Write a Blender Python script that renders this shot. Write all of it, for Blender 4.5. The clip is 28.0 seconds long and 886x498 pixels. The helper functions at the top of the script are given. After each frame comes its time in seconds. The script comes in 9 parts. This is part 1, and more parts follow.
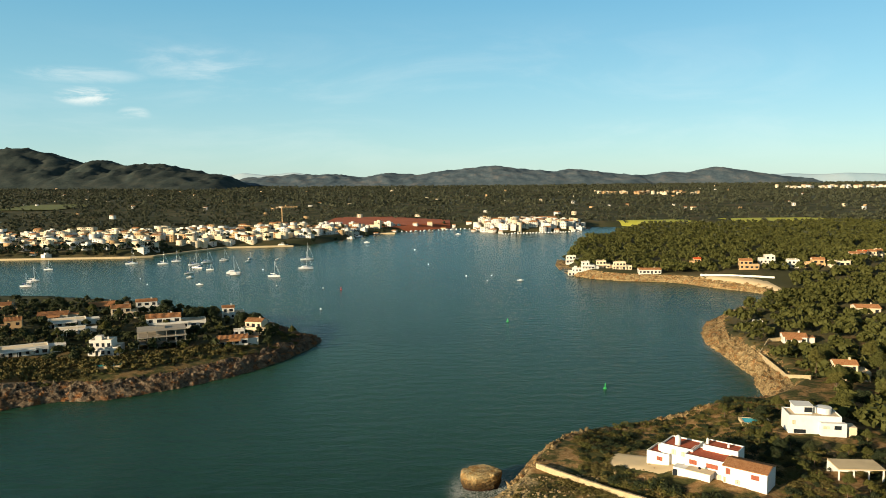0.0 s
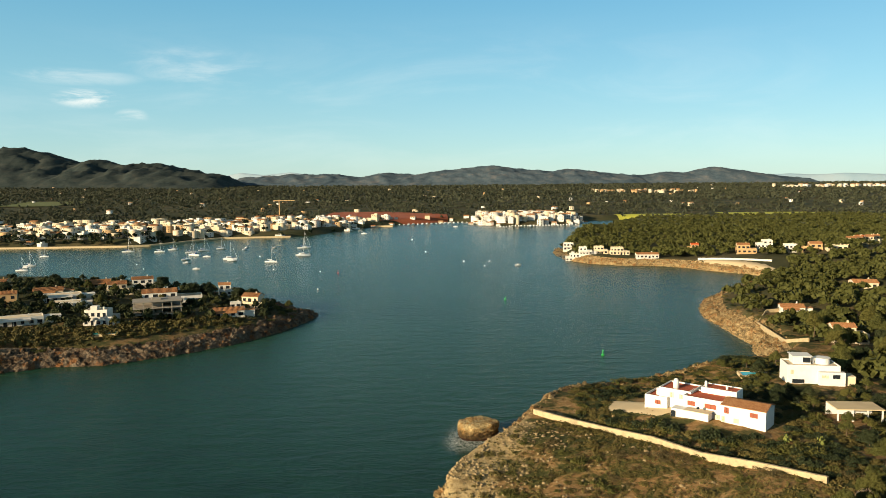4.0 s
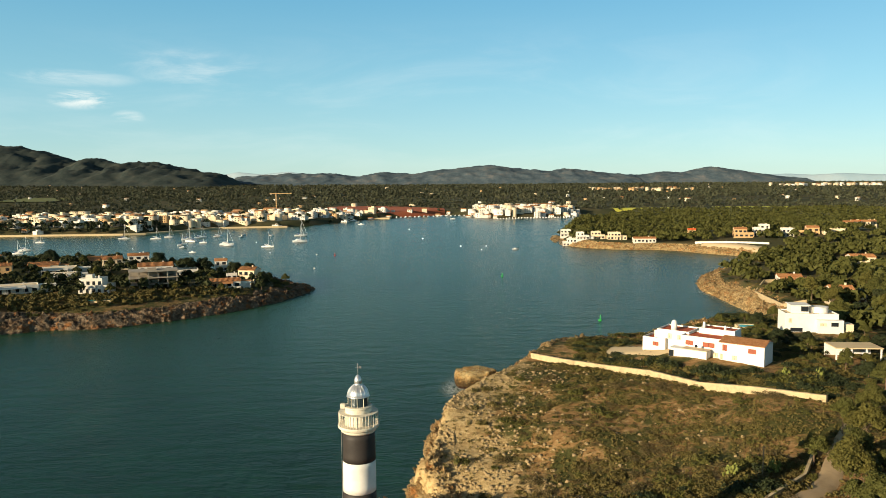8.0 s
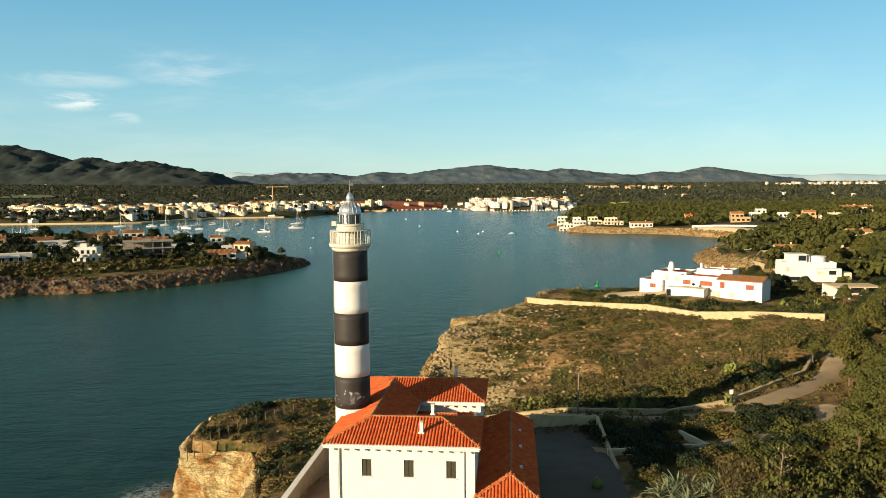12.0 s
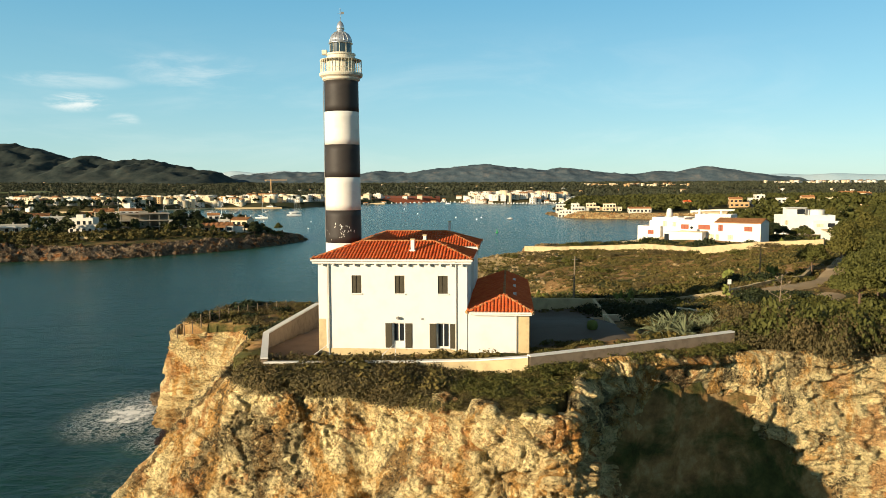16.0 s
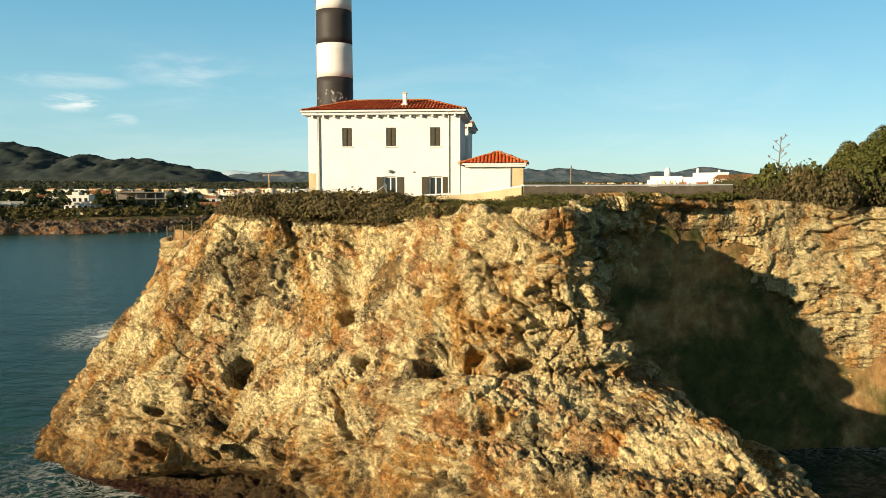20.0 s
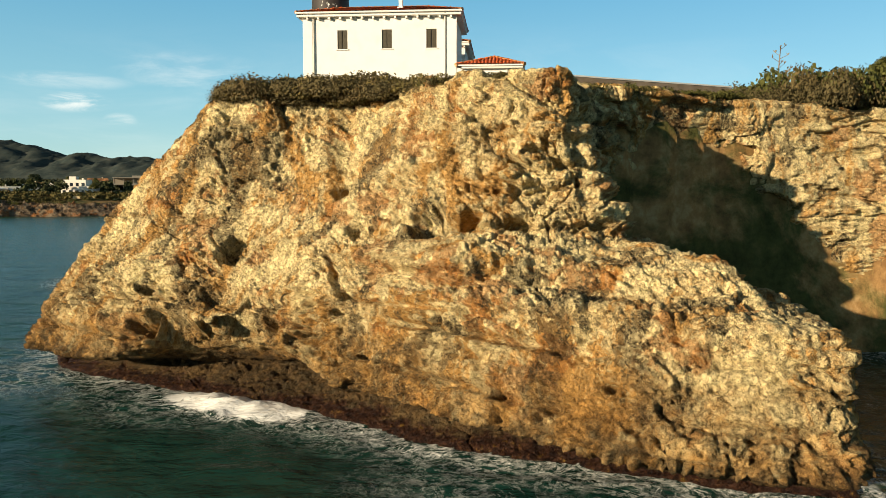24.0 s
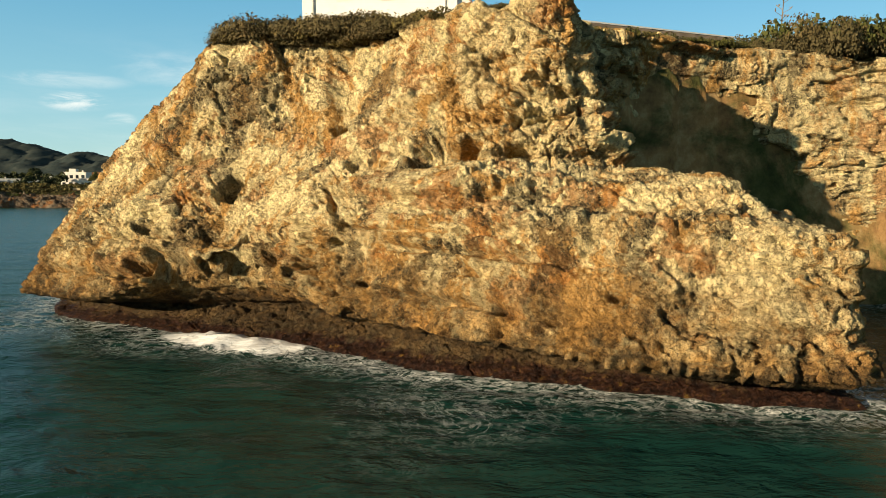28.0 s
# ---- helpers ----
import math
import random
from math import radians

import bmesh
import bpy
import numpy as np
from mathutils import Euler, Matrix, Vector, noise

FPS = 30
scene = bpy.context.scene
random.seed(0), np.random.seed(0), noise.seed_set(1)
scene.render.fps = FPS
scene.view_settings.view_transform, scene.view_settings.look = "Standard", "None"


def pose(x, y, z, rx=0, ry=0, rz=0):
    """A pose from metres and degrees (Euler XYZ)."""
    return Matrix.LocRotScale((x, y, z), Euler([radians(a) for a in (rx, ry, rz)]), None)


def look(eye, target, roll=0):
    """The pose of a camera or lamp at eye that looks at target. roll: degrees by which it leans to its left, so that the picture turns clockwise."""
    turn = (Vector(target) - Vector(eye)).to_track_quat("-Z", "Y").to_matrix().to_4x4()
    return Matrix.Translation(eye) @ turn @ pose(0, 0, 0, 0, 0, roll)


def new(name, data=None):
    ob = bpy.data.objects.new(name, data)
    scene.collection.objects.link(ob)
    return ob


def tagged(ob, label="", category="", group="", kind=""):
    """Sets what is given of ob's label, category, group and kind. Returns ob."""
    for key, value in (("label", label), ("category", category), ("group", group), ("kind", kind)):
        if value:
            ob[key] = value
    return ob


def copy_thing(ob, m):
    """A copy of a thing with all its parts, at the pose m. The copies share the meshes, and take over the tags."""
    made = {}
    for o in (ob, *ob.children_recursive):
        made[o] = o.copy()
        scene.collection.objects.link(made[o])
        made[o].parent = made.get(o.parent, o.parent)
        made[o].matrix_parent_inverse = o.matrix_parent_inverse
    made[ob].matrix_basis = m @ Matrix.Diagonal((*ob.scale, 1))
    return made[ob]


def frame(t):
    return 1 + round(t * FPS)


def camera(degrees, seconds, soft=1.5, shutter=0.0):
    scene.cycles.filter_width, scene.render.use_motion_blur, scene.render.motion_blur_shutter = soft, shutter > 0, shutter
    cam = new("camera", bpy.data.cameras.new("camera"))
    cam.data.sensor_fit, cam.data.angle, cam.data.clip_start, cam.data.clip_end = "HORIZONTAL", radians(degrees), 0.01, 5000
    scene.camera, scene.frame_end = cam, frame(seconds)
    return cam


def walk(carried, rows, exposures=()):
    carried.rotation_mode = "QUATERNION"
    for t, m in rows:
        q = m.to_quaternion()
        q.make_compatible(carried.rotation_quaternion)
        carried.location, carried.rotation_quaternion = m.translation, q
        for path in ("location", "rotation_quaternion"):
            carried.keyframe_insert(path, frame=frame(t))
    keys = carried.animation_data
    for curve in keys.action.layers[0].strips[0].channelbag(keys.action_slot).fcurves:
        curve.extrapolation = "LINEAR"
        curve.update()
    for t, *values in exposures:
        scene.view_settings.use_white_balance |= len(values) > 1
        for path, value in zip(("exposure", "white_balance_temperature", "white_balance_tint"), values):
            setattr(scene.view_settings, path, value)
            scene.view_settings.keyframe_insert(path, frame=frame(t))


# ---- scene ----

# ---- camera: a slow, nearly vertical descent in front of the lighthouse ----
cam = camera(61.4, 28.0, soft=0.8)
# seconds, x, y, z, yaw, pitch, lean
ROWS = [
    (0, -1.878, -1.752, 84.484, -0.399, -5.411, 0.507),
    (1, -1.874, -1.791, 80.848, -0.440, -5.361, 0.507),
    (2, -1.860, -1.840, 77.215, -0.493, -5.311, 0.506),
    (3, -1.843, -1.904, 73.572, -0.538, -5.279, 0.514),
    (3.5, -1.832, -1.943, 71.751, -0.557, -5.261, 0.503),
    (5.5, -1.783, -2.134, 64.460, -0.676, -5.173, 0.439),
    (6, -1.793, -2.181, 62.623, -0.704, -5.150, 0.429),
    (7, -1.857, -2.259, 58.936, -0.746, -5.127, 0.429),
    (8, -1.931, -2.320, 55.194, -0.800, -5.099, 0.400),
    (9, -1.978, -2.355, 51.487, -0.859, -5.030, 0.367),
    (10, -1.988, -2.370, 47.755, -0.913, -4.975, 0.345),
    (11, -1.937, -2.366, 44.098, -0.980, -4.951, 0.343),
    (11.5, -1.867, -2.364, 42.308, -1.012, -4.939, 0.343),
    (13.5, -1.508, -2.353, 35.405, -1.052, -4.900, 0.355),
    (14, -1.448, -2.351, 33.740, -1.057, -4.886, 0.351),
    (15, -1.386, -2.356, 30.492, -1.100, -4.869, 0.330),
    (16, -1.357, -2.364, 27.439, -1.118, -4.838, 0.279),
    (17, -1.343, -2.356, 24.604, -1.133, -4.823, 0.231),
    (18, -1.286, -2.305, 22.050, -1.138, -4.800, 0.201),
    (19, -1.078, -2.212, 19.615, -1.206, -4.756, 0.143),
    (20, -0.997, -2.168, 17.308, -1.242, -4.718, 0.092),
    (21, -1.009, -2.186, 15.327, -1.264, -4.700, 0.043),
    (21.5, -1.015, -2.201, 14.406, -1.272, -4.695, 0.027),
    (23.5, -0.889, -2.191, 11.430, -1.351, -4.691, -0.018),
    (24, -0.845, -2.182, 10.835, -1.360, -4.691, -0.022),
    (25, -0.772, -2.167, 9.763, -1.350, -4.703, -0.017),
    (26, -0.704, -2.114, 8.881, -1.358, -4.726, -0.017),
    (27, -0.768, -2.072, 8.106, -1.339, -4.728, -0.029),
    (28, -0.835, -2.040, 7.669, -1.336, -4.711, -0.048),
]
walk(cam, [(t, pose(x, y, z, 90 + pitch, lean, yaw)) for t, x, y, z, yaw, pitch, lean in ROWS])

# ---- world, sun and exposure ----
SUN_TRAVEL = Vector((0.79, 0.61, 0.0)).normalized()
SUN_ELEVATION = 13.5
scene.view_settings.exposure = 0.90

world = bpy.data.worlds.new("sky")
scene.world = world
world.use_nodes = True
wn, wl = world.node_tree.nodes, world.node_tree.links
wn.clear()
w_out = wn.new("ShaderNodeOutputWorld")
w_bg = wn.new("ShaderNodeBackground")
w_sky = wn.new("ShaderNodeTexSky")
w_sky.sky_type = "NISHITA"
w_sky.sun_disc = False
w_sky.sun_elevation = radians(SUN_ELEVATION)
# the sky's rotation counts clockwise from +y towards +x
w_sky.sun_rotation = math.atan2(-SUN_TRAVEL.x, -SUN_TRAVEL.y)
w_sky.altitude = 0.0
w_sky.air_density, w_sky.dust_density, w_sky.ozone_density = 0.8, 0.25, 2.6
w_bg.inputs["Strength"].default_value = 0.080
w_tc = wn.new("ShaderNodeTexCoord")


def cloud_patch(direction, wide, tall, scale, seed, amount):
    """A wisp of cirrus round a direction of the sky: noise inside a soft ellipse."""
    d = Vector(direction).normalized()
    right = Vector((d.y, -d.x, 0)).normalized()
    up = right.cross(d)
    parts = []
    for axis, size in ((right, wide), (up, tall)):
        dot = wn.new("ShaderNodeVectorMath")
        dot.operation = "DOT_PRODUCT"
        dot.inputs[1].default_value = axis / size
        wl.new(w_tc.outputs["Generated"], dot.inputs[0])
        off = wn.new("ShaderNodeMath")
        off.operation = "POWER"
        wl.new(dot.outputs["Value"], off.inputs[0])
        off.inputs[1].default_value = 2.0
        parts.append(off)
    add = wn.new("ShaderNodeMath")
    wl.new(parts[0].outputs[0], add.inputs[0])
    wl.new(parts[1].outputs[0], add.inputs[1])
    fall = wn.new("ShaderNodeMapRange")
    fall.interpolation_type = "SMOOTHSTEP"
    fall.inputs["From Min"].default_value, fall.inputs["From Max"].default_value = 1.0, 0.0
    wl.new(add.outputs[0], fall.inputs["Value"])
    mp = wn.new("ShaderNodeMapping")
    mp.inputs["Location"].default_value = (seed, seed * 0.7, 0)
    mp.inputs["Rotation"].default_value = (0, radians(6), 0)
    mp.inputs["Scale"].default_value = (scale, scale, scale * 4.5)
    wl.new(w_tc.outputs["Generated"], mp.inputs["Vector"])
    nz = wn.new("ShaderNodeTexNoise")
    nz.inputs["Scale"].default_value, nz.inputs["Detail"].default_value = 1.0, 7.0
    nz.inputs["Roughness"].default_value, nz.inputs["Distortion"].default_value = 0.62, 0.6
    wl.new(mp.outputs[0], nz.inputs["Vector"])
    ramp = wn.new("ShaderNodeMapRange")
    ramp.interpolation_type = "SMOOTHSTEP"
    ramp.inputs["From Min"].default_value, ramp.inputs["From Max"].default_value = 0.42, 0.72
    wl.new(nz.outputs["Fac"], ramp.inputs["Value"])
    mul = wn.new("ShaderNodeMath")
    mul.operation = "MULTIPLY"
    wl.new(fall.outputs[0], mul.inputs[0])
    wl.new(ramp.outputs[0], mul.inputs[1])
    mul2 = wn.new("ShaderNodeMath")
    mul2.operation = "MULTIPLY"
    wl.new(mul.outputs[0], mul2.inputs[0])
    mul2.inputs[1].default_value = amount
    return mul2


cover = None
for direction, wide, tall, scale, seed, amount in (
        ((-0.457, 1.0, 0.112), 0.046, 0.014, 14, 3.1, 0.6),
        ((-0.47, 1.0, 0.140), 0.085, 0.012, 10, 7.7, 0.24),
        ((-0.40, 1.0, 0.088), 0.022, 0.011, 16, 5.2, 0.28),
        ((-0.30, 1.0, 0.150), 0.12, 0.03, 7, 1.3, 0.25),
        ((0.0, 1.0, 0.10), 0.9, 0.12, 3.5, 11.0, 0.10)):
    patch = cloud_patch(direction, wide, tall, scale, seed, amount)
    if cover is None:
        cover = patch
    else:
        both = wn.new("ShaderNodeMath")
        both.use_clamp = True
        wl.new(cover.outputs[0], both.inputs[0])
        wl.new(patch.outputs[0], both.inputs[1])
        cover = both
w_mix = wn.new("ShaderNodeMix")
w_mix.data_type = "RGBA"
wl.new(cover.outputs[0], w_mix.inputs["Factor"])
w_tint = wn.new("ShaderNodeMix")
w_tint.data_type, w_tint.blend_type = "RGBA", "MULTIPLY"
w_tint.inputs["Factor"].default_value = 1.0
w_tint.inputs["B"].default_value = (0.92, 1.0, 0.97, 1)
# haze evens the sky out: the model's colour is mixed by height with a gradient, clear-day in view
w_sep = wn.new("ShaderNodeSeparateXYZ")
wl.new(w_tc.outputs["Generated"], w_sep.inputs[0])
w_ramp = wn.new("ShaderNodeValToRGB")
# the two upper stops, out of view, are dimmed and greyed to weaken blue fill light
for k, (at, colour) in enumerate(((0.0, (0.41, 0.54, 0.53)), (0.12, (0.24, 0.47, 0.54)), (0.28, (0.085, 0.335, 0.52)), (0.5, (0.13, 0.135, 0.125)), (1.0, (0.085, 0.08, 0.07)))):
    stop = w_ramp.color_ramp.elements[k] if k < 1 else w_ramp.color_ramp.elements.new(at) if k < 4 else w_ramp.color_ramp.elements[-1]
    stop.position, stop.color = at, (*colour, 1)
wl.new(w_sep.outputs[2], w_ramp.inputs[0])
w_ten = wn.new("ShaderNodeVectorMath")
w_ten.operation = "SCALE"
w_ten.inputs["Scale"].default_value = 10.0
wl.new(w_ramp.outputs[0], w_ten.inputs[0])
w_even = wn.new("ShaderNodeMix")
w_even.data_type = "RGBA"
w_even.inputs["Factor"].default_value = 0.6
wl.new(w_sky.outputs["Color"], w_even.inputs["A"])
wl.new(w_ten.outputs[0], w_even.inputs["B"])
wl.new(w_even.outputs["Result"], w_tint.inputs["A"])
wl.new(w_tint.outputs["Result"], w_mix.inputs["A"])
w_mix.inputs["B"].default_value = (8.6, 8.2, 7.4, 1)
wl.new(w_mix.outputs["Result"], w_bg.inputs["Color"])
wl.new(w_bg.outputs[0], w_out.inputs["Surface"])

sun_data = bpy.data.lights.new("sun", "SUN")
sun_data.energy = 5.0
sun_data.angle = radians(0.6)
sun_data.color = (1.0, 0.825, 0.575)
sun = new("sun", sun_data)
down = math.tan(radians(SUN_ELEVATION))
sun.matrix_world = look((0, 0, 120), (SUN_TRAVEL.x * 100, SUN_TRAVEL.y * 100, 120 - 100 * down))

# ---- tools: noise, meshes, materials ----
def _hash(ix, iy, iz, seed):
    h = (ix.astype(np.int64) * 374761393 + iy.astype(np.int64) * 668265263 + iz.astype(np.int64) * 2147483647 + seed * 974634777) & 0xFFFFFFFF
    h = ((h ^ (h >> 13)) * 1274126177) & 0xFFFFFFFF
    h = ((h ^ (h >> 16)) * 2246822519) & 0xFFFFFFFF
    return h ^ (h >> 15)


def noise3(p, seed=0):
    """Gradient noise of points (n, 3), about -1 to 1."""
    f = np.floor(p)
    q = p - f
    i = f.astype(np.int64)
    w = q * q * q * (q * (q * 6 - 15) + 10)
    out = np.zeros(len(p))
    for dx in (0, 1):
        for dy in (0, 1):
            for dz in (0, 1):
                h = _hash(i[:, 0] + dx, i[:, 1] + dy, i[:, 2] + dz, seed)
                gx = ((h & 1023) / 511.5) - 1
                gy = (((h >> 10) & 1023) / 511.5) - 1
                gz = (((h >> 20) & 1023) / 511.5) - 1
                dot = gx * (q[:, 0] - dx) + gy * (q[:, 1] - dy) + gz * (q[:, 2] - dz)
                wx = w[:, 0] if dx else 1 - w[:, 0]
                wy = w[:, 1] if dy else 1 - w[:, 1]
                wz = w[:, 2] if dz else 1 - w[:, 2]
                out += wx * wy * wz * dot
    return out * 1.3


def fbm(p, octaves=5, seed=0, gain=0.5, ridged=False):
    out, amp, total = np.zeros(len(p)), 1.0, 0.0
    for k in range(octaves):
        n = noise3(p * 2.03 ** k + 17.3 * k, seed + k)
        out += amp * ((1 - 2 * np.abs(n)) if ridged else n)
        total += amp
        amp *= gain
    return out / total


def cells3(p, seed=0):
    """Distance to the nearest and second nearest of scattered cell points."""
    f = np.floor(p).astype(np.int64)
    d1, d2 = np.full(len(p), 9.0), np.full(len(p), 9.0)
    for dx in (-1, 0, 1):
        for dy in (-1, 0, 1):
            for dz in (-1, 0, 1):
                c = f + (dx, dy, dz)
                h = _hash(c[:, 0], c[:, 1], c[:, 2], seed)
                px = c[:, 0] + (h & 1023) / 1023
                py = c[:, 1] + ((h >> 10) & 1023) / 1023
                pz = c[:, 2] + ((h >> 20) & 1023) / 1023
                d = np.sqrt((p[:, 0] - px) ** 2 + (p[:, 1] - py) ** 2 + (p[:, 2] - pz) ** 2)
                d2 = np.minimum(d2, np.maximum(d, d1))
                d1 = np.minimum(d1, d)
    return d1, d2


def blocks3(p, seed=0):
    """As cells3, and each cell's own random number and the way from its middle."""
    f = np.floor(p).astype(np.int64)
    d1, d2, lot, off = np.full(len(p), 9.0), np.full(len(p), 9.0), np.zeros(len(p)), np.zeros((len(p), 3))
    for dx in (-1, 0, 1):
        for dy in (-1, 0, 1):
            for dz in (-1, 0, 1):
                c = f + (dx, dy, dz)
                h = _hash(c[:, 0], c[:, 1], c[:, 2], seed)
                o = p - (c + np.stack([h & 1023, (h >> 10) & 1023, (h >> 20) & 1023], 1) / 1023)
                d = np.sqrt((o * o).sum(1))
                d2 = np.minimum(d2, np.maximum(d, d1))
                near = d < d1
                d1 = np.where(near, d, d1)
                lot = np.where(near, ((h * 7919) & 4095) / 4095, lot)
                off = np.where(near[:, None], o, off)
    return d1, d2, lot, off


def smooth01(x):
    x = np.clip(x, 0, 1)
    return x * x * (3 - 2 * x)


def mesh_of(name, verts, faces, smooth=False):
    me = bpy.data.meshes.new(name)
    verts = np.asarray(verts, dtype=np.float32)
    faces = np.asarray(faces, dtype=np.int32)
    n = faces.shape[1]
    me.vertices.add(len(verts))
    me.vertices.foreach_set("co", verts.ravel())
    me.loops.add(faces.size)
    me.loops.foreach_set("vertex_index", faces.ravel())
    me.polygons.add(len(faces))
    me.polygons.foreach_set("loop_start", np.arange(0, faces.size, n, dtype=np.int32))
    me.polygons.foreach_set("loop_total", np.full(len(faces), n, dtype=np.int32))
    if smooth:
        me.polygons.foreach_set("use_smooth", np.ones(len(faces), dtype=bool))
    me.update(calc_edges=True)
    me.validate()
    return me


def grid_faces(nu, nv):
    """Quads of a grid whose vertex (u, v) has the index u * nv + v."""
    u, v = np.meshgrid(np.arange(nu - 1), np.arange(nv - 1), indexing="ij")
    a = (u * nv + v).ravel()
    return np.stack([a, a + nv, a + nv + 1, a + 1], 1)


def numeric(name, verts, faces, material, parent=None, label="", smooth=False):
    me = mesh_of(name, verts, faces, smooth)
    me.materials.append(material)
    ob = new(name, me)
    if parent:
        ob.parent = parent
    if label:
        ob["label"] = label
    return ob


def part(name, bm, material, parent=None, label="", smooth=False):
    """Links a bmesh as one mesh object, under a thing or a part."""
    me = bpy.data.meshes.new(name)
    bm.to_mesh(me)
    bm.free()
    if smooth:
        for poly in me.polygons:
            poly.use_smooth = True
    me.materials.append(material)
    ob = new(name, me)
    if parent:
        ob.parent = parent
    if label:
        ob["label"] = label
    return ob


def share(name, me, parent=None, m=None, label=""):
    """One more object on a mesh that is already there."""
    ob = new(name, me)
    if parent:
        ob.parent = parent
    if m is not None:
        ob.matrix_basis = m
    if label:
        ob["label"] = label
    return ob


def thing(name, m, label, category, group="", kind=""):
    ob = new(name)
    ob.matrix_basis = m
    ob.empty_display_size = 0.3
    return tagged(ob, label, category, group, kind)


def box(bm, x0, x1, y0, y1, z0, z1, bevel=0.0):
    made = bmesh.ops.create_cube(bm, size=1)["verts"]
    bmesh.ops.transform(bm, verts=made, matrix=Matrix.LocRotScale(((x0 + x1) / 2, (y0 + y1) / 2, (z0 + z1) / 2), None, (x1 - x0, y1 - y0, z1 - z0)))
    if bevel:
        edges = list({e for v in made for e in v.link_edges})
        bmesh.ops.bevel(bm, geom=edges, offset=bevel, segments=1, affect="EDGES")
    return bm


def boxed(*size, bevel=0.0):
    return box(bmesh.new(), *size, bevel=bevel)


def rod(bm, a, b, r0, r1=None, segments=8, caps=True):
    a, b = Vector(a), Vector(b)
    made = bmesh.ops.create_cone(bm, cap_ends=caps, segments=segments, radius1=r0, radius2=r0 if r1 is None else r1, depth=(b - a).length)["verts"]
    bmesh.ops.transform(bm, verts=made, matrix=Matrix.Translation((a + b) / 2) @ (b - a).to_track_quat("Z", "Y").to_matrix().to_4x4())
    return bm


def lathe(bm, profile, segments=48):
    """Turns (radius, z) rows round the z axis."""
    rings = []
    for r, z in profile:
        rings.append([bm.verts.new((r * math.cos(2 * math.pi * k / segments), r * math.sin(2 * math.pi * k / segments), z)) for k in range(segments)])
    for lo, hi in zip(rings, rings[1:]):
        for k in range(segments):
            bm.faces.new((lo[k], lo[(k + 1) % segments], hi[(k + 1) % segments], hi[k]))
    bm.faces.new(rings[-1])
    bm.faces.new(rings[0][::-1])
    return bm


def prism(bm, points, z0, z1):
    """An upright prism over a plan outline."""
    lo = [bm.verts.new((x, y, z0)) for x, y in points]
    hi = [bm.verts.new((x, y, z1)) for x, y in points]
    n = len(points)
    bm.faces.new(lo[::-1])
    bm.faces.new(hi)
    for k in range(n):
        bm.faces.new((lo[k], lo[(k + 1) % n], hi[(k + 1) % n], hi[k]))
    bmesh.ops.recalc_face_normals(bm, faces=bm.faces)
    return bm


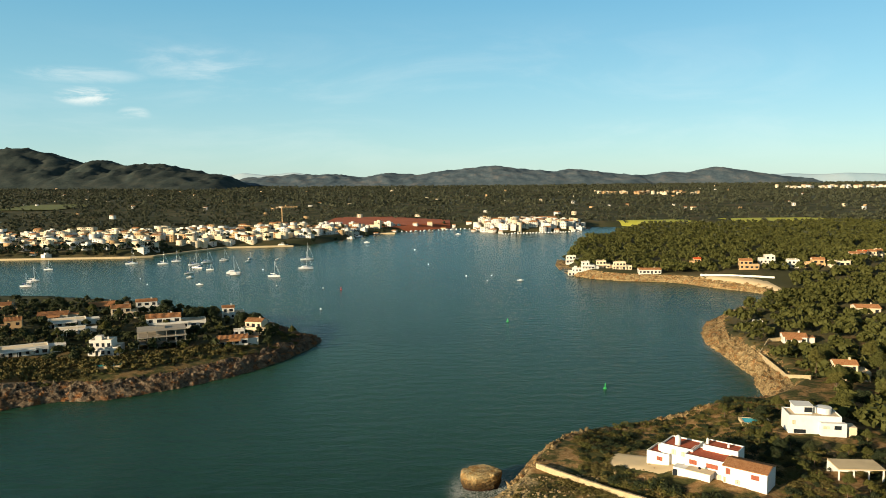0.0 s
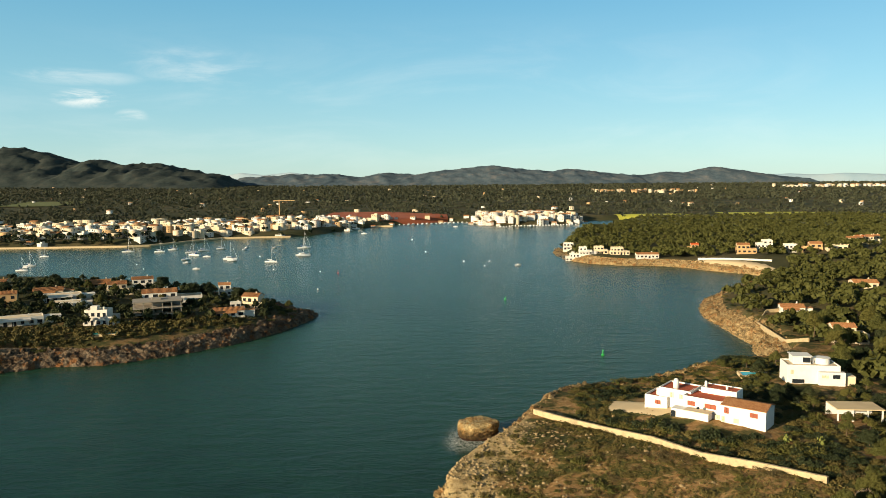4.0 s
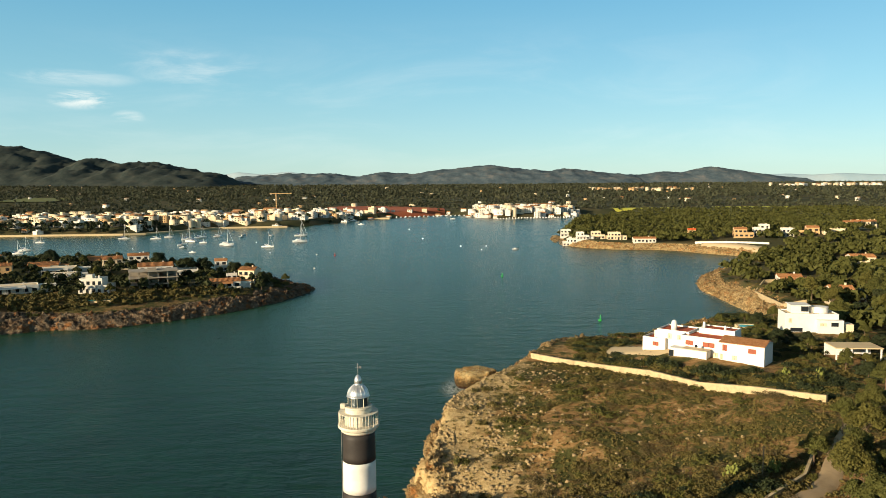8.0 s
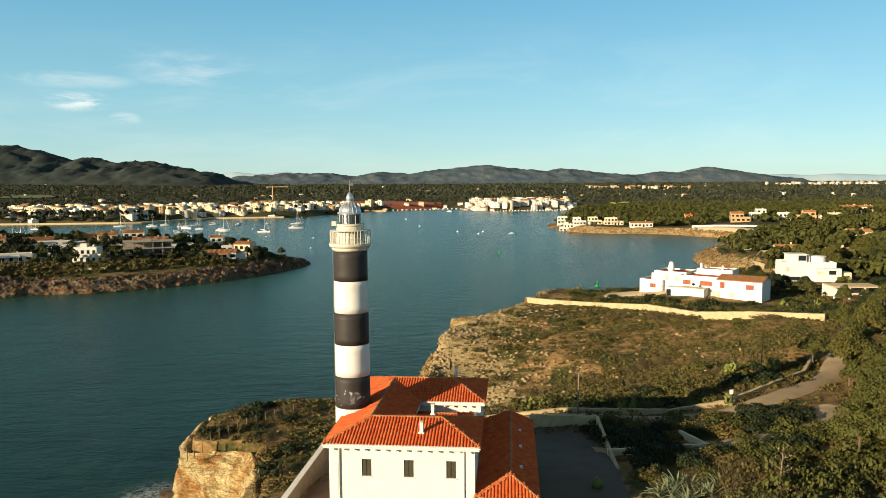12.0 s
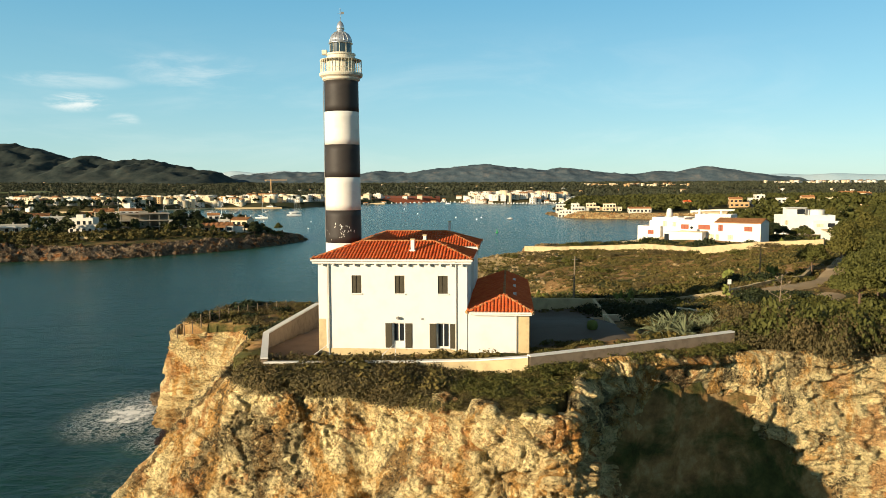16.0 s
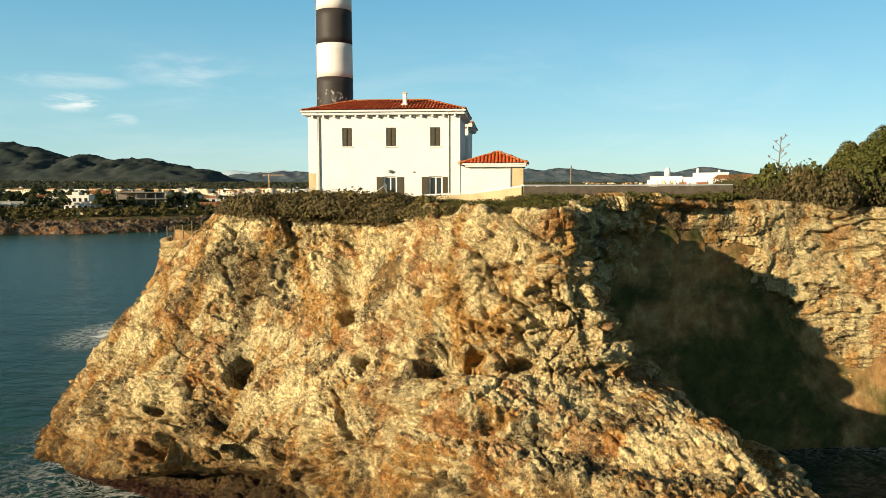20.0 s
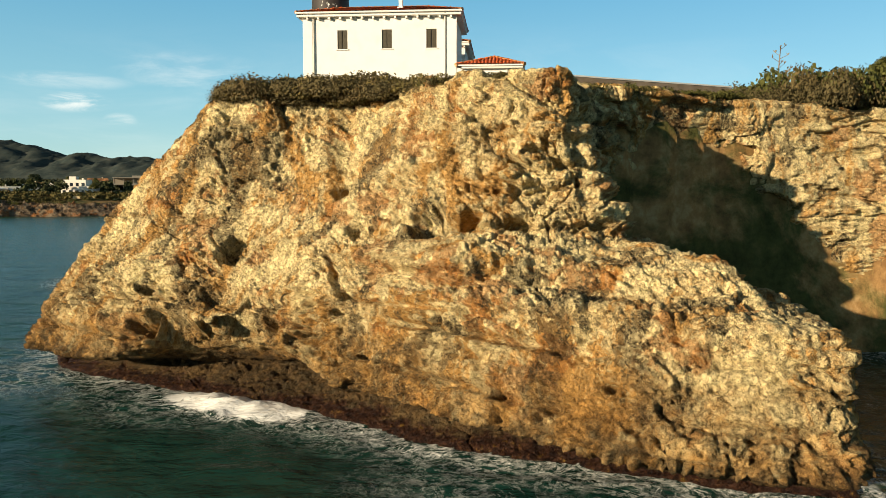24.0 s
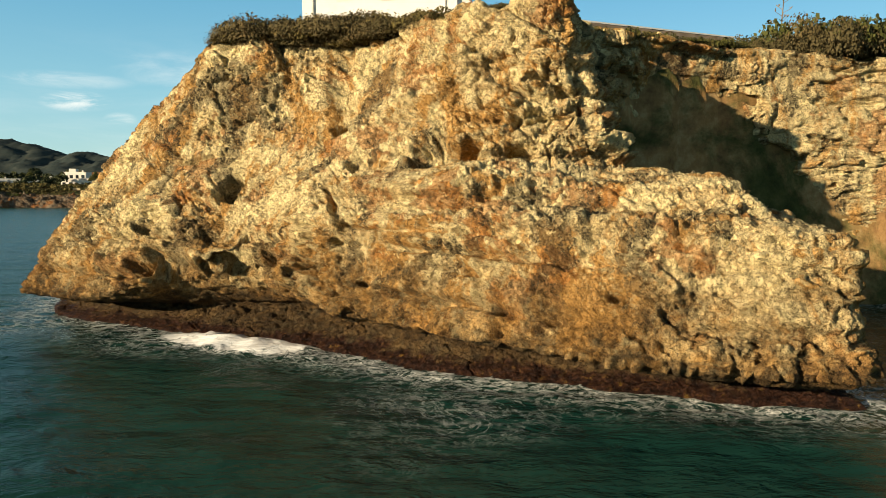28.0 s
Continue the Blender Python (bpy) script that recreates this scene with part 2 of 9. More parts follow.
class Mat:
    """A short hand for node materials in object space."""

    def __init__(self, name, rough=0.7, metal=0.0, spec=0.3):
        self.mat = bpy.data.materials.new(name)
        self.mat.use_nodes = True
        self.n, self.l = self.mat.node_tree.nodes, self.mat.node_tree.links
        self.b = self.n["Principled BSDF"]
        self.b.inputs["Roughness"].default_value = rough
        self.b.inputs["Metallic"].default_value = metal
        self.b.inputs["Specular IOR Level"].default_value = spec
        self.tc = self.n.new("ShaderNodeTexCoord")
        self.geo = self.n.new("ShaderNodeNewGeometry")

    def pos(self, scale=(1, 1, 1), world=True):
        mp = self.n.new("ShaderNodeMapping")
        mp.inputs["Scale"].default_value = scale
        self.l.new(self.geo.outputs["Position"] if world else self.tc.outputs["Object"], mp.inputs["Vector"])
        return mp.outputs[0]

    def noise(self, scale, detail=5.0, rough=0.55, dist=0.0, vec=None):
        nz = self.n.new("ShaderNodeTexNoise")
        nz.inputs["Scale"].default_value, nz.inputs["Detail"].default_value = scale, detail
        nz.inputs["Roughness"].default_value, nz.inputs["Distortion"].default_value = rough, dist
        self.l.new(vec if vec is not None else self.pos(), nz.inputs["Vector"])
        return nz.outputs["Fac"]

    def voronoi(self, scale, feature="F1", vec=None):
        vo = self.n.new("ShaderNodeTexVoronoi")
        vo.feature = feature
        vo.inputs["Scale"].default_value = scale
        self.l.new(vec if vec is not None else self.pos(), vo.inputs["Vector"])
        return vo.outputs["Distance"]

    def math(self, op, a, b=None, clamp=False):
        m = self.n.new("ShaderNodeMath")
        m.operation, m.use_clamp = op, clamp
        for k, v in enumerate((a, b)):
            if v is None:
                continue
            if isinstance(v, (int, float)):
                m.inputs[k].default_value = v
            else:
                self.l.new(v, m.inputs[k])
        return m.outputs[0]

    def step(self, value, lo, hi):
        r = self.n.new("ShaderNodeMapRange")
        r.interpolation_type = "SMOOTHSTEP"
        flip = lo > hi
        r.inputs["From Min"].default_value, r.inputs["From Max"].default_value = min(lo, hi), max(lo, hi)
        r.inputs["To Min"].default_value, r.inputs["To Max"].default_value = (1, 0) if flip else (0, 1)
        self.l.new(value, r.inputs["Value"])
        return r.outputs[0]

    def axis(self, k, world=True):
        s = self.n.new("ShaderNodeSeparateXYZ")
        self.l.new(self.geo.outputs["Position"] if world else self.tc.outputs["Object"], s.inputs[0])
        return s.outputs[k]

    def facing(self, k=2):
        s = self.n.new("ShaderNodeSeparateXYZ")
        self.l.new(self.geo.outputs["Normal"], s.inputs[0])
        return s.outputs[k]

    def random(self):
        return self.n.new("ShaderNodeObjectInfo").outputs["Random"]

    def island(self):
        return self.geo.outputs["Random Per Island"]

    def ramp(self, value, stops):
        r = self.n.new("ShaderNodeValToRGB")
        e = r.color_ramp.elements
        while len(e) < len(stops):
            e.new(0.5)
        for item, (at, colour) in zip(e, stops):
            item.position, item.color = at, (*colour, 1)
        self.l.new(value, r.inputs[0])
        return r.outputs["Color"]

    def mix(self, fac, a, b, blend="MIX"):
        m = self.n.new("ShaderNodeMix")
        m.data_type, m.blend_type = "RGBA", blend
        for key, v in (("Factor", fac), ("A", a), ("B", b)):
            if isinstance(v, tuple):
                m.inputs[key].default_value = (*v, 1)
            elif isinstance(v, (int, float)):
                m.inputs[key].default_value = v
            else:
                self.l.new(v, m.inputs[key])
        return m.outputs["Result"]

    def colour(self, c):
        if isinstance(c, tuple):
            self.b.inputs["Base Color"].default_value = (*c, 1)
        else:
            self.l.new(c, self.b.inputs["Base Color"])
        return self

    def rough(self, v):
        self.l.new(v, self.b.inputs["Roughness"])
        return self

    def bump(self, height, strength=0.5, distance=0.1):
        bp = self.n.new("ShaderNodeBump")
        bp.inputs["Strength"].default_value, bp.inputs["Distance"].default_value = strength, distance
        self.l.new(height, bp.inputs["Height"])
        old = self.b.inputs["Normal"].links
        if old:
            self.l.new(old[0].from_socket, bp.inputs["Normal"])
        self.l.new(bp.outputs[0], self.b.inputs["Normal"])
        return self


def speckled(name, colour, vary=0.25, scale=3.0, rough=0.8, bump=0.15, spec=0.25, per_object=0.0, metal=0.0):
    """A plain painted or mineral surface with stains and grain."""
    m = Mat(name, rough, metal, spec)
    dark = tuple(c * (1 - vary) for c in colour)
    light = tuple(min(0.95, c * (1 + vary * 0.45)) for c in colour)
    col = m.ramp(m.noise(scale, 6, 0.65), [(0.3, dark), (0.5, colour), (0.75, light)])
    grain = m.noise(scale * 14, 3, 0.6)
    col = m.mix(m.math("MULTIPLY", grain, 0.35), col, dark)
    if per_object:
        col = m.mix(per_object, col, m.ramp(m.random(), [(0, tuple(c * 0.55 for c in colour)), (1, tuple(min(0.92, c * 1.35) for c in colour))]))
    m.colour(col)
    if bump:
        m.bump(grain, bump, 0.02)
    return m.mat

# ---- materials ----
def rock_material(name, cream, ochre, grey, algae=True, scale=1.0):
    m = Mat(name, 0.92, 0, 0.10)
    stretched = m.pos((1, 1, 0.38))
    mid = m.noise(0.32 * scale, 9, 0.72, 1.2, stretched)
    fine = m.noise(2.6 * scale, 9, 0.75, 0.4)
    grit = m.noise(9 * scale, 6, 0.75)
    fields = []
    for key in ("crust", "rust"):
        at = m.n.new("ShaderNodeAttribute")
        at.attribute_name = key
        fields.append(at.outputs["Fac"])
    bright = tuple(min(0.82, c * 1.35) for c in cream)
    col = m.ramp(mid, [(0.34, tuple(c * 0.75 for c in ochre)), (0.43, ochre), (0.49, cream), (0.55, bright), (0.61, cream), (0.70, ochre)])
    # thin beds differ in tone
    beds = m.noise(0.9 * scale, 5, 0.6, 0.3, m.pos((0.12, 0.12, 1.6)))
    col = m.mix(m.math("MULTIPLY", m.step(beds, 0.50, 0.64), 0.45), col, tuple(c * 0.6 for c in ochre))
    # rusty seams and stains
    rust = m.step(m.math("ADD", fields[1], m.math("MULTIPLY", m.math("SUBTRACT", fine, 0.5), 1.6)), 0.35, 0.85)
    col = m.mix(m.math("MULTIPLY", rust, 0.62), col, m.ramp(grit, [(0.40, (0.26, 0.085, 0.018)), (0.60, (0.48, 0.19, 0.045))]))
    # lichen crust breaks up into speckles at its edge
    crust = m.step(m.math("ADD", fields[0], m.math("MULTIPLY", m.math("SUBTRACT", fine, 0.5), 3.0)), 0.40, 0.86)
    col = m.mix(m.math("MULTIPLY", crust, 0.66), col, m.ramp(grit, [(0.40, tuple(c * 0.5 for c in grey)), (0.60, grey)]))
    # black specks, close-set, from a finger to a hand across: lichen, and pit shade painted into the colour
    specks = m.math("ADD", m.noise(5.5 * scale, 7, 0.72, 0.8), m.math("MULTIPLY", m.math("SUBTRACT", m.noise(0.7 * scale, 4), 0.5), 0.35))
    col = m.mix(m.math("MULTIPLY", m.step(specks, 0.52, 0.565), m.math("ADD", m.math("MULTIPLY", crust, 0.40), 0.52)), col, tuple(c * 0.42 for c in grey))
    # freshly broken, pale faces
    col = m.mix(m.math("MULTIPLY", m.step(m.noise(2.4 * scale, 8, 0.8, 0.6), 0.55, 0.63), 0.7), col, bright)
    if algae:
        z = m.axis(2)
        edge = m.math("ADD", z, m.math("MULTIPLY", m.math("SUBTRACT", m.noise(0.45, 6, 0.65), 0.5), 5.0))
        wet = m.step(edge, 6.2, 1.8)
        col = m.mix(m.math("MULTIPLY", wet, 0.82), col, m.ramp(m.noise(1.1, 7, 0.75), [(0.40, (0.045, 0.027, 0.011)), (0.50, (0.20, 0.105, 0.032)), (0.60, (0.42, 0.225, 0.062))]))
        # the black tide line
        tide = m.step(m.math("ADD", z, m.math("MULTIPLY", m.math("SUBTRACT", m.noise(0.9, 7, 0.72), 0.5), 4.5)), 2.7, 1.5)
        col = m.mix(m.math("MULTIPLY", tide, 0.80), col, (0.036, 0.026, 0.015))
        rim = m.math("ADD", z, m.math("MULTIPLY", m.math("SUBTRACT", m.noise(0.8, 6, 0.7), 0.5), 1.6))
        band = m.step(rim, 0.72, 0.4)
        weed = m.ramp(m.noise(3.0, 8, 0.75), [(0.38, (0.010, 0.005, 0.004)), (0.48, (0.028, 0.012, 0.007)), (0.58, (0.055, 0.023, 0.012)), (0.66, (0.17, 0.10, 0.02))])
        col = m.mix(band, col, weed)
        m.rough(m.math("ADD", m.math("MULTIPLY", band, -0.45), 0.92))
    m.colour(col)
    m.bump(m.math("ADD", m.math("MULTIPLY", fine, 0.45), m.math("MULTIPLY", grit, 0.55)), 1.0, 0.16 / scale)
    # sharp-edged pits
    for size, deep in ((3.2, 0.13), (8.0, 0.06)):
        m.bump(m.step(m.noise(size * scale, 5, 0.62, 0.7), 0.40, 0.50), 1.0, deep / scale)
    return m.mat


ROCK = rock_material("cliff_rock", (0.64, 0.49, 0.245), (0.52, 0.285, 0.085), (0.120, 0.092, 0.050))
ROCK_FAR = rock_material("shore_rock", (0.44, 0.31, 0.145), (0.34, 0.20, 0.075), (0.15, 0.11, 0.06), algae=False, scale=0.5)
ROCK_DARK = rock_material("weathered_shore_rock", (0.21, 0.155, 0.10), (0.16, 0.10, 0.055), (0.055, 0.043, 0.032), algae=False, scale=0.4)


def ground_material():
    m = Mat("scrub_ground", 0.95, 0, 0.08)
    big = m.noise(0.018, 6, 0.6)
    mid = m.noise(0.11, 7, 0.65, 0.6)
    fine = m.noise(0.9, 6, 0.7)
    earth = m.ramp(fine, [(0.3, (0.15, 0.080, 0.032)), (0.5, (0.27, 0.155, 0.060)), (0.7, (0.38, 0.26, 0.12))])
    green = m.ramp(fine, [(0.3, (0.028, 0.032, 0.010)), (0.55, (0.075, 0.072, 0.022)), (0.75, (0.13, 0.105, 0.035))])
    near = m.mix(m.step(mid, 0.42, 0.56), earth, green)
    # inland the bare plain shows fields and groves between the trees
    y = m.axis(1)
    plain = m.ramp(big, [(0.35, (0.035, 0.040, 0.016)), (0.5, (0.060, 0.058, 0.026)), (0.62, (0.10, 0.080, 0.038)), (0.75, (0.05, 0.052, 0.02))])
    col = m.mix(m.step(y, 220, 420), near, plain)
    at = m.n.new("ShaderNodeAttribute")
    at.attribute_name = "bare"
    stone = m.ramp(m.noise(0.7, 9, 0.75, 0.8), [(0.32, (0.12, 0.08, 0.035)), (0.47, (0.36, 0.25, 0.11)), (0.62, (0.50, 0.37, 0.18)), (0.75, (0.28, 0.17, 0.07))])
    open_rock = m.step(m.math("ADD", at.outputs["Fac"], m.math("MULTIPLY", m.math("SUBTRACT", m.noise(0.16, 7, 0.7), 0.5), 2.2)), 0.35, 0.75)
    col = m.mix(m.math("MULTIPLY", open_rock, m.step(at.outputs["Fac"], 0.0, 0.3)), col, stone)
    m.colour(col)
    m.bump(fine, 0.7, 0.35)
    m.bump(m.noise(6, 4), 0.5, 0.06)
    return m.mat


GROUND = ground_material()


def sea_material():
    m = Mat("sea_water", 0.10, 0, 0.075)
    m.b.inputs["IOR"].default_value = 1.333
    m.b.inputs["Specular Tint"].default_value = (0.38, 0.54, 0.36, 1)
    big = m.noise(0.006, 4, 0.5, 0.5)
    y = m.axis(1)
    near = m.ramp(m.noise(0.05, 4, 0.6), [(0.3, (0.005, 0.022, 0.017)), (0.7, (0.010, 0.042, 0.031))])
    bay = m.ramp(big, [(0.3, (0.015, 0.046, 0.025)), (0.7, (0.021, 0.062, 0.033))])
    col = m.mix(m.step(y, 60, 330), near, bay)
    # foam, carried as a vertex attribute round the rocks
    at = m.n.new("ShaderNodeAttribute")
    at.attribute_name = "foam"
    web_a = m.step(m.voronoi(0.55, "DISTANCE_TO_EDGE", m.pos((1, 1.6, 1))), 0.16, 0.02)
    warp = m.noise(0.35, 7, 0.72, 2.2)
    web_b = m.step(m.math("ABSOLUTE", m.math("SUBTRACT", warp, 0.5)), 0.05, 0.0)
    fleck = m.noise(3.5, 6, 0.75, 0.8)
    lace = m.math("MULTIPLY", m.math("MAXIMUM", m.math("MULTIPLY", web_a, 0.55), web_b), m.step(fleck, 0.38, 0.62))
    dens = m.math("MULTIPLY", lace, m.step(at.outputs["Fac"], 0.05, 0.48))
    solid = m.step(m.math("ADD", at.outputs["Fac"], m.math("MULTIPLY", m.math("SUBTRACT", m.noise(0.8, 7, 0.75, 1.0), 0.5), 1.6)), 0.66, 0.92)
    foam = m.math("MAXIMUM", dens, solid, True)
    m.colour(m.mix(foam, col, (0.78, 0.76, 0.70)))
    m.rough(m.math("ADD", m.math("MULTIPLY", foam, 0.6), 0.2))
    swell = m.noise(0.10, 3, 0.5, 0.3, m.pos((1, 2.2, 1)))
    chop = m.noise(0.55, 5, 0.6, 0.4, m.pos((1, 1.9, 1)))
    rip = m.noise(2.6, 4, 0.6, 0.0, m.pos((1, 1.6, 1)))
    m.bump(swell, 0.5, 0.9)
    m.bump(chop, 0.6, 0.35)
    m.bump(rip, 0.45, 0.07)
    return m.mat


SEA = sea_material()


def leaf_material(name, dark, mid, light, per=0.5):
    m = Mat(name, 0.75, 0, 0.15)
    col = m.ramp(m.island(), [(0.0, dark), (0.5, mid), (1.0, light)])
    col = m.mix(per, col, m.ramp(m.random(), [(0.0, tuple(c * 0.7 for c in mid)), (0.6, mid), (1.0, (light[0] * 1.15, light[1] * 0.95, light[2] * 0.8))]))
    col = m.mix(m.math("MULTIPLY", m.noise(0.5, 4), 0.5), col, dark)
    m.colour(col)
    return m.mat


PINE = leaf_material("pine_needles", (0.042, 0.045, 0.010), (0.072, 0.073, 0.016), (0.105, 0.098, 0.024))
OAK = leaf_material("dark_evergreen_leaves", (0.012, 0.018, 0.008), (0.026, 0.034, 0.012), (0.05, 0.06, 0.02))
SHRUB = leaf_material("shrub_leaves", (0.072, 0.060, 0.017), (0.112, 0.089, 0.025), (0.155, 0.117, 0.034))
HEATH = leaf_material("dry_heath_twigs", (0.062, 0.050, 0.020), (0.090, 0.070, 0.028), (0.125, 0.093, 0.036))
AGAVE = leaf_material("agave_leaves", (0.10, 0.12, 0.06), (0.20, 0.22, 0.12), (0.30, 0.31, 0.18), 0.3)
CACTUS = leaf_material("prickly_pear_pads", (0.06, 0.08, 0.02), (0.12, 0.15, 0.035), (0.22, 0.22, 0.05), 0.3)
# bluer and flatter than near leaves: some distance haze is put into the colour
FARWOOD = leaf_material("far_tree_leaves", (0.034, 0.039, 0.022), (0.050, 0.054, 0.029), (0.070, 0.069, 0.036), 0.0)
BARK = speckled("bark", (0.13, 0.085, 0.055), 0.4, 4.0, 0.95, 0.5)

WHITE = speckled("white_limewash", (0.66, 0.63, 0.57), 0.10, 0.9, 0.8, 0.10)
WHITE_FAR = speckled("white_render", (0.64, 0.59, 0.50), 0.16, 0.25, 0.85, 0.0, per_object=0.25)
CREAM_FAR = speckled("cream_render", (0.62, 0.50, 0.33), 0.15, 0.25, 0.85, 0.0, per_object=0.35)
OCHRE_FAR = speckled("ochre_render", (0.50, 0.32, 0.15), 0.2, 0.25, 0.85, 0.0, per_object=0.3)
GREY_FAR = speckled("bare_concrete", (0.30, 0.26, 0.20), 0.2, 0.3, 0.9, 0.0, per_object=0.2)
TOWER_WHITE = speckled("white_tower_paint", (0.68, 0.645, 0.575), 0.14, 0.7, 0.6, 0.06)
TOWER_BLACK = speckled("black_tower_paint", (0.036, 0.030, 0.026), 0.35, 0.9, 0.6, 0.08)
CAP = speckled("lantern_cream_paint", (0.62, 0.56, 0.43), 0.3, 1.6, 0.6, 0.1)
DOME = speckled("silver_dome_paint", (0.62, 0.62, 0.60), 0.2, 2.0, 0.32, 0.05, 0.5, metal=0.75)
STONE = speckled("sandstone", (0.52, 0.40, 0.22), 0.3, 1.2, 0.9, 0.4)
WALL_STONE = speckled("dry_stone_wall", (0.47, 0.36, 0.20), 0.4, 0.9, 0.95, 0.6)
LOOSE = speckled("loose_limestone", (0.33, 0.235, 0.115), 0.4, 1.5, 0.95, 0.4)
RUBBLE = speckled("rubble_wall_render", (0.23, 0.17, 0.115), 0.4, 1.6, 0.95, 0.7)
PAVING = speckled("brown_paving", (0.17, 0.10, 0.055), 0.35, 0.5, 0.9, 0.2)
ASPHALT = speckled("asphalt", (0.105, 0.082, 0.058), 0.25, 0.3, 0.92, 0.25)
DIRT = speckled("sandy_track", (0.36, 0.26, 0.145), 0.3, 0.35, 0.95, 0.3)
SAND = speckled("beach_sand", (0.55, 0.42, 0.24), 0.15, 0.2, 0.95, 0.1)
TIMBER = speckled("weathered_timber", (0.20, 0.15, 0.10), 0.3, 6, 0.9, 0.3)
SHUTTER = speckled("dark_brown_shutter_paint", (0.060, 0.050, 0.030), 0.25, 5, 0.6, 0.1)
REDWOOD = speckled("red_brown_shutter_paint", (0.28, 0.075, 0.035), 0.2, 4, 0.6, 0.1)
IRON = speckled("grey_iron", (0.20, 0.19, 0.17), 0.3, 8, 0.5, 0.1, 0.5, metal=0.6)
PIPE = speckled("zinc_downpipe", (0.50, 0.47, 0.40), 0.2, 6, 0.55, 0.05)
POOL = Mat("pool_water", 0.06, 0, 0.5).colour((0.05, 0.42, 0.40)).mat
GLASS_DARK = Mat("window_glass", 0.06, 0, 0.6).colour((0.018, 0.022, 0.026)).mat
LENS_GLASS = Mat("lantern_glass", 0.05, 0, 0.6).colour((0.03, 0.045, 0.05)).mat
BOAT_WHITE = speckled("white_gelcoat", (0.80, 0.78, 0.74), 0.06, 0.8, 0.3, 0.0)
SAIL_BLUE = speckled("blue_canvas", (0.03, 0.06, 0.16), 0.2, 2, 0.8, 0.0)
MAST = speckled("mast_aluminium", (0.62, 0.60, 0.56), 0.1, 3, 0.35, 0.0, 0.5, metal=0.7)
BUOY_GREEN = speckled("green_buoy_paint", (0.03, 0.36, 0.06), 0.2, 2, 0.5, 0.0)
BUOY_RED = speckled("red_buoy_paint", (0.45, 0.04, 0.03), 0.2, 2, 0.5, 0.0)
RED_SOIL = speckled("ploughed_red_soil", (0.33, 0.085, 0.030), 0.25, 0.02, 0.95, 0.0)
RAPE = speckled("yellow_green_crop", (0.42, 0.40, 0.05), 0.2, 0.02, 0.9, 0.0)
LAWN = speckled("lawn", (0.13, 0.14, 0.035), 0.3, 0.3, 0.95, 0.2)


def tile_material(name, base, dark, light):
    m = Mat(name, 0.9, 0, 0.06)
    col = m.ramp(m.noise(1.6, 6, 0.7), [(0.3, dark), (0.5, base), (0.72, light)])
    lichen = m.math("MULTIPLY", m.step(m.noise(0.7, 6, 0.7), 0.58, 0.75), 0.25)
    col = m.mix(lichen, col, (0.26, 0.13, 0.055))
    col = m.mix(m.math("MULTIPLY", m.step(m.noise(9, 4, 0.6), 0.5, 0.75), 0.35), col, dark)
    m.colour(col)
    m.bump(m.noise(20, 4), 0.3, 0.02)
    return m.mat


TILE = tile_material("terracotta_tile", (0.58, 0.112, 0.032), (0.44, 0.066, 0.020), (0.66, 0.18, 0.055))
TILE_OLD = tile_material("weathered_terracotta_tile", (0.38, 0.18, 0.075), (0.26, 0.11, 0.045), (0.48, 0.26, 0.12))
TILE_RED = tile_material("red_terrace_tile", (0.40, 0.10, 0.05), (0.30, 0.07, 0.035), (0.48, 0.15, 0.08))
HILL_NEAR = Mat("wooded_hill", 0.95, 0, 0.05)
HILL_NEAR.colour(HILL_NEAR.ramp(HILL_NEAR.noise(0.012, 10, 0.8), [(0.36, (0.018, 0.027, 0.026)), (0.50, (0.040, 0.050, 0.044)), (0.62, (0.060, 0.064, 0.052)), (0.72, (0.12, 0.105, 0.08))]))
HILL_NEAR = HILL_NEAR.mat
# distance haze is painted into this hill colour as grey-blue
HILL_MID = Mat("hill_haze_tint", 0.95, 0, 0.05)
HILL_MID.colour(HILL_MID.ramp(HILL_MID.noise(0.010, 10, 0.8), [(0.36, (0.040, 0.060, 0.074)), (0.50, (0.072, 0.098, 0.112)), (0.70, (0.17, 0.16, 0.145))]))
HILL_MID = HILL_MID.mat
# the farthest range: still more haze painted in, up to pale blue
HILL_FAR = Mat("far_hill_haze_tint", 0.95, 0, 0.05)
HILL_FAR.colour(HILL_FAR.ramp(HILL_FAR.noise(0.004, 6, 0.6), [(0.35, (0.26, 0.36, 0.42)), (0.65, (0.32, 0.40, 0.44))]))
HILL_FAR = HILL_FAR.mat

# ---- the lie of the land ----
# plan of the lighthouse cliff, column by column from the back of the headland round to the open coast:
# foot at the water, brow of the lower cliff, back of the shelf, rim
FOOT = [(-22, 102), (-32, 91), (-31, 76.3), (-24.4, 72.6), (-25.5, 60), (-25.6, 49), (-22.9, 42.4), (-15.6, 38.0), (-9.0, 34.2), (-4.2, 31.6), (-0.6, 28.4), (2.6, 26.7), (6.5, 25), (11.2, 23.2), (14.3, 22.8), (14.6, 28.5), (13, 38), (14.5, 47.5), (19, 49), (24, 48.5), (29, 46.5), (36, 44.5), (48, 42), (75, 36)]
LIP = [(-21.6, 101.5), (-31.6, 90.8), (-30.7, 76.4), (-23.8, 72.9), (-24.8, 60), (-25.2, 48.6), (-23.9, 41.2), (-17.4, 36.3), (-10.7, 34.1), (-5.4, 30.7), (-1.7, 27.7), (2.4, 23.6), (6.5, 20.8), (11.9, 19.3), (13.5, 21.6), (13.8, 27.5), (12.2, 38), (14.2, 48), (18.8, 48.6), (23.8, 47.8), (28.8, 46.2), (35.8, 44.4), (47.8, 41.9), (75, 36)]
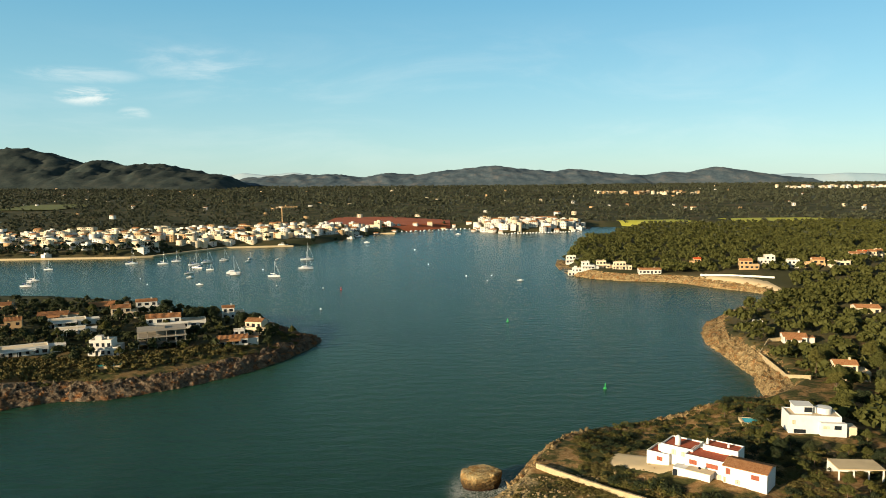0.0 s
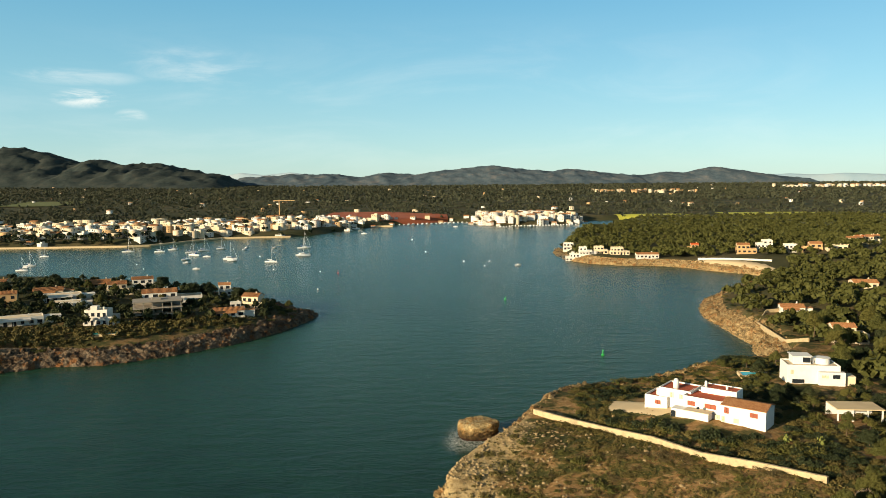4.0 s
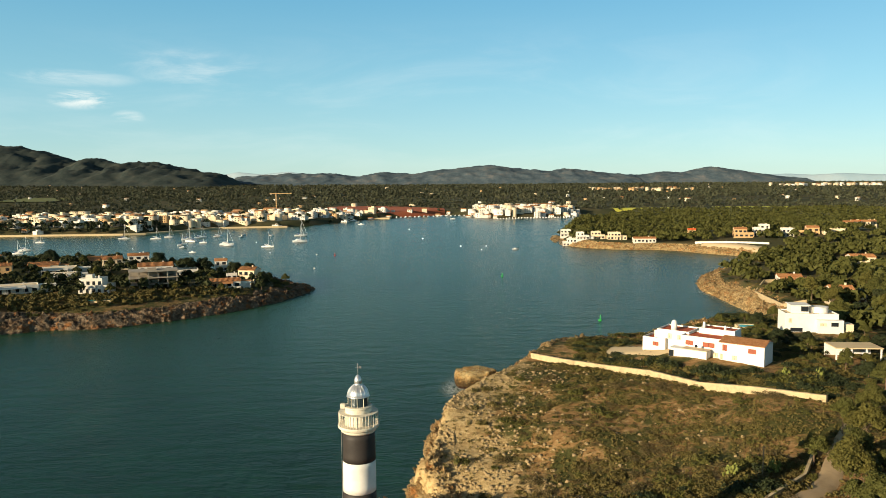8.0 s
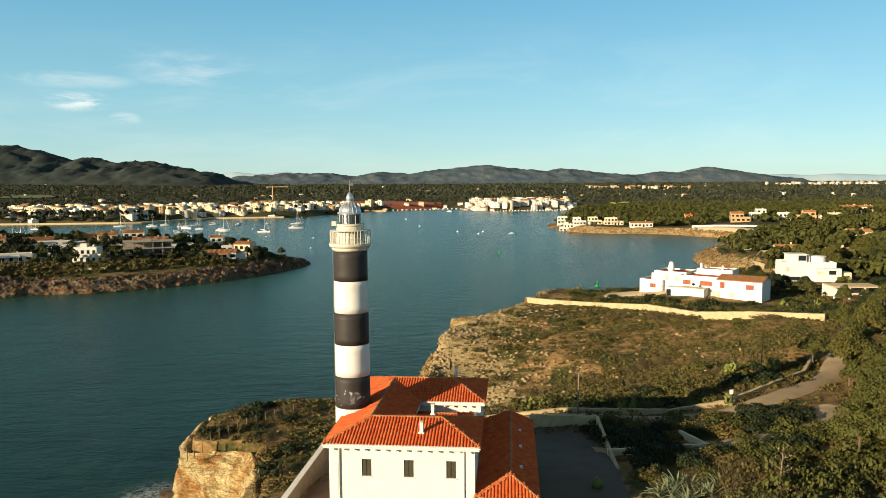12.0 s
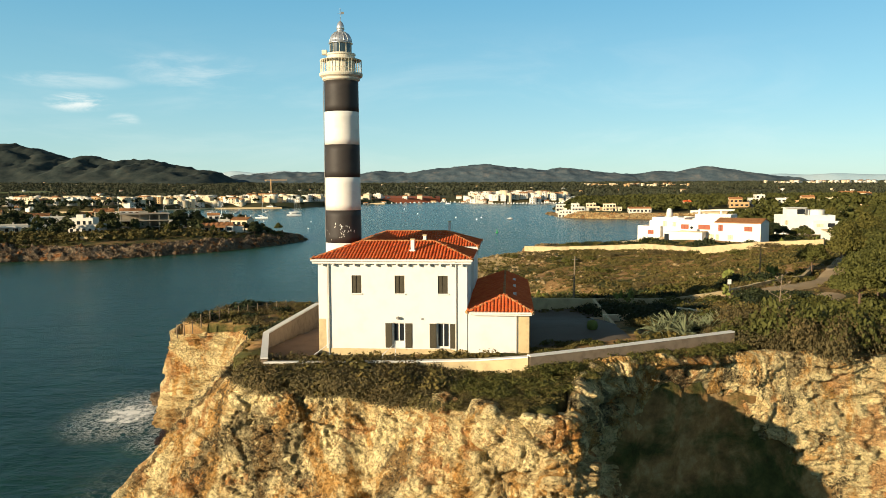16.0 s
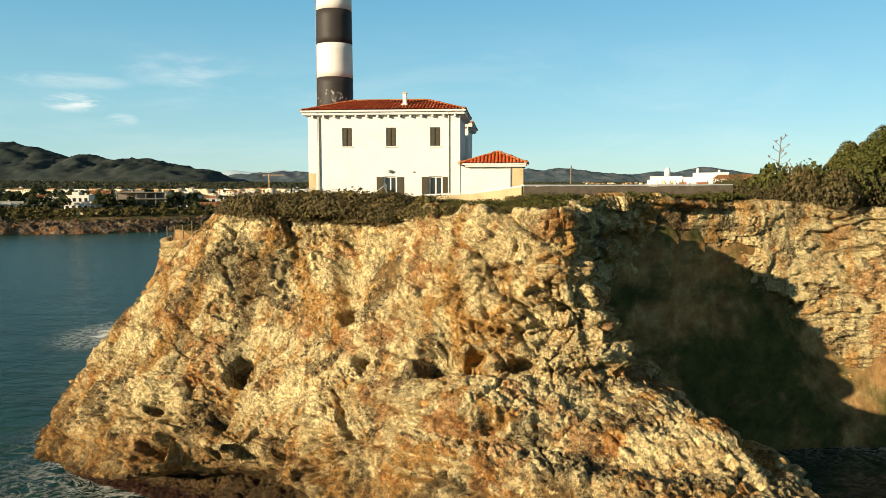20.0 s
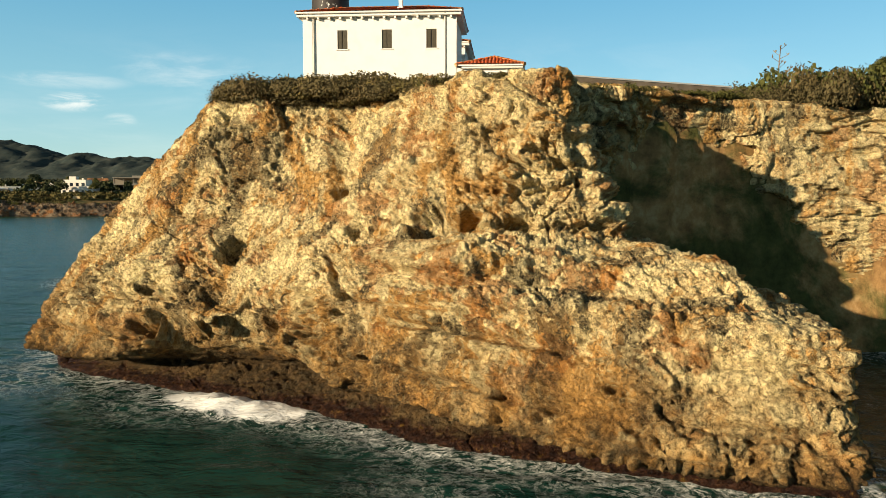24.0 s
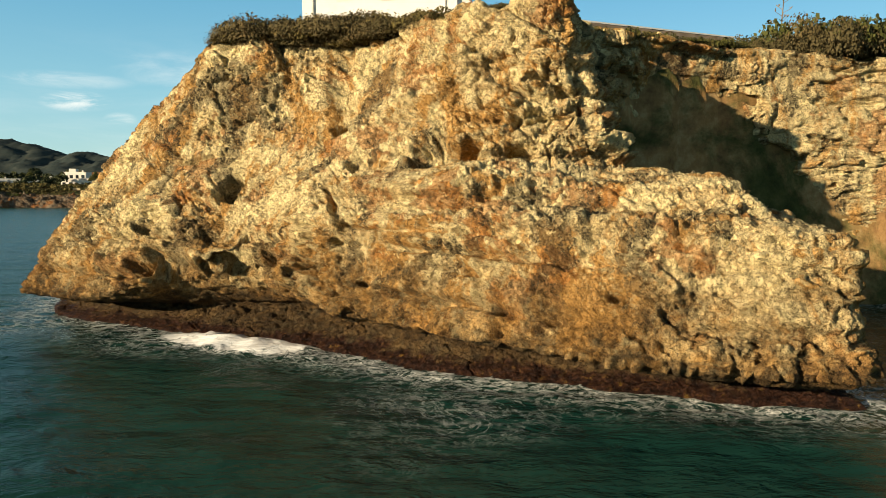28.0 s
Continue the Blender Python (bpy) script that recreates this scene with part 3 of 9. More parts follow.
LIP_Z = [1.8, 2, 2, 2, 2, 2.2, 1.7, 2.0, 4.7, 2.3, 2.1, 2.1, 1.9, 1.8, 1.8, 1.9, 2, 2, 2, 2, 2, 2, 2, 2]
BROW = [(-21, 101), (-31, 90), (-30.3, 76.7), (-23, 73.4), (-23.8, 60), (-23.9, 48), (-22.7, 42.3), (-16.6, 37.6), (-10.6, 35.8), (-5.6, 31.7), (-1.3, 28.9), (3.2, 25.5), (6.9, 23.0), (12.2, 20.6), (12.9, 22.6), (12.8, 27.5), (11.2, 39), (14, 48.6), (18.7, 49.2), (23.5, 47.3), (28.5, 46.2), (35.5, 44.5), (47.5, 42), (75, 36.2)]
SHELF = [(-20.5, 100.5), (-30.2, 89.4), (-29.6, 77), (-22, 74.2), (-20.8, 60.5), (-20.6, 47.5), (-20.0, 43.4), (-15.4, 39.5), (-9.6, 37.6), (-5.2, 34.2), (-0.5, 31.6), (3.5, 31.1), (6.7, 31.0), (7.9, 31.7), (7.6, 34), (7.9, 38), (9.2, 42), (13.5, 46.6), (18.3, 47.2), (22.1, 45.9), (28, 45.7), (35, 44.8), (47, 42.4), (75, 36.5)]
RIM = [(-19.5, 98.5), (-29, 88.6), (-28.9, 77.4), (-21.2, 75.2), (-17.3, 61.3), (-15.8, 49.5), (-14.6, 44.8), (-12.2, 41.5), (-6.2, 40.4), (-3.2, 38.3), (-0.6, 35.6), (3.0, 33), (5.2, 32), (6.1, 34), (6.7, 37), (7.5, 40.1), (9.2, 41.8), (13.4, 43.2), (18.0, 45.0), (21, 45.6), (27.5, 45.8), (35, 45.1), (47, 43), (75, 37)]
RIM_Z = [11.5, 11.8, 11.7, 12.4, 13.8, 14.7, 15.1, 16.0, 15.5, 15.6, 16.0, 16.2, 16.2, 16.0, 16.0, 16.3, 16.7, 16.5, 16.1, 16.3, 16.0, 15.9, 15.8, 15.8]
BROW_Z = [4.5, 5, 5, 5, 5, 5, 5, 5.8, 6.0, 6.4, 6.4, 6.4, 6.5, 6.2, 6.2, 6.4, 6.3, 5, 5, 5, 5, 5, 5, 5]
SHELF_Z = [7.5, 8, 8.5, 8.5, 9, 9, 9, 9, 8.8, 8.6, 8.6, 8.6, 8.6, 8.6, 8.2, 7.8, 9, 10, 10, 10, 10, 10, 10, 10]

# the north headland, the bay's eastern shore, and the land behind (counter-clockwise is not needed)
NORTH_FOOT = [(-20.5, 101.5), (-13, 100), (-6, 105), (-3.5, 114), (-7, 123), (-4.8, 129), (-4.2, 140), (-3.4, 150), (0, 158), (4, 166), (11, 176), (16, 186), (22, 200), (29, 212), (38, 222), (52, 229), (66, 233.5), (80, 239), (93, 247)]
EAST_FOOT = [(93, 247), (110, 258), (120, 270), (124, 286), (130, 305), (131, 324), (132, 345), (133, 367), (139, 392), (149, 417), (163, 432), (181, 452), (199, 470),
             (217, 487), (228, 502), (228.5, 527), (220, 541), (205, 557), (194, 577), (181, 589), (165, 594), (147, 599), (130, 610), (116, 629), (110, 660), (110, 700), (112.5, 720), (121, 762)]
FAR_FOOT = [(121, 762), (140, 830), (160, 920), (166, 972), (186, 968), (202, 974), (212, 1010), (235, 1080), (274, 1150), (313, 1225), (318, 1252), (272, 1258), (240, 1215),
            (215, 1160), (160, 1142), (110, 1128), (88, 1128), (66, 1180), (50, 1250), (20, 1262), (-40, 1200), (-68, 1172), (-110, 1090), (-136, 1010), (-160, 960), (-184, 940), (-225, 930), (-266, 925),
            (-300, 870), (-333, 813), (-400, 806), (-475, 802), (-700, 780), (-1000, 720)]
WEST_FOOT = [(-420, 215), (-300, 238), (-230, 252), (-185, 262), (-165, 269), (-149, 280), (-132, 281), (-111, 295), (-89, 316), (-75, 341), (-67, 365), (-63.5, 379), (-66, 392), (-80, 405),
             (-100, 430), (-130, 452), (-180, 480), (-260, 505), (-420, 520), (-1000, 540)]
EAST = [(x, y) for x, y in RIM[::-1]][0:] + NORTH_FOOT + EAST_FOOT[1:] + FAR_FOOT[1:] + [(-6000, 700), (-6000, 6000), (6000, 6000), (6000, -200), (160, 12)]
WEST = WEST_FOOT + [(-6000, 560), (-6000, 150)]

LEVELS = [(-8, 50, 15.7), (12, 47, 15.6), (-20, 76, 12.9), (-12, 88, 13.0), (13, 82, 14.2), (42, 86, 15.0), (75, 98, 17.0), (50, 60, 16.2), (0, 39, 16.3), (8, 42.5, 16.4), (15, 46, 16.5), (0, 98, 9.0), (2, 112, 4.0), (12, 118, 7.5), (3, 128, 6.5), (4, 145, 10.6), (24, 128, 11.5), (30, 160, 12.6), (22, 178, 11.2),
          (60, 168, 15.4), (66, 123, 16.9), (45, 151, 14.0), (98, 192, 14.0), (60, 215, 8), (125, 235, 11), (150, 300, 8), (150, 390, 5), (190, 380, 10), (250, 500, 4), (260, 400, 15), (180, 615, 5),
          (274, 615, 9.5), (350, 600, 15), (140, 700, 6), (300, 900, 12), (-145, 315, 7.5), (-110, 345, 6.5), (-80, 372, 3.5), (-210, 380, 9), (-400, 400, 10)]


def idw(x, y, rows):
    top, low = np.zeros_like(x), np.zeros_like(x)
    for px, py, h in rows:
        w = 1.0 / ((x - px) ** 2 + (y - py) ** 2 + 60.0) ** 1.6
        top += w * h
        low += w
    return top / low


def signed_depth(x, y, poly):
    """Metres inside (plus) or outside (minus) a plan outline."""
    best = np.full(x.shape, 1e12)
    inside = np.zeros(x.shape, dtype=bool)
    n = len(poly)
    for k in range(n):
        (ax, ay), (bx, by) = poly[k], poly[(k + 1) % n]
        dx, dy = bx - ax, by - ay
        t = np.clip(((x - ax) * dx + (y - ay) * dy) / (dx * dx + dy * dy + 1e-9), 0, 1)
        best = np.minimum(best, (x - ax - t * dx) ** 2 + (y - ay - t * dy) ** 2)
        cross = ((ay > y) != (by > y))
        if by != ay:
            inside ^= cross & (x < (bx - ax) * (y - ay) / (by - ay) + ax)
    d = np.sqrt(best)
    return np.where(inside, d, -d)


def plateau(x, y):
    """Height of the land away from its edges."""
    far = 6 + 34 * smooth01((y - 900) / 3800) + 24 * smooth01((-x - 300) / 2500) * smooth01((y - 1800) / 2600)
    near = idw(x, y, LEVELS)
    k = smooth01((np.hypot(x, y) - 620) / 500)
    return near * (1 - k) + far * k


def land_height(x, y):
    x, y = np.asarray(x, float), np.asarray(y, float)
    p = np.stack([x, y, 0 * x], 1)
    flat = plateau(x, y)
    de = signed_depth(x, y, EAST)
    dw = signed_depth(x, y, WEST)
    rough = fbm(p * 0.06, 4, 5)
    # width of the slope from the shore up to the level land
    near_rim = smooth01((105 - y) / 12)
    wide = np.where(y < 240, 2.5 + 5 * smooth01((y - 120) / 60), 14.0)
    wide = np.where(y > 640, 26.0, wide) * (1 - near_rim) + 0.6 * near_rim
    up = smooth01((de + rough * 1.5 * (1 - near_rim)) / wide)
    east = -3.5 + (flat + 3.5) * up
    west_flat = np.where(x > -170, np.minimum(flat, 3.0 + dw * 0.14), flat)
    west = -3.5 + (west_flat + 3.5) * smooth01((dw + rough * 1.5) / 13.0)
    h = np.maximum(east, west)
    bumps = 0.35 * fbm(p * 0.09, 4, 9) + 0.14 * fbm(p * 0.5, 3, 2)
    calm = np.exp(-(((x + 3) / 14) ** 4 + ((y - 57) / 16) ** 4))
    return h + bumps * smooth01(np.maximum(de, dw) / 6) * (1 - calm)


def stretch(lo, hi, dense_lo, dense_hi, cell, grow):
    out = list(np.arange(dense_lo, dense_hi, cell))
    s, v = cell, out[-1]
    while v < hi:
        s *= grow
        v += s
        out.append(v)
    s, v = cell, out[0]
    while v > lo:
        s *= grow
        v -= s
        out.insert(0, v)
    return np.array(out)


gx = stretch(-4900, 4900, -40, 125, 1.0, 1.035)
gy = stretch(-300, 4880, 28, 250, 1.0, 1.022)
GX, GY = np.meshgrid(gx, gy, indexing="ij")
GZ = land_height(GX.ravel(), GY.ravel())
ground = numeric("ground", np.stack([GX.ravel(), GY.ravel(), GZ], 1), grid_faces(len(gx), len(gy)), GROUND, smooth=True)
bare = smooth01((26 - signed_depth(GX.ravel(), GY.ravel(), EAST)) / 20) * smooth01((30 - GX.ravel()) / 18) * smooth01((GY.ravel() - 92) / 12) * smooth01((200 - GY.ravel()) / 20)
rocky = ground.data.attributes.new("bare", "FLOAT", "POINT")
rocky.data.foreach_set("value", bare.astype(np.float32))
tagged(ground, "dry Mediterranean scrubland and wooded plain reaching the hills", "ground", kind="structure")


def ground_at(x, y):
    return float(land_height(np.array([x]), np.array([y]))[0])


# ---- the sea: one sheet, finer round the lighthouse cliff ----
sx = stretch(-4900, 4900, -44, 30, 0.4, 1.08)
sy = stretch(-600, 4900, 4, 50, 0.4, 1.08)
SX, SY = np.meshgrid(sx, sy, indexing="ij")
SP = np.stack([SX.ravel(), SY.ravel(), np.zeros(SX.size)], 1)
near_foot = signed_depth(SP[:, 0], SP[:, 1], FOOT + [(120, 30), (120, 110)])
stack_d = np.hypot(SP[:, 0] - 9, SP[:, 1] - 196) - 8
shore_d = -np.maximum(signed_depth(SP[:, 0], SP[:, 1], EAST), signed_depth(SP[:, 0], SP[:, 1], WEST))
calm_far = smooth01((220 - np.hypot(SP[:, 0], SP[:, 1] - 40)) / 160)
SP[:, 2] = calm_far * (0.30 * fbm(SP * np.array([0.10, 0.16, 1]), 3, 21) + 0.15 * fbm(SP * np.array([0.34, 0.5, 1]), 3, 22, 0.55, True))
swash = np.exp(-(((SP[:, 0] + 10.2) * 0.88 - (SP[:, 1] - 33.9) * 0.47) / 3.6) ** 2 - (((SP[:, 0] + 10.2) * 0.47 + (SP[:, 1] - 33.9) * 0.88) / 1.3) ** 2)
SP[:, 2] += swash * (0.32 + 0.7 * fbm(SP * 0.9, 4, 23, 0.6))
sea = numeric("water", SP, grid_faces(len(sx), len(sy)), SEA, smooth=True)
tagged(sea, "dark teal sea with ripples and streaks of white foam", "sea", kind="structure")
out = -near_foot
wash = np.exp(-np.maximum(out, 0) / 2.2) * 0.62
along = (SP[:, 0] + 10.2) * 0.88 - (SP[:, 1] - 33.9) * 0.47
across = (SP[:, 0] + 10.2) * 0.47 + (SP[:, 1] - 33.9) * 0.88
churn = 1.2 * smooth01(1.7 * np.exp(-(along / 4.2) ** 2 - (across / 1.5) ** 2))
left = np.exp(-(((SP[:, 0] + 37.5) / 5.5) ** 2 + ((SP[:, 1] - 87) / 8.0) ** 2)) * 0.95
drift = 0.36 * np.exp(-np.maximum(out, 0) / 13.0) * smooth01(0.5 + 1.2 * fbm(SP * 0.06, 3, 31))
stack_f = np.exp(-np.maximum(stack_d, 0) / 2.0) * 0.5
rock_f = 0.30 * np.exp(-np.maximum(shore_d, 0) / 2.0) * (SP[:, 1] < 420) * (SP[:, 0] > 80)
att = sea.data.attributes.new("foam", "FLOAT", "POINT")
att.data.foreach_set("value", np.clip(np.maximum.reduce([wash, churn, left, drift, stack_f, rock_f]), 0, 1).astype(np.float32))


# ---- cliffs: a sheet lofted through the plan lines, broken up by ledges, pits and caves ----
def polyline(points, n):
    p = np.array(points, float)
    k = np.linspace(0, len(p) - 1, n)
    i = np.clip(np.floor(k).astype(int), 0, len(p) - 2)
    f = (k - i)[:, None]
    a, b = p[np.maximum(i - 1, 0)], p[i]
    c, d = p[i + 1], p[np.minimum(i + 2, len(p) - 1)]
    # a gentle spline keeps the corners
    s = b + 0.5 * f * ((c - a) + f * (2 * a - 5 * b + 4 * c - d + f * (3 * (b - c) + d - a)))
    return 0.55 * s + 0.45 * (b + f * (c - b))


def loft(levels, columns, rows):
    """levels: (plan points, heights). Columns are spread evenly along the cliff's length, rows up each column."""
    fine = [np.concatenate([polyline(pts, 1600), polyline([(z, 0) for z in zs], 1600)[:, :1]], 1) for pts, zs in levels]
    mid = fine[len(fine) // 2][:, :2] * 0.5 + fine[0][:, :2] * 0.5
    run = np.concatenate([[0], np.cumsum(np.linalg.norm(np.diff(mid, axis=0), axis=1))])
    want = np.interp(columns, [0, 1], [0, run[-1]]) if np.isscalar(columns) else columns * run[-1]
    idx = np.interp(want, run, np.arange(len(run)))
    lev = np.stack([np.stack([np.interp(idx, np.arange(1600), f[:, k]) for k in range(3)], 1) for f in fine], 1)
    grid = np.zeros((len(idx), rows, 3))
    seg = np.linalg.norm(np.diff(lev, axis=1), axis=2).mean(0) + 0.5
    at = np.concatenate([[0], np.cumsum(seg)]) / seg.sum()
    v = np.linspace(0, 1, rows)
    j = np.clip(np.searchsorted(at, v, side="right") - 1, 0, len(at) - 2)
    f = (v - at[j]) / (at[j + 1] - at[j])
    grid = lev[:, j] * (1 - f)[None, :, None] + lev[:, j + 1] * f[None, :, None]
    for _ in range(max(2, rows // 45)):
        grid[:, 1:-1] = 0.25 * grid[:, :-2] + 0.5 * grid[:, 1:-1] + 0.25 * grid[:, 2:]
    return grid


def grid_normals(g):
    du = np.gradient(g, axis=0)
    dv = np.gradient(g, axis=1)
    n = np.cross(du, dv)
    return n / (np.linalg.norm(n, axis=2, keepdims=True) + 1e-9)


def cliff_mesh(g, out_sign, strength, seed, caves=(), rows_fade=0.06, joints=(), cracks=()):
    """Breaks a lofted sheet up into beds and angular blocks with sharp karst on them. Gives vertices, faces, and two 0-1 fields: lichen crust and rust."""
    nu, nv, _ = g.shape
    p = g.reshape(-1, 3)
    nn = (grid_normals(g) * out_sign).reshape(-1, 3)
    s = strength
    main = len(joints) > 0
    x, y, z = p[:, 0], p[:, 1], p[:, 2]
    # the inner bay wall is smoother than the weathered spur, the spur's sunny buttress is blocky
    calm = np.maximum(0.85 * smooth01((x - 15) / 5) * smooth01((y - 40) / 3), 0.8 * smooth01((y - 66) / 4) * smooth01((-18 - x) / 2)) if main else 0 * x
    low = 1 - smooth01((z - 7.0) / 2.5) if main else 0.6 + 0 * x
    face = np.exp(-((x - 2.5) / 4.5) ** 4 - ((z - 12.5) / 3.6) ** 4) if main else 0 * x
    up = smooth01((nn[:, 2] - 0.15) / 0.4)
    warp = np.stack([fbm(p * 0.35 / s, 4, seed + 40 + k) for k in range(3)], 1) * s
    q = p + 0.55 * warp
    d = 1.0 * s * fbm(q * 0.17 / s, 3, seed)
    # blocks parted by joints, each set back or tilted on its own, from a room's size down to a hand's
    for size, tall, throw, gap, sd in ((4.6, 2.3, 0.85, 0.45, 3), (1.7, 0.85, 0.68, 0.42, 5), (0.66, 0.36, 0.32, 0.18, 7)):
        d1, d2, lot, off = blocks3(q / np.array([size, size, tall]) / s, seed + sd)
        pick = smooth01(0.55 + 0.4 * face - 0.35 * calm + 1.8 * fbm(p * 0.4 / size / s, 2, seed + sd + 1))
        tilt = off[:, 0] * ((lot * 7.3) % 1 - 0.5) + off[:, 1] * ((lot * 13.7) % 1 - 0.5) + off[:, 2] * ((lot * 3.1) % 1 - 0.62) * 1.3
        d += s * pick * (1 - 0.45 * low * (size > 4)) * (throw * (lot - 0.5) + 0.55 * throw * tilt - gap * np.exp(-((d2 - d1) / 0.05) ** 2))
    # bedding: each bed stands proud or back, with a shaded joint under it
    zz = z / s + 0.30 * fbm(p * 0.07 / s, 3, seed + 7) + 0.10 * fbm(p * 0.5 / s, 3, seed + 8)
    for thick, throw, gap, sd in ((1.45, 0.75, 0.40, 9), (0.48, 0.26, 0.15, 10)):
        bed = zz / thick
        tone = noise3(np.stack([np.floor(bed) * 3.7 + 0.4, x * 0.05, y * 0.05], 1), seed + sd)
        rise = bed - np.floor(bed)
        patch = (1 - 0.85 * up) * smooth01(0.45 + 0.25 * low + 1.6 * fbm(p * np.array([0.16, 0.16, 0.3]) / s, 3, seed + sd + 2)) * (1 - 0.8 * calm)
        d += s * patch * (throw * tone + 0.4 * throw * np.sin(rise ** 0.6 * math.pi) - gap * np.exp(-((rise - 0.04) / 0.07) ** 2))
    # karst: sharp crests and pits on weathered rock
    rug = smooth01(0.35 + 0.35 * low - 0.4 * face + 1.7 * fbm(p * 0.22 / s, 3, seed + 15))
    d += s * (0.12 + 0.26 * rug) * fbm(q * np.array([1.1, 1.1, 1.4]) / s, 5, seed + 13, 0.66, True)
    d += s * (0.08 + 0.12 * rug) * (1 - 0.4 * calm) * fbm(q * 3.4 / s, 3, seed + 70, 0.75, True)
    for scale_, deep_, sd_ in ((1.7, 0.42, 17), (3.4, 0.28, 20), (6.2, 0.16, 22)):
        e1, e2 = cells3(q * np.array([scale_, scale_, scale_ * 1.2]) / s, seed + sd_)
        some = (0.25 + 0.75 * rug) * smooth01((fbm(p * 0.6 / s, 3, seed + sd_ + 60) + 0.16) / 0.3) * (1 - 0.5 * calm)
        d -= deep_ * s * some * smooth01((0.52 - e1) / 0.3)
    hollow = smooth01((fbm(q * np.array([0.40, 0.40, 0.80]) / s, 4, seed + 19) - 0.22) / 0.07)
    d -= (1.0 if main else 0.7) * s * hollow * (1 - 0.5 * calm) * (1 - up)
    flute = fbm(p * np.array([1.6, 1.6, 0.22]) / s, 4, seed + 27, 0.55, True)
    d += (0.26 if main else 0.08) * s * flute * (1 - up) * smooth01(0.25 - 0.3 * low + 2 * fbm(p * 0.17 / s, 2, seed + 28))
    for joint in joints:
        d -= 0.9 * np.exp(-((zz * s - joint) / 0.17) ** 2) * smooth01(0.6 + 1.6 * fbm(p * 0.25, 2, seed + 33)) * (1 - calm)
    wob = np.stack([fbm(p * 0.8, 4, seed + 34 + k) for k in range(2)], 1)
    ragged = 0.35 * fbm(p * 2.1, 3, seed + 37)
    for (ax, ay, az), (bx, by, bz), wide, depth in cracks:
        ab = np.array([bx - ax, by - ay, bz - az])
        t = np.clip(((x - ax) * ab[0] + (y - ay) * ab[1] + (z - az) * ab[2]) / (ab @ ab), 0, 1)
        r = np.sqrt((x - ax - t * ab[0] + 0.5 * wob[:, 0]) ** 2 + (y - ay - t * ab[1]) ** 2 * 0.4 + (z - az - t * ab[2] + 0.3 * wob[:, 1]) ** 2)
        d -= depth * smooth01((wide - r) / (0.7 * wide))
    fade = smooth01((1 - np.tile(np.linspace(0, 1, nv), nu)) / rows_fade)
    if main:
        fade = fade * (0.35 + 0.65 * smooth01((z - 0.5) / 1.0))
    under = smooth01((-nn[:, 2] - 0.1) / 0.3) if main else 0 * x
    d = d * fade * (1 - 0.35 * up) * (1 - 0.75 * under)
    if main:
        d *= 1 - 0.65 * np.exp(-((x - 12.8) / 1.5) ** 2 - ((y - 21.2) / 2.2) ** 2)
    for (cx, cy, cz), (rx, rz), depth in caves:
        r = np.sqrt(((x - cx) ** 2 + 0.6 * (y - cy) ** 2) / rx ** 2 + ((z - cz) / rz) ** 2) + 1.0 * wob[:, 0] + ragged
        d -= depth * smooth01((1.15 - r) / 0.6)
    # where crust and rust sit
    c = fbm(q * np.array([0.42, 0.42, 0.20]) / s, 6, seed + 51, 0.66)
    r_ = fbm(q * np.array([0.30, 0.30, 0.36]) / s, 6, seed + 57, 0.64)
    crust = c / c.std() - 0.55 + 0.15 * low - 0.2 * calm - 0.6 * face
    rust = r_ / r_.std() - 0.5
    if main:
        crust += 0.45 * smooth01((-6 - x) / 6)
        for cx, cy, cz, rx, rz, more in ((-12.4, 41.0, 12.4, 4.0, 2.0, 1.7), (-3.6, 35.0, 11.2, 1.7, 1.5, 1.4), (-10, 37, 9, 5, 1.5, 0.5), (2.5, 32, 12, 3.5, 3.0, -1.0), (-8, 38, 13.5, 2.5, 1.2, -0.6), (-18, 43, 9, 3.5, 3, -0.5), (-27, 76, 8, 6, 6, -2.5)):
            crust += more * np.exp(-((x - cx) / rx) ** 2 - ((y - cy) / 6) ** 2 - ((z - cz) / rz) ** 2)
    crust = smooth01((crust + 0.1) / 0.9)
    rust = smooth01(rust / 0.9)
    return p + nn * d[:, None], grid_faces(nu, nv), crust, rust


def stained(ob, crust, rust):
    for key, values in (("crust", crust), ("rust", rust)):
        ob.data.attributes.new(key, "FLOAT", "POINT").data.foreach_set("value", values.astype(np.float32))
    return ob


back_off = np.interp(np.arange(24), [5, 6, 12, 13, 14, 15, 16, 17, 18, 19, 23], [-0.3, 2.6, 2.6, 4.6, 4.4, 2.0, 1.3, 1.6, 1.5, 2.4, 2.6])
in_rim = [(x + (0.9 if k < 6 else 0.3), y + back_off[k]) for k, (x, y) in enumerate(RIM)]
cols = np.linspace(0, 1, 1500)
# finer where the camera comes close
dens = 0.28 + 1.0 * np.exp(-((cols - 0.52) / 0.21) ** 6)
cum = np.concatenate([[0], np.cumsum((dens[1:] + dens[:-1]) / 2)])
cols = np.interp(np.linspace(0, cum[-1], 1500), cum, cols)
# a wave-cut platform of weed-covered rock runs along the foot, back under the notch that the sea has cut
f_ = np.array(FOOT)
t_ = np.gradient(f_, axis=0)
out_ = np.stack([t_[:, 1], -t_[:, 0]], 1)
out_ /= np.linalg.norm(out_, axis=1, keepdims=True)
low = [tuple(q) for q in f_ + out_ * 0.6]
terrace = [tuple(q) for q in f_ - out_ * 1.0]
deep = np.interp(np.arange(24), [5, 7, 8, 9, 10, 24], [1.7, 2.2, 3.8, 2.2, 1.8, 1.7])[:, None]
notch = [tuple(q) for q in f_ - out_ * deep]
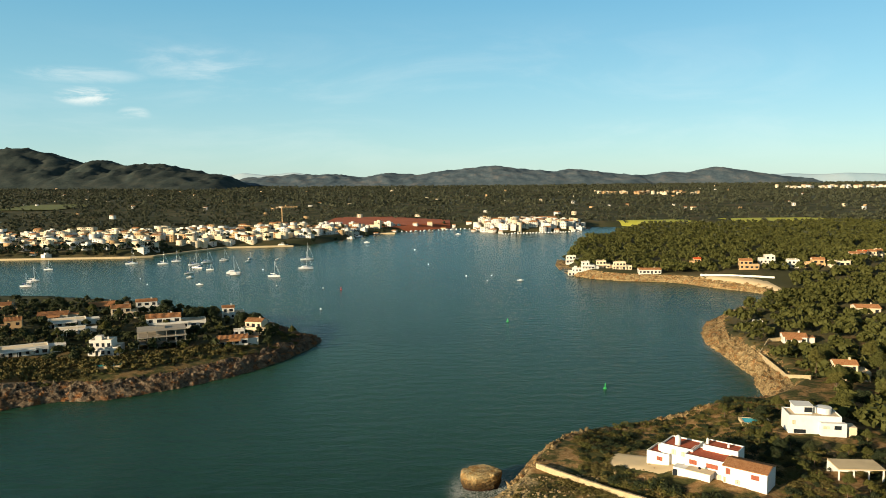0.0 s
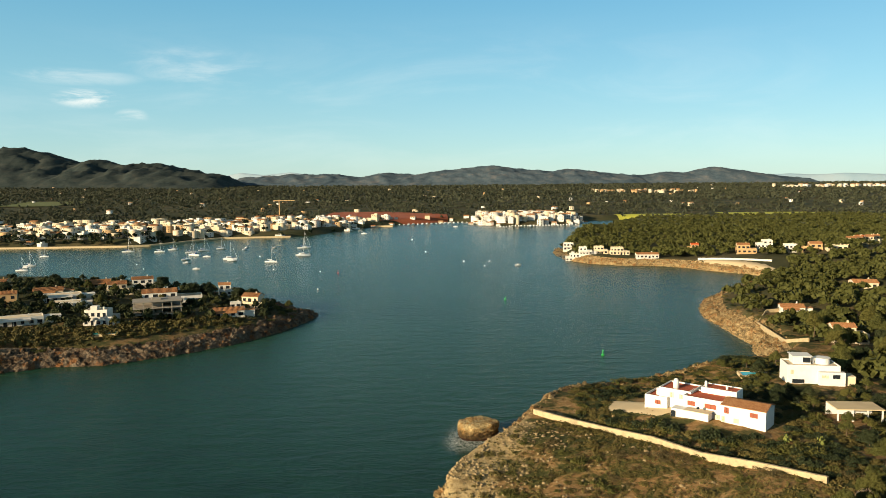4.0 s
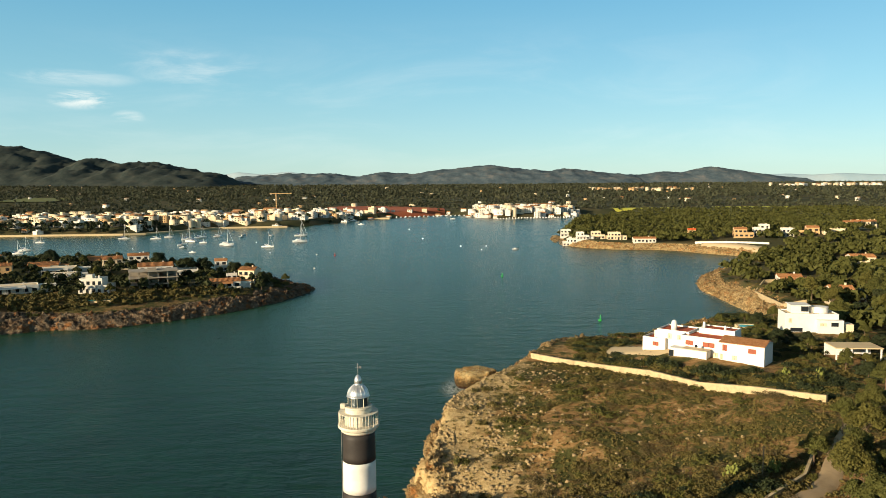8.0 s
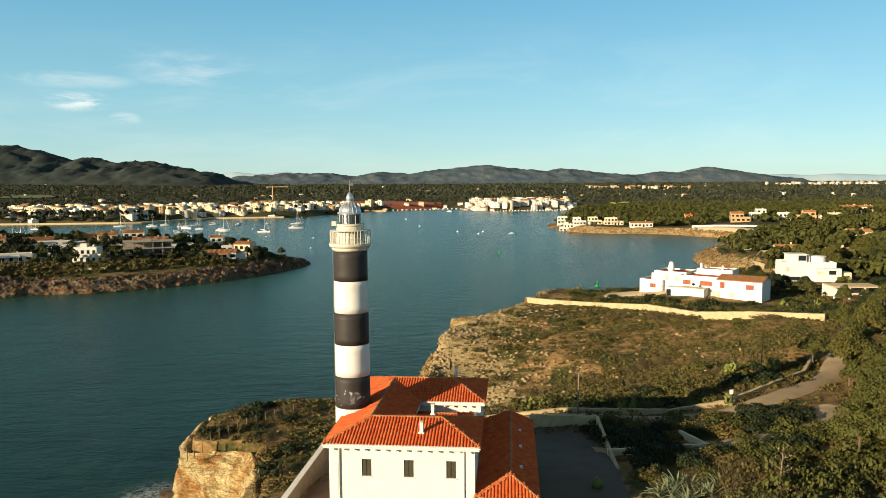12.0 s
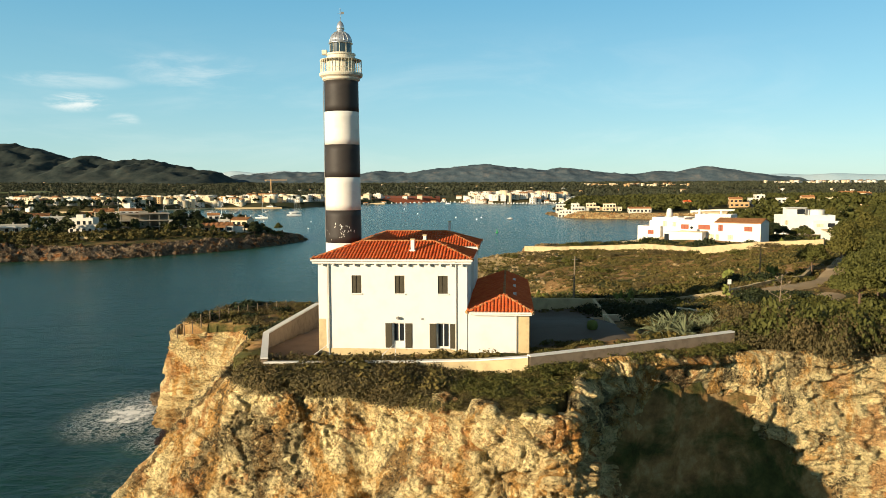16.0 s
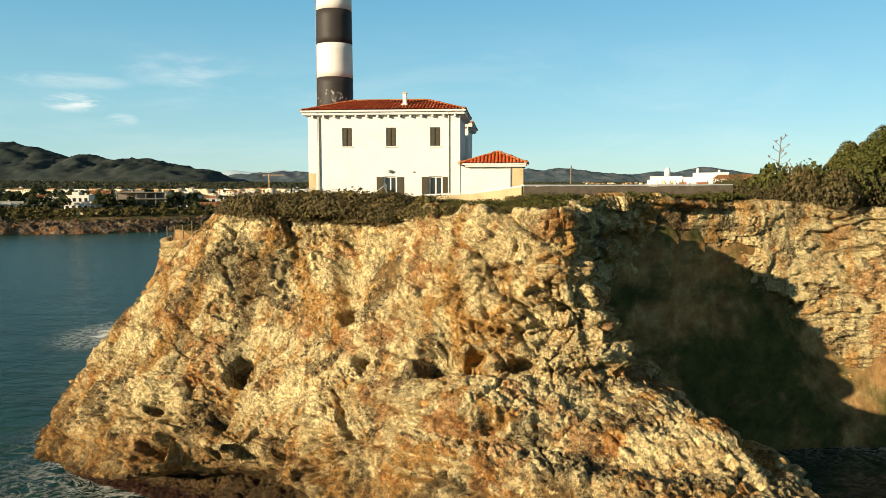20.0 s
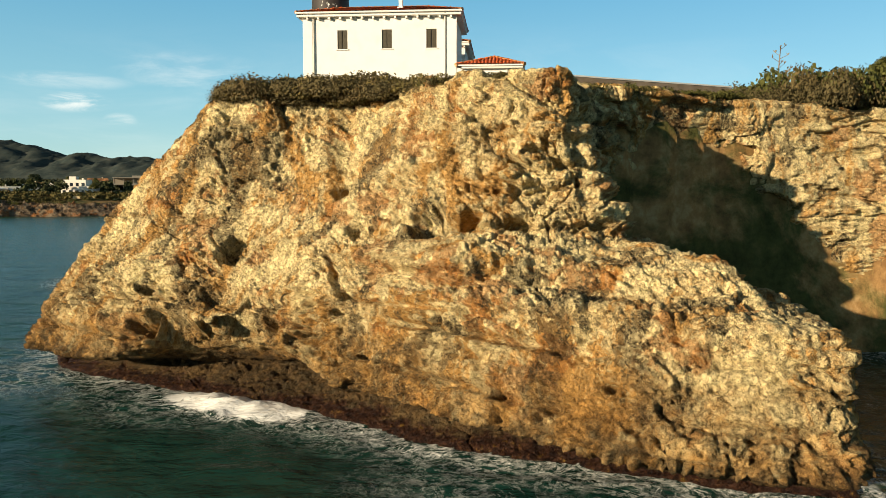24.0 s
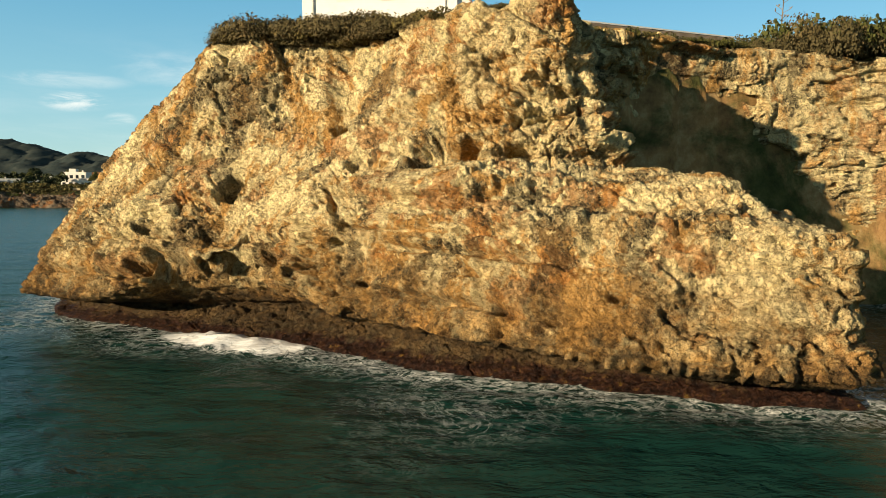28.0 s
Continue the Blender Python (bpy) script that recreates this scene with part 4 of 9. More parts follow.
# a second, lower step stands back from the brow
b_, h_ = np.array(BROW), np.array(SHELF)
step_ = np.interp(np.arange(24), [8.5, 10, 15, 16], [0, 1, 1, 0])
tread = [tuple(q) for q in b_ + (0.33 - 0.06 * step_)[:, None] * (h_ - b_)]
riser = [tuple(q) for q in b_ + (0.50 - 0.13 * step_)[:, None] * (h_ - b_)]
tread_z = [a + (0.33 - 0.23 * k) * (c - a) for a, c, k in zip(BROW_Z, SHELF_Z, step_)]
riser_z = [a + (0.50 + 0.12 * k) * (c - a) for a, c, k in zip(BROW_Z, SHELF_Z, step_)]
G = loft([(low, [-2.5] * 24), (FOOT, [0.10] * 24), (terrace, [0.55] * 24), (notch, [1.2] * 24), (LIP, LIP_Z), (BROW, BROW_Z), (tread, tread_z), (riser, riser_z), (SHELF, SHELF_Z), (RIM, RIM_Z), (in_rim, [z - (0.08 if 12 < k < 19 else 0.25) for k, z in enumerate(RIM_Z)])], cols, 430)
CAVES = [((-5.4, 36.0, 10.9), (0.55, 0.65), 2.4), ((-4.4, 33.9, 8.9), (0.5, 0.42), 2.0), ((-10.9, 37.3, 7.3), (0.75, 0.95), 2.6), ((-11.3, 36.2, 5.1), (1.1, 0.6), 1.6),
         ((-0.6, 32.0, 9.3), (1.9, 0.65), 1.5), ((1.2, 31.8, 9.3), (0.6, 0.5), 1.2), ((3.5, 31.5, 9.2), (0.7, 0.4), 1.2), ((9.6, 26.2, 6.6), (0.42, 0.5), 1.8),
         ((-13.4, 36.6, 3.6), (2.6, 0.9), 1.7), ((-9.2, 34.7, 3.8), (1.9, 0.9), 1.7), ((-6.9, 32.8, 3.0), (0.9, 0.7), 1.3), ((-15.2, 37.6, 5.4), (0.9, 0.25), 1.4),
         ((5.8, 22.9, 4.0), (0.6, 0.22), 1.2), ((3.6, 23.8, 1.2), (0.5, 0.3), 1.4), ((9.8, 21.2, 1.25), (2.4, 0.3), 0.9), ((7.5, 22.0, 3.0), (0.32, 0.22), 1.0),
         ((0.4, 25.3, 2.8), (0.4, 0.26), 1.2), ((1.7, 24.8, 3.2), (0.4, 0.24), 1.0), ((21.2, 46.4, 9.4), (2.4, 0.9), 3.0), ((18, 47.2, 8.6), (3.5, 0.9), 2.4), ((21.5, 47, 7.4), (1.6, 0.3), 2.0), ((16, 47.5, 3.5), (5.0, 1.4), 1.6)]
CRACKS = [((-5.6, 39.0, 15.2), (-5.2, 36.4, 11.6), 1.1, 1.3), ((-2.2, 31.9, 8.9), (7.2, 31.4, 9.0), 0.42, 0.9), ((-17.5, 38.4, 5.2), (-9.5, 35.6, 5.0), 0.4, 0.9), ((-14, 43, 12.8), (-9, 40, 12.2), 0.35, 0.7), ((5.3, 31.5, 15.4), (6.4, 31.6, 10.2), 0.5, 0.6), ((1.2, 33.4, 15.2), (1.8, 32.0, 11.4), 0.35, 0.6), ((-5.6, 33.0, 7.6), (-4.1, 29.8, 5.2), 0.28, 0.9), ((-4.1, 29.8, 5.4), (-3.9, 29.4, 2.6), 0.25, 0.8), ((9.6, 21.6, 5.0), (9.7, 21.0, 3.2), 0.22, 0.6), ((-1.0, 27.0, 3.4), (-1.0, 26.6, 1.2), 0.22, 0.7), ((2.0, 24.6, 2.6), (2.1, 24.4, 0.9), 0.3, 0.8)]
verts, faces, crust, rust = cliff_mesh(G, 1.0, 1.0, 3, CAVES, joints=(3.2, 5.1), cracks=CRACKS)
cliff = stained(numeric("sea_cliff", verts, faces[:, ::-1], ROCK), crust, rust)
tagged(cliff, "weathered ochre limestone sea cliff with ledges and caves", "cliff", kind="structure")


def shore(name, foot, inland, tops, columns, rows, strength, seed, material, label, caves=(), side=1.0):
    """A rocky shore: from the foot up to a rim that lies 'inland' metres further in."""
    f = np.array(foot, float)
    t = np.gradient(f, axis=0)
    n = np.stack([-t[:, 1], t[:, 0]], 1)
    n /= np.linalg.norm(n, axis=1, keepdims=True)
    n *= side
    inl = np.array(inland if np.ndim(inland) else [inland] * len(f))[:, None]
    rims = f + n * inl
    tops = tops if np.ndim(tops) else [tops] * len(f)
    rim_z = [min(t_, ground_at(*r) + 0.5) if t_ else ground_at(*r) + 0.5 for t_, r in zip(tops, rims)]
    back = f + n * (inl + 3.0)
    back_z = [ground_at(*r) - 0.35 for r in back]
    lev = [(f - n * 1.0, [-2.0] * len(f)), (f, [0.2] * len(f)), (f + n * inl * 0.35, [0.62 * z for z in rim_z]), (rims, rim_z), (back, back_z)]
    g = loft([([tuple(r) for r in a], z) for a, z in lev], np.linspace(0, 1, columns), rows)
    v, fc, crust_, rust_ = cliff_mesh(g, -side, strength, seed, caves, 0.12)
    ob = stained(numeric(name, v, fc if side > 0 else fc[:, ::-1], material), crust_, rust_)
    return tagged(ob, label, "rocky shore", kind="structure")


shore("north_cliff", NORTH_FOOT, [5, 5, 4, 4, 4, 3.5, 3, 3, 3, 4, 5, 6, 7, 8, 9, 9, 8, 8, 8], 0, 620, 110, 1.1, 51, ROCK_FAR, "pale limestone cliff of the north headland", side=-1.0)
shore("east_shore", EAST_FOOT, 10, 0, 800, 60, 1.0, 61, ROCK_FAR, "tan limestone shore with shelves below the pines", side=-1.0)
shore("west_shore", WEST_FOOT[1:16], 11, 0, 900, 70, 1.15, 71, ROCK_DARK, "brown weathered rock shore of the villa peninsula", side=1.0)


# ---- hills behind the plain ----
def hills(name, at_y, crest, depth, base, material, label, seed, rough):
    xs = np.arange(crest[0][0], crest[-1][0], 14.0)
    top = np.interp(xs, [c[0] for c in crest], [c[1] for c in crest])
    k = np.exp(-0.5 * (np.arange(-6, 7) / 1.1) ** 2)
    top = np.convolve(np.pad(top, 6, mode="edge"), k / k.sum(), mode="valid")
    vs = np.linspace(0, 1, 26)
    X, V = np.meshgrid(xs, vs, indexing="ij")
    p = np.stack([X.ravel() * 0.006, V.ravel() * depth * 0.006, 0 * X.ravel()], 1)
    rid = fbm(p, 5, seed, 0.5, True).reshape(X.shape)
    shape = np.sin(np.clip(V, 0, 1) * math.pi / 2) ** 1.1
    knob = fbm(p * 7.0, 4, seed + 7).reshape(X.shape)
    Z = base + (top[:, None] - base) * shape + 0.55 * rough * knob * (0.25 + 0.75 * np.sin(V * math.pi)) + 1.6 * rough * rid * np.sin(V * math.pi) ** 0.7 + 0.18 * rough * rid * V
    ends = np.minimum(1, np.minimum(np.arange(len(xs)), np.arange(len(xs))[::-1]) / 8.0)[:, None]
    Z = base - 10 + (Z - base + 10) * ends
    Y = at_y - depth * (1 - V)
    ob = numeric(name, np.stack([X.ravel(), Y.ravel(), Z.ravel()], 1), grid_faces(*X.shape), material, smooth=True)
    return tagged(ob, label, "hills", kind="structure")


hills("far_range", 4860, [(-1650, 70), (-1476, 90), (-1256, 130), (-1110, 114), (-928, 131), (-710, 91), (-600, 70)], 60, 40, HILL_FAR, "far mountain range coloured pale blue as haze", 81, 2)
hills("far_range", 4860, [(1900, 60), (2044, 85), (2302, 97), (2487, 88), (2671, 98), (2923, 88), (3226, 89), (3500, 70)], 60, 40, HILL_FAR, "far mountain range coloured pale blue as haze", 82, 2)
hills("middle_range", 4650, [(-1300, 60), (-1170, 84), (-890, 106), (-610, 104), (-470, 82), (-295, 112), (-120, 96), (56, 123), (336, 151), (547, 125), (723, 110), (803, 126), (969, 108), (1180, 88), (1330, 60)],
      420, 36, HILL_MID, "wooded grey-green hills with painted-in haze", 83, 15)
hills("east_range", 4600, [(1000, 60), (1098, 78), (1272, 91), (1411, 107), (1516, 99), (1696, 140), (1864, 110), (2110, 70), (2350, 45)], 300, 36, HILL_MID, "rounded skyline hill with painted-in haze", 84, 12)
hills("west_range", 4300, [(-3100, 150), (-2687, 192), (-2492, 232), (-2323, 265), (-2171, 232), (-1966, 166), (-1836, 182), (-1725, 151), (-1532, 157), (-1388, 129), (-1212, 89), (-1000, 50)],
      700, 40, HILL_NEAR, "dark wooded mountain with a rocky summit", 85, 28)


def rock_stack(name, m, size, seed, material, label):
    ring, tall = 120, 46
    a = np.linspace(0, 2 * math.pi, ring)
    v = np.linspace(0, 1, tall)
    A, V = np.meshgrid(a, v, indexing="ij")
    r = np.where(V < 0.72, 1.0 - 0.10 * np.abs(V - 0.45), (1 - V) / 0.28 * 0.97)
    z = np.where(V < 0.72, -1.5 + (size[2] + 1.5) * V / 0.72, size[2] + 0.25 * (V - 0.72))
    p = np.stack([(np.cos(A) * r * size[0]).ravel(), (np.sin(A) * r * size[1]).ravel(), z.ravel()], 1)
    outward = np.stack([np.cos(A), np.sin(A), 0.4 * (V > 0.72)], 2).reshape(-1, 3)
    d = 1.3 * fbm(p * 0.3, 4, seed) + 0.75 * fbm(p * np.array([0.8, 0.8, 1.6]), 5, seed + 1, 0.6, True)
    p = p + outward * (d * np.clip(r.ravel() * 3, 0, 1))[:, None]
    ob = numeric(name, p, grid_faces(ring, tall), material)
    ob.matrix_basis = m
    return tagged(ob, label, "rock")


rock_stack("sea_rock", pose(9.3, 197, 0, 0, 0, 10), (5.0, 3.8, 4.2), 91, ROCK, "flat-topped tan rock standing in the sea")
rock_stack("sea_rock", pose(-35.2, 92.3, 0, 0, 0, 40), (1.6, 1.1, 1.0), 92, ROCK_DARK, "dark low rock in the surf below the headland")

# ---- the lighthouse and its keeper's house ----
HOUSE = pose(-9.45, 48.75, 0, 0, 0, -6.2)   # u runs along the front, v to the back
BASE, EAVE, WIDE, DEEP = 15.6, 22.45, 11.1, 18.2
BACK0, NOTCH0, SPINE = 10.7, 6.9, 5.7
OVER = 0.42


def roof_slope(name, corners, material, parent, pitch_u=0.23, course=0.40, label=""):
    """A tiled slope: eave corner, eave corner, then the ridge corners (one or two). Barrel tiles run up the slope in courses."""
    e0, e1 = Vector(corners[0]), Vector(corners[1])
    top = [Vector(c) for c in corners[2:]]
    along = (e1 - e0)
    width = along.length
    ux = along / width
    rise = top[0] - e0
    uy = (rise - ux * rise.dot(ux))
    height = uy.length
    uy = uy / height
    nrm = ux.cross(uy)
    t = [((c - e0).dot(ux)) for c in top]
    lo, hi = (t[0], t[1]) if len(t) > 1 else (t[0], t[0])
    lo, hi = min(lo, hi), max(lo, hi)
    rows = max(2, int(height / course))
    tiles = int(width / pitch_u)
    verts, faces = [], []
    for r in range(rows):
        b0, b1 = r * height / rows, (r + 1) * height / rows + 0.04
        for k in range(tiles):
            x0 = k * width / tiles
            xc = x0 + 0.5 * width / tiles
            f = (b0 + b1) / 2 / height
            if not (lo * f - 0.12 <= xc <= width - (width - hi) * f + 0.12):
                continue
            w = width / tiles * 0.5
            prof = ((-1.0, 0.0), (-0.62, 0.035), (-0.25, 0.062), (0.25, 0.062), (0.62, 0.035), (1.0, 0.0))
            base = len(verts)
            jit = random.uniform(-0.012, 0.012)
            for yy, lift in ((b0, 0.035 + jit), (b1, 0.0 + jit)):
                for a, h in prof:
                    verts.append(e0 + ux * (xc + a * w) + uy * yy + nrm * (h + lift + 0.02))
            for j in range(5):
                faces.append((base + j, base + j + 1, base + j + 7, base + j + 6))
    ob = numeric(name, [tuple(v) for v in verts], faces, material, parent, label)
    return ob


def flat_face(name, corners, material, parent, thick=0.1, label=""):
    """A slab: a plane outline with a little thickness below it."""
    bm = bmesh.new()
    top = [bm.verts.new(c) for c in corners]
    bm.faces.new(top)
    low = [bm.verts.new((c[0], c[1], c[2] - thick)) for c in corners]
    bm.faces.new(low[::-1])
    n = len(corners)
    for k in range(n):
        bm.faces.new((top[k], low[k], low[(k + 1) % n], top[(k + 1) % n]))
    bmesh.ops.recalc_face_normals(bm, faces=bm.faces)
    return part(name, bm, material, parent, label)


def roof_panel(parent, corners, material=None):
    flat_face("roof_deck", corners, WHITE, parent, 0.08)
    order = corners
    roof_slope("tiled_slope", order, material or TILE, parent)


def ridge_cap(parent, a, b, material=None):
    a, b = Vector(a), Vector(b)
    n = max(2, int((b - a).length / 0.4))
    bm = bmesh.new()
    for k in range(n):
        rod(bm, a.lerp(b, k / n), a.lerp(b, (k + 1.08) / n), 0.13, 0.10, 8)
    part("ridge_tiles", bm, material or TILE_OLD, parent)


def hip_roof(parent, u0, u1, v0, v1, z, rise, run, along="u", open_lo=False, open_hi=False):
    """Hip roof over a rectangle; open ends run into another roof."""
    if along == "u":
        vm = (v0 + v1) / 2
        r0 = (u0 + (0 if open_lo else run), vm, z + rise)
        r1 = (u1 - (0 if open_hi else run), vm, z + rise)
        roof_panel(parent, [(u0, v0, z), (u1, v0, z), r1, r0])
        roof_panel(parent, [(u1, v1, z), (u0, v1, z), r0, r1])
        if not open_lo:
            roof_panel(parent, [(u0, v1, z), (u0, v0, z), r0])
        if not open_hi:
            roof_panel(parent, [(u1, v0, z), (u1, v1, z), r1])
        ridge_cap(parent, r0, r1)
        for c, r in (((u0, v0, z), r0), ((u0, v1, z), r0), ((u1, v0, z), r1), ((u1, v1, z), r1)):
            if (r is r0 and open_lo) or (r is r1 and open_hi):
                continue
            ridge_cap(parent, c, r)
    else:
        um = (u0 + u1) / 2
        r0 = (um, v0 + (0 if open_lo else run), z + rise)
        r1 = (um, v1 - (0 if open_hi else run), z + rise)
        roof_panel(parent, [(u0, v1, z), (u0, v0, z), r0, r1])
        roof_panel(parent, [(u1, v0, z), (u1, v1, z), r1, r0])
        if not open_lo:
            roof_panel(parent, [(u0, v0, z), (u1, v0, z), r0])
        if not open_hi:
            roof_panel(parent, [(u1, v1, z), (u0, v1, z), r1])
        ridge_cap(parent, r0, r1)
        for c, r in (((u0, v0, z), r0), ((u1, v0, z), r0), ((u0, v1, z), r1), ((u1, v1, z), r1)):
            if (r is r0 and open_lo) or (r is r1 and open_hi):
                continue
            ridge_cap(parent, c, r)


house = thing("keepers_house", HOUSE, "white two-storey lighthouse keeper's house with terracotta hip roofs", "house")


def wall_with_holes(name, u0, u1, v, z0, z1, holes, thick, parent, material=WHITE):
    """A front wall (facing -v) from u0 to u1 with rectangular openings right through it."""
    us = sorted({u0, u1, *[h[0] for h in holes], *[h[1] for h in holes]})
    zs = sorted({z0, z1, *[h[2] for h in holes], *[h[3] for h in holes]})
    bm = bmesh.new()

    def quad(a, b, c, d):
        bm.faces.new([bm.verts.new(q) for q in (a, b, c, d)])
    for a, b in zip(us, us[1:]):
        for c, d in zip(zs, zs[1:]):
            if any(h[0] < (a + b) / 2 < h[1] and h[2] < (c + d) / 2 < h[3] for h in holes):
                continue
            quad((a, v, c), (b, v, c), (b, v, d), (a, v, d))
            quad((b, v + thick, c), (a, v + thick, c), (a, v + thick, d), (b, v + thick, d))
    for a, b, c, d in holes:
        quad((a, v, c), (a, v, d), (a, v + thick, d), (a, v + thick, c))
        quad((b, v, d), (b, v, c), (b, v + thick, c), (b, v + thick, d))
        quad((a, v, d), (b, v, d), (b, v + thick, d), (a, v + thick, d))
        quad((b, v, c), (a, v, c), (a, v + thick, c), (b, v + thick, c))
    for a, b, flip in ((u0, u0, False), (u1, u1, True)):
        q = [(a, v + thick, z0), (a, v, z0), (a, v, z1), (a, v + thick, z1)]
        quad(*(q[::-1] if flip else q))
    bmesh.ops.remove_doubles(bm, verts=bm.verts, dist=0.0005)
    return part(name, bm, material, parent)


W0, W1 = 0.0, WIDE - 0.05
WIN = [(2.72, 3.40), (5.72, 6.40), (8.70, 9.38)]
DOOR = [(5.55, 6.40), (8.62, 9.50)]
holes = [(a, b, 20.08, 21.32) for a, b in WIN] + [(a, b, 16.28, 18.05) for a, b in DOOR]
fu, fv = OVER, OVER
wall_with_holes("front_wall", fu, WIDE - fu, fv, BASE - 1.2, EAVE - 0.12, holes, 0.45, house)
# the other walls are plain; the camera sees them only edge on
part("side_wall", boxed(fu, fu + 0.45, fv + 0.45, DEEP - fv, BASE - 1.2, EAVE - 0.12), WHITE, house)
part("side_wall", boxed(WIDE - fu - 0.45, WIDE - fu, fv + 0.45, NOTCH0 - fv, BASE - 1.2, EAVE - 0.12), WHITE, house)
part("notch_wall", boxed(SPINE - fu, WIDE - fu - 0.45, NOTCH0 - fv - 0.45, NOTCH0 - fv, BASE - 1.2, EAVE - 0.12), WHITE, house)
part("notch_wall", boxed(SPINE - fu - 0.45, SPINE - fu, NOTCH0 - fv, BACK0 + fv, BASE - 1.2, EAVE - 0.12), WHITE, house)
part("notch_wall", boxed(SPINE - fu, WIDE - fu, BACK0 + fv, BACK0 + fv + 0.45, BASE - 1.2, EAVE - 0.12), WHITE, house)
part("side_wall", boxed(WIDE - fu - 0.45, WIDE - fu, BACK0 + fv + 0.45, DEEP - fv, BASE - 1.2, EAVE - 0.12), WHITE, house)
part("back_wall", boxed(fu + 0.45, WIDE - fu - 0.45, DEEP - fv - 0.45, DEEP - fv, BASE - 1.2, EAVE - 0.12), WHITE, house)
part("plinth", boxed(fu - 0.05, WIDE - fu + 0.05, fv - 0.06, fv + 0.2, BASE - 1.2, 16.22, bevel=0.02), STONE, house, "sandstone plinth")

# cornice, with modillions under the eave
for a, b, c, d in ((0.05, WIDE - 0.05, 0.05, 0.50), (0.05, WIDE - 0.05, NOTCH0 - 0.5, NOTCH0 - 0.05), (0.05, WIDE - 0.05, BACK0 + 0.05, BACK0 + 0.5), (0.05, WIDE - 0.05, DEEP - 0.5, DEEP - 0.05)):
    lo_u = a if c < 1 or c > 15 else SPINE - 0.4
    part("cornice", boxed(lo_u, b, c, d, EAVE - 0.30, EAVE - 0.06, bevel=0.03), WHITE, house)
for u, c, d in ((0.05, 0.5, DEEP - 0.5), (WIDE - 0.5, 0.5, NOTCH0 - 0.5), (WIDE - 0.5, BACK0 + 0.5, DEEP - 0.5), (SPINE - 0.5, NOTCH0 - 0.05, BACK0 + 0.05)):
    part("cornice", boxed(u, u + 0.45, c, d, EAVE - 0.30, EAVE - 0.06, bevel=0.03), WHITE, house)
block = boxed(-0.07, 0.07, -0.30, 0.0, -0.16, 0.0, bevel=0.02)
block_ob = part("modillion", block, WHITE, house)
block_ob.matrix_basis = pose(0.75, fv, EAVE - 0.30)
for k in range(1, 14):
    share("modillion", block_ob.data, house, pose(0.75 + 0.74 * k, fv, EAVE - 0.30))
for k in range(8):
    share("modillion", block_ob.data, house, pose(WIDE - fu, 0.85 + 0.74 * k, EAVE - 0.30, 0, 0, 90))
    share("modillion", block_ob.data, house, pose(WIDE - fu, BACK0 + 0.85 + 0.74 * k, EAVE - 0.30, 0, 0, 90))
for k in range(7):
    share("modillion", block_ob.data, house, pose(SPINE + 0.5 + 0.74 * k, BACK0 + fv, EAVE - 0.30))
# corner strips and downpipes
part("corner_strip", boxed(fu - 0.04, fu + 0.62, fv - 0.05, fv - 0.002, 16.2, EAVE - 0.3, bevel=0.015), WHITE, house)
part("corner_strip", boxed(WIDE - fu - 0.62, WIDE - fu + 0.04, fv - 0.05, fv - 0.002, 16.2, EAVE - 0.3, bevel=0.015), WHITE, house)
part("quoin", boxed(fu - 0.045, fu + 0.5, fv - 0.055, fv + 0.6, 16.2, 18.3, bevel=0.02), STONE, house, "bare sandstone corner")
for u in (1.12, WIDE - 1.15):
    bm = rod(bmesh.new(), (u, fv - 0.09, 15.7), (u, fv - 0.09, EAVE - 0.35), 0.055, segments=10)
    rod(bm, (u, fv - 0.09, EAVE - 0.35), (u, 0.02, EAVE - 0.12), 0.055, segments=8)
    part("downpipe", bm, PIPE, house, "zinc downpipe")
part("gutter", rod(bmesh.new(), (0.0, -0.05, EAVE - 0.06), (WIDE, -0.05, EAVE - 0.06), 0.07, segments=10), WHITE, house)


def shutter_leaf(parent, u0, u1, z0, z1, v, name="shutter"):
    leaf = part(name, boxed(u0, u1, v, v + 0.035, z0, z1, bevel=0.006), SHUTTER, parent)
    n = int((z1 - z0) / 0.085)
    bm = bmesh.new()
    for k in range(n):
        z = z0 + 0.06 + k * (z1 - z0 - 0.12) / n
        box(bm, u0 + 0.05, u1 - 0.05, v - 0.018, v - 0.001, z, z + 0.045)
    part("louvre", bm, SHUTTER, leaf)


